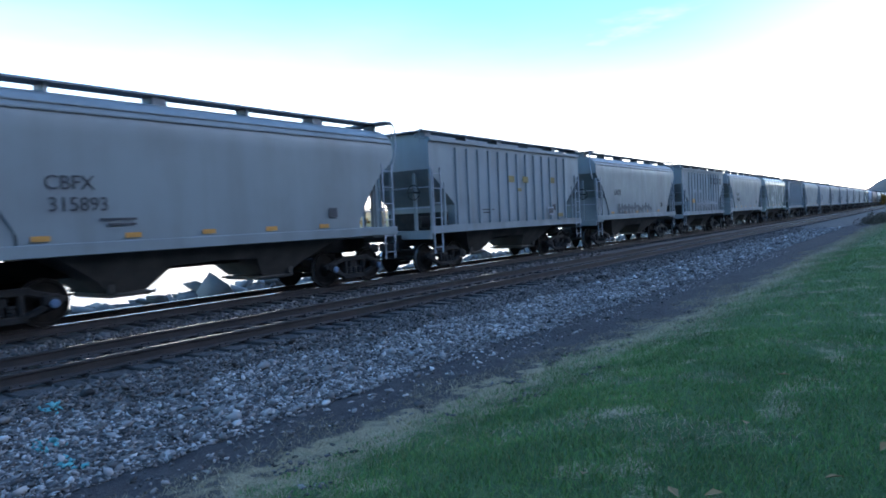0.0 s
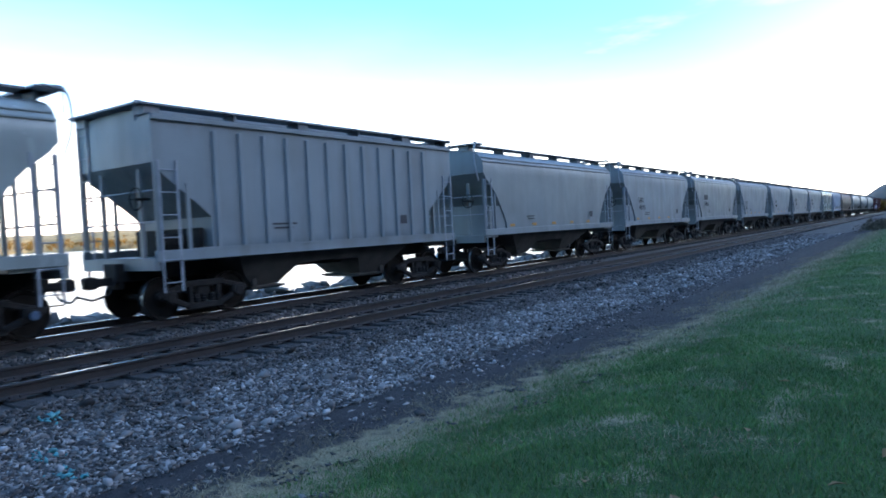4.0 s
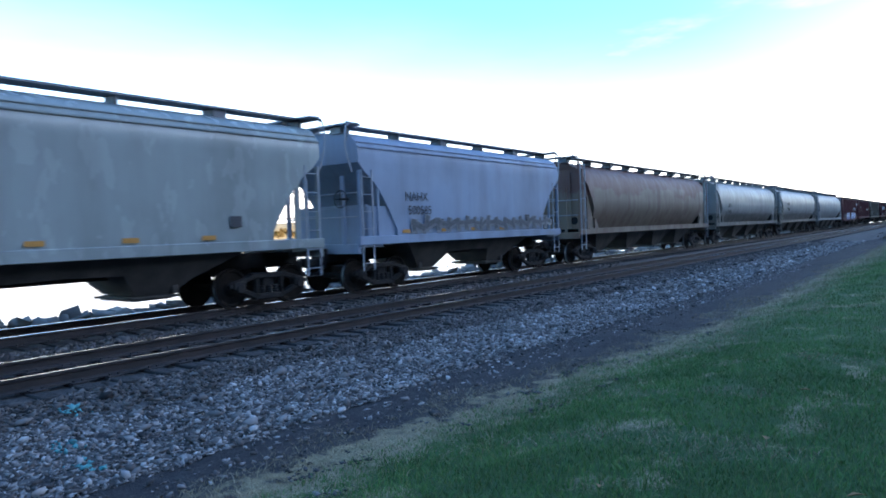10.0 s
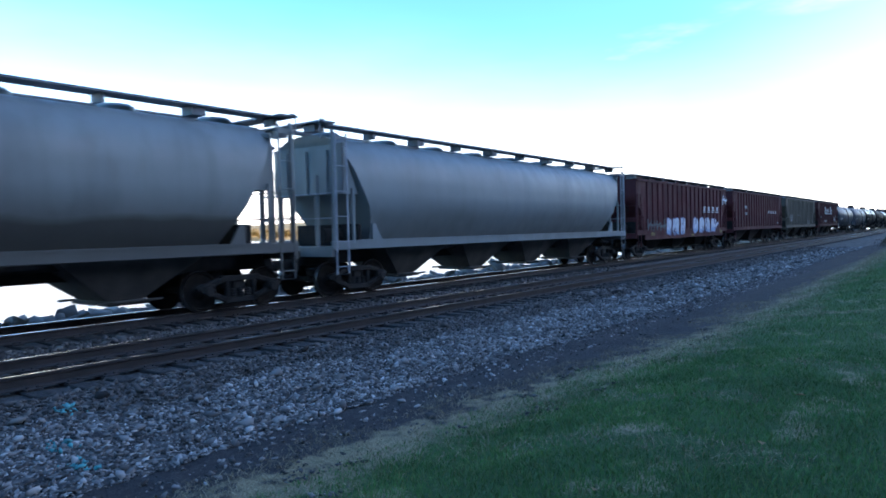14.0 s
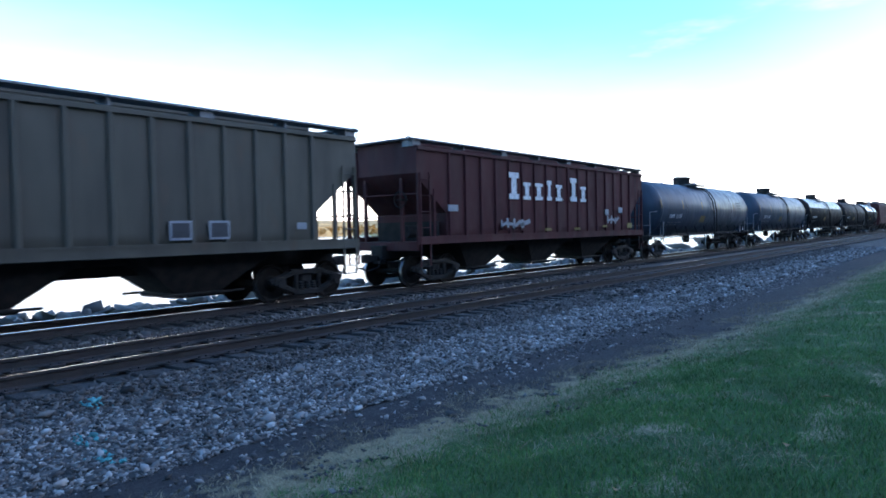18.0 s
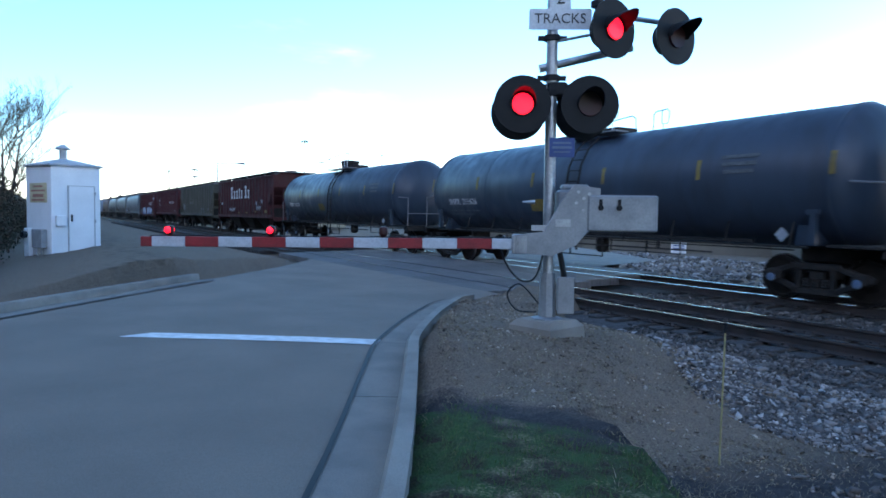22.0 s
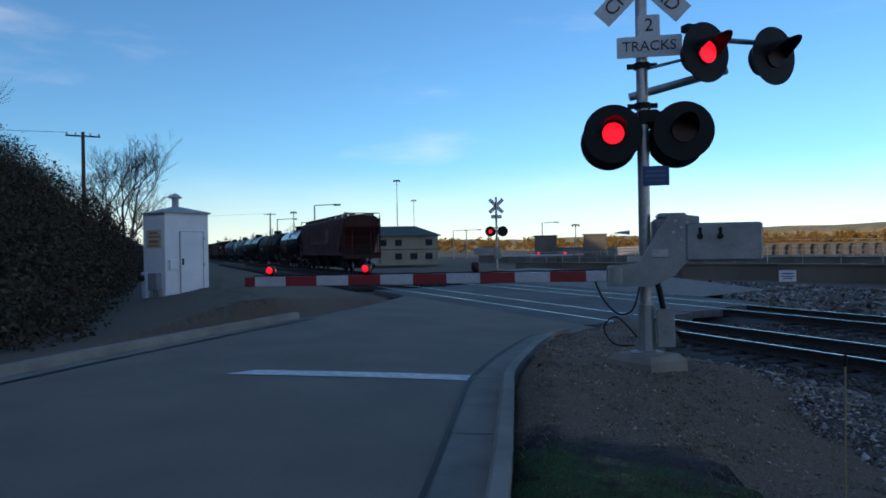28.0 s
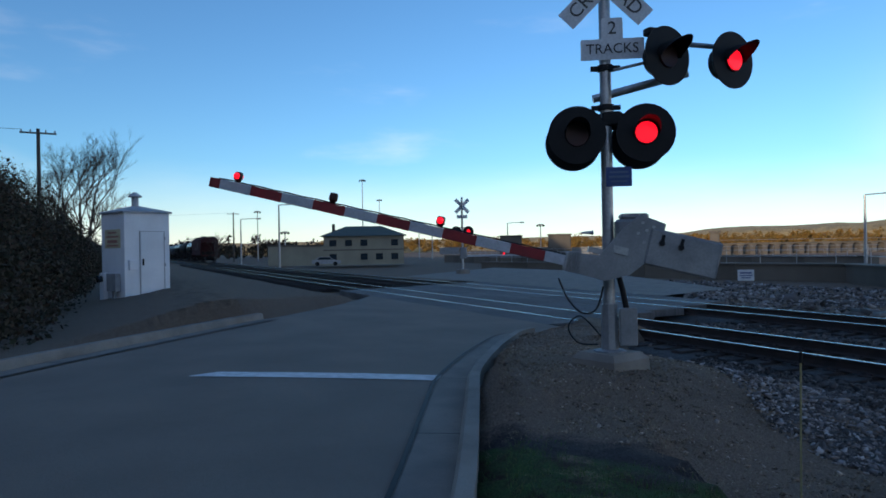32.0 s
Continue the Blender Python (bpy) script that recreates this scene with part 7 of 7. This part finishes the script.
def branch_mesh(rng, p, d, length, r, depth, q, bend=0.35, tips=None):
    n = 3
    for i in range(n):
        e = p + d * (length / n)
        q.tube(tuple(p), tuple(e), r * (1 - 0.25 * i / n), 5 if r > 0.02 else 3, r * (1 - 0.25 * (i + 1) / n), cap=False)
        p = e
        d = (d + Vector((rng.uniform(-1, 1), rng.uniform(-1, 1), rng.uniform(-0.5, 0.8))) * bend * 0.4).normalized()
        if depth > 0 and i > 0:
            for _ in range(2 if depth > 1 else 3):
                a = (d + Vector((rng.uniform(-1, 1), rng.uniform(-1, 1), rng.uniform(-0.2, 0.7))) * 0.85).normalized()
                branch_mesh(rng, p, a, length * rng.uniform(0.5, 0.75), r * 0.55, depth - 1, q, bend, tips)
    if tips is not None and depth <= 1:
        tips.append(p)


def bare_tree(p, h, seed, label, stems=1, depth=4):
    rng = random.Random(seed)
    s = thing("tree", label, "tree", p)
    tr, cr = Mesh(), Mesh()
    for k in range(stems):
        lean = Vector((rng.uniform(-0.35, 0.35) * (stems > 1), rng.uniform(-0.35, 0.35) * (stems > 1), 1)).normalized()
        foot = Vector((0.25 * (k - stems / 2), 0.2 * rng.uniform(-1, 1), 0))
        tr.tube((foot.x, foot.y, -0.6), tuple(foot + lean * h * 0.45), h * 0.014, 8, h * 0.007)
        for j in range(6):
            top = foot + lean * h * (0.1 + 0.35 * j / 5)
            d = (lean + Vector((rng.uniform(-1, 1), rng.uniform(-1, 1), rng.uniform(-0.1, 0.4))) * 0.7).normalized()
            branch_mesh(rng, top, d, h * rng.uniform(0.18, 0.3), h * 0.005, depth, cr)
    part("trunk", tr, M_BARK, s, smooth=True)
    tagged(part("crown", cr, M_BARK, s), "bare twiggy branches")
    return s


bare_tree(polar(182.6, 44, 1.2), 7.6, 5, "leafless twiggy tree behind the signal shed", 3, 4)
bare_tree(polar(173.2, 120, -0.4), 6.5, 8, "small leafless tree beyond the tracks", 2, 2)


def leaf_cloud(centres, radii, per, size, seed):
    """Small crossed leaf faces round each centre; arrays for one mesh."""
    r = np.random.RandomState(seed)
    n = len(centres) * per
    c = np.repeat(np.asarray(centres, float), per, 0)
    rad = np.repeat(np.asarray(radii, float), per, 0)
    d = r.normal(size=(n, 3))
    d /= np.linalg.norm(d, axis=1)[:, None]
    c = c + d * rad * (r.uniform(0.25, 1, (n, 1)) ** 0.5)
    u = r.normal(size=(n, 3))
    u /= np.linalg.norm(u, axis=1)[:, None]
    w = np.cross(u, r.normal(size=(n, 3)))
    w /= np.linalg.norm(w, axis=1)[:, None]
    s = size * r.uniform(0.5, 1.4, (n, 1))
    v = np.stack([c - u * s, c + w * s * 0.6, c + u * s, c - w * s * 0.6], 1).reshape(-1, 3)
    f = np.arange(n * 4).reshape(-1, 4)
    return v, f


rng = np.random.RandomState(21)
cen, rad = [], []
for _ in range(5200):
    x, y = rng.uniform(-70, -9.5), -1.6 - abs(rng.normal(0, 9))
    if y < -40 or (x > -20 and side_of(L_EDGE, x, y) < 1.6) or (-24.5 < x < -20.5 and y > -1.2):
        continue
    hgt = (rng.uniform(0.2, 1.0) + (1.4 if rng.rand() < 0.2 else 0)) * (0.45 + 0.55 * ease(-12, -22, x))
    cen.append((x, y, bank_z(x, y) + hgt * 0.6))
    rad.append((0.8, 0.8, 0.4 + hgt * 0.7))
v, f = leaf_cloud(cen, rad, 95, 0.055, 22)
big_mesh("hillside_brush", v, f, M_BRUSH, "dense dark brush covering the steep bank", "bushes")
# thin saplings along the bank's crest
sap = Mesh()
rg = random.Random(4)
for k in range(16):
    x, y = rg.uniform(-60, -24), rg.uniform(-16, -2.6)
    branch_mesh(rg, Vector((x, y, bank_z(x, y))), Vector((rg.uniform(-0.2, 0.2), rg.uniform(-0.2, 0.2), 1)).normalized(), rg.uniform(1.6, 3.0), 0.03, 2, sap)
tagged(part("saplings", sap, M_BARK), "thin bare saplings on the bank", "bushes", kind="stuff")
c = polar(167.3, 116, 0.6)
bs = thing("red_bush", "round russet-leaved bush near the lock house", "bush", tuple(c))
v, f = leaf_cloud([(rng.uniform(-2, 2), rng.uniform(-1, 1), rng.uniform(-0.5, 1.2)) for _ in range(30)], [(1.0, 1.0, 0.8)] * 30, 50, 0.2, 30)
lb = big_mesh("foliage", v, f, M_RUSSET, kind="")
lb.parent = bs


def woods(name, az0, az1, d0, d1, h, count, seed, material, label, zf):
    """Far woods: crowns of small leaf faces in rows."""
    r = np.random.RandomState(seed)
    cen, rad = [], []
    for _ in range(count):
        az, d = radians(r.uniform(az0, az1)), r.uniform(d0, d1)
        hh = h * r.uniform(0.6, 1.15)
        g = zf(d)
        for k in range(5):
            cen.append((d * math.cos(az) + r.normal(0, h * 0.2), d * math.sin(az) + r.normal(0, h * 0.2), g + hh * r.uniform(0.2, 0.9)))
            rad.append((h * 0.22, h * 0.22, h * 0.2))
    v, f = leaf_cloud(cen, rad, 22, h * 0.075, seed + 1)
    return big_mesh(name, v, f, material, label, "far woods")


def far_hill(name, rows, material, label):
    """A ridge seen beyond the river: rows of (azimuth, distance, crest height); three slopes deep."""
    q = Mesh()
    v = []
    rr = random.Random(9)
    for az, d, h in rows:
        for k, (dd, hh) in enumerate(((0.0, -3.0), (0.03, 0.35 * h), (0.1, 0.75 * h), (0.22, h), (0.45, 0.6 * h))):
            p = polar(az, d * (1 + dd))
            v.append((p.x, p.y, hh + (rr.uniform(-0.05, 0.05) * h if 0 < k < 4 else 0)))
    n = len(rows)
    q.add(v, [(i * 5 + k, i * 5 + k + 1, i * 5 + k + 6, i * 5 + k + 5) for i in range(n - 1) for k in range(4)])
    return tagged(part(name, q, material, None, smooth=True), label, "hill", kind="structure")


rr = random.Random(17)
far_hill("hill_far_shore", [(az, 640 + 40 * math.sin(az * 0.3), 12.5 + 8.5 * ease(140, 130, az) * (1 - 0.7 * ease(122, 112, az)) + rr.uniform(-1.0, 1.0)) for az in np.arange(8, 176, 1.5)], M_HILL, "low wooded autumn hills on the far river shore")
far_hill("hill_bluff_downriver", [(az, 1500, 6 + 58 * ease(5.2, 1.5, az) + rr.uniform(-2, 2)) for az in np.arange(-30, 9, 1.0)], M_BLUFF, "dark wooded bluff far down the river valley")
woods("far_shore_woods", 114, 165, 560, 640, 9.5, 420, 61, M_LEAF, "sunlit orange autumn woods on the far shore", lambda d: (d - 560) / 16 - 1.5)
woods("far_shore_woods", 40, 114, 600, 660, 7.5, 380, 63, M_LEAF, "sunlit orange autumn woods on the far shore", lambda d: (d - 600) / 20 - 1.5)
woods("lock_side_trees", 165.5, 176, 210, 330, 6.5, 60, 65, M_BRUSH, "dark trees far along the line", lambda d: -0.5)
v, f = leaf_cloud([tuple(polar(az, 260, 1.5 + z)) for az, z in [(3.2 + 0.2 * rng.randn(), 1.2 * rng.rand()) for _ in range(40)]], [(2.2, 2.2, 1.6)] * 40, 60, 0.35, 71)
big_mesh("sunlit_bush_far", v, f, M_LEAF, "sunlit golden bushes far down the line", "bushes")

v, f = leaf_cloud([(64 + 4.0 * rng.randn(), 2.9 + 0.7 * rng.randn(), -0.1 + 0.6 * rng.rand() ** 2) for _ in range(70)], [(0.9, 0.6, 0.35)] * 70, 110, 0.05, 72)
big_mesh("brush_patch", v, f, M_BRUSH, "low dead brown brush at the end of the lawn by the track", "bushes")

# riprap on the river bank


def bank_top(x, y):
    return bank_z(x, y) + (0.02 + 0.17 * ease(5, 12, x)) * (1 - ease(19.2, 20.8, y)) * (0.4 + 0.6 * math.sin(x * 1.3) * math.sin(x * 0.47)) - 0.12


stones("riprap", (-14, 60), (18.3, 23.5), 3600, 0.27, bank_top, M_RIPRAP, "large pale riprap stones along the river bank", "rocks", 81, 0.6)
stones("riprap", (60, 220), (19.4, 24.0), 1500, 0.45, bank_top, M_RIPRAP, "large pale riprap stones along the river bank", "rocks", 82, 0.6)
stones("riprap", (-40, -14), (18.0, 38), 7000, 0.085, lambda x, y: bank_z(x, y) + 0.02, M_BALLAST, "broken stones below the lock wall", "rocks", 83, 0.7)
for k, (x, y, z) in enumerate(((3.56, 7.91, -0.2), (2.9, 6.7, -0.24), (2.74, 5.94, -0.27), (-0.35, 7.8, -0.2))):
    stones("painted_stones", (x - 0.1, x + 0.14), (y - 0.22, y + 0.22), 20, 0.026, lambda a, b: bed_z(a, b) + 0.03, M_TEAL, "ballast stones sprayed bright teal as a track mark", "marked stones", 90 + k)


def blades(name, xr, yr, count, h, seed, material, label, keep, lean=0.6, zoff=0.0):
    r = np.random.RandomState(seed)
    x, y = r.uniform(*xr, count), r.uniform(*yr, count)
    ok = np.array([keep(a, b, q) for a, b, q in zip(x, y, r.rand(count))])
    x, y = x[ok], y[ok]
    n = len(x)
    z = np.array([land_z(a, b) for a, b in zip(x, y)]) + zoff
    a = r.uniform(0, 6.283, n)
    hh = h * r.uniform(0.5, 1.3, n)
    w = 0.0035 * r.uniform(0.7, 1.4, n) * (h / 0.055)
    tilt = r.normal(0, lean, (n, 2)) * hh[:, None]
    base = np.stack([x, y, z], 1)
    side = np.stack([np.cos(a) * w, np.sin(a) * w, np.zeros(n)], 1)
    mid = base + np.stack([tilt[:, 0] * 0.3, tilt[:, 1] * 0.3, hh * 0.6], 1)
    tip = base + np.stack([tilt[:, 0], tilt[:, 1], hh * 0.95], 1)
    v = np.stack([base - side, base + side, mid + side * 0.7, mid - side * 0.7, tip], 1).reshape(-1, 3)
    i = np.arange(n)[:, None] * 5
    f = np.concatenate([i + np.array([[0, 1, 2]]), i + np.array([[0, 2, 3]]), i + np.array([[3, 2, 4]])])
    return big_mesh(name, v, f, material, label, "grass")


def lawn_edge(x, y):
    """How far inside the lawn a point lies."""
    b = max(0.0, min(1.0, (12.5 - x) / 8.5))
    return 2.85 + b - y + 0.7 * noise.noise((x * 0.9, y * 0.9, 0.0)) + 0.45 * noise.noise((x * 3.2, y * 3.2, 2.0))


def on_lawn(x, y, q):
    if x < -0.4 and y > 2.45 + 0.45 * (x + 4.3) + 0.35 * noise.noise((x * 2, y * 2, 4.0)) + (0.3 if q > 0.5 else 0):
        return False
    if side_of(R_KERB, x, y) > -0.2 and x < 3:
        return False
    return lawn_edge(x, y) > -0.25 + 1.3 * q ** 1.5 and not (noise.noise((x * 1.2, y * 1.2, 7.0)) > 0.3 and q > 0.35)


def on_fringe(x, y, q):
    if x < 3 and side_of(R_KERB, x, y) > -0.2:
        return False
    e = lawn_edge(x, y)
    return -0.9 < e < 0.9 and q < 1.0 - abs(e + 0.05) * 0.9 or (x < -2.4 and y - 0.8 * x > 6.6 and q < 0.5) or (e > 0.3 and noise.noise((x * 1.2, y * 1.2, 7.0)) > 0.28 and q < 0.5)


blades("grass", (1.5, 9), (-1.2, 3.9), 100000, 0.042, 101, M_GRASS, "short green lawn grass", on_lawn)
blades("grass", (-4.4, 1.5), (0.8, 4.4), 24000, 0.035, 102, M_GRASS_WORN, "thin worn grass on soil near the kerb", on_lawn)
blades("grass", (9, 26), (-1.5, 3.6), 70000, 0.045, 103, M_GRASS, "short green lawn grass", on_lawn)
blades("grass", (26, 70), (-6, 3.6), 60000, 0.06, 104, M_GRASS, "short green lawn grass", on_lawn)
blades("dry_grass", (1, 14), (0.5, 4.9), 70000, 0.04, 105, M_STRAW, "flattened straw-coloured dry grass along the lawn's edge", on_fringe, 1.6)
blades("dry_grass", (-8, 1), (2.2, 6.2), 26000, 0.03, 106, M_STRAW, "sparse dry grass on gravelly ground", on_fringe, 1.8)
blades("dry_grass", (14, 60), (2.0, 4.2), 50000, 0.05, 107, M_STRAW, "straw-coloured dry grass along the lawn's edge", on_fringe, 1.4)
rl = random.Random(55)
for k in range(9):
    x, y = rl.uniform(2.0, 8.5), rl.uniform(-0.8, 2.6)
    part_ = Mesh().add([(-0.05, 0, 0.0), (0, -0.025, 0.012), (0.055, 0, 0.004), (0, 0.028, 0.016)], [(0, 1, 2), (0, 2, 3)])
    tagged(part("fallen_leaf", part_, M_FALLEN, None, at=pose(x, y, land_z(x, y) + 0.045, rl.uniform(-25, 25), rl.uniform(-25, 25), rl.uniform(0, 360))), "dry brown fallen leaf on the lawn", "leaf", "fallen leaves")


def motions():
    ends = (0, 1 / 30, 2 / 30, 1, 8, 16, 24, 31, 32 - 2 / 30, 32 - 1 / 30, 32)
    for car in CARS:
        m = car.matrix_basis.copy()
        walk(car, [(t, Matrix.Translation((-SPEED * t, 0, 0)) @ m) for t in ends])
    # the wheels roll without slipping; all wheelsets at the same place of their trucks share one action
    master = {}
    step = math.degrees(SPEED / 0.46) / FPS
    for k, w in TRUCKS:
        if k not in master:
            walk(w, [(i / FPS, pose(k, 0, 0.46, 0, (-step * i) % 360, 0)) for i in range(32 * FPS + 1)])
            master[k] = w.animation_data
        else:
            w.rotation_mode = "QUATERNION"
            d = w.animation_data_create()
            d.action = master[k].action
            d.action_slot = master[k].action_slot
    for lamp, phase, on, off in FLASH:
        walk(lamp, lit_rows(phase, on, off))
    gate = GATE.matrix_basis.copy()
    walk(GATE, [(t, gate @ Matrix.Rotation(radians(-a), 4, "Y")) for t, a in ((0, 0), (1, 0), (30.5, 0), (30.95, 0), (31.3, 4.8), (31.6, 8.8), (32.0, 14.0))])


motions()
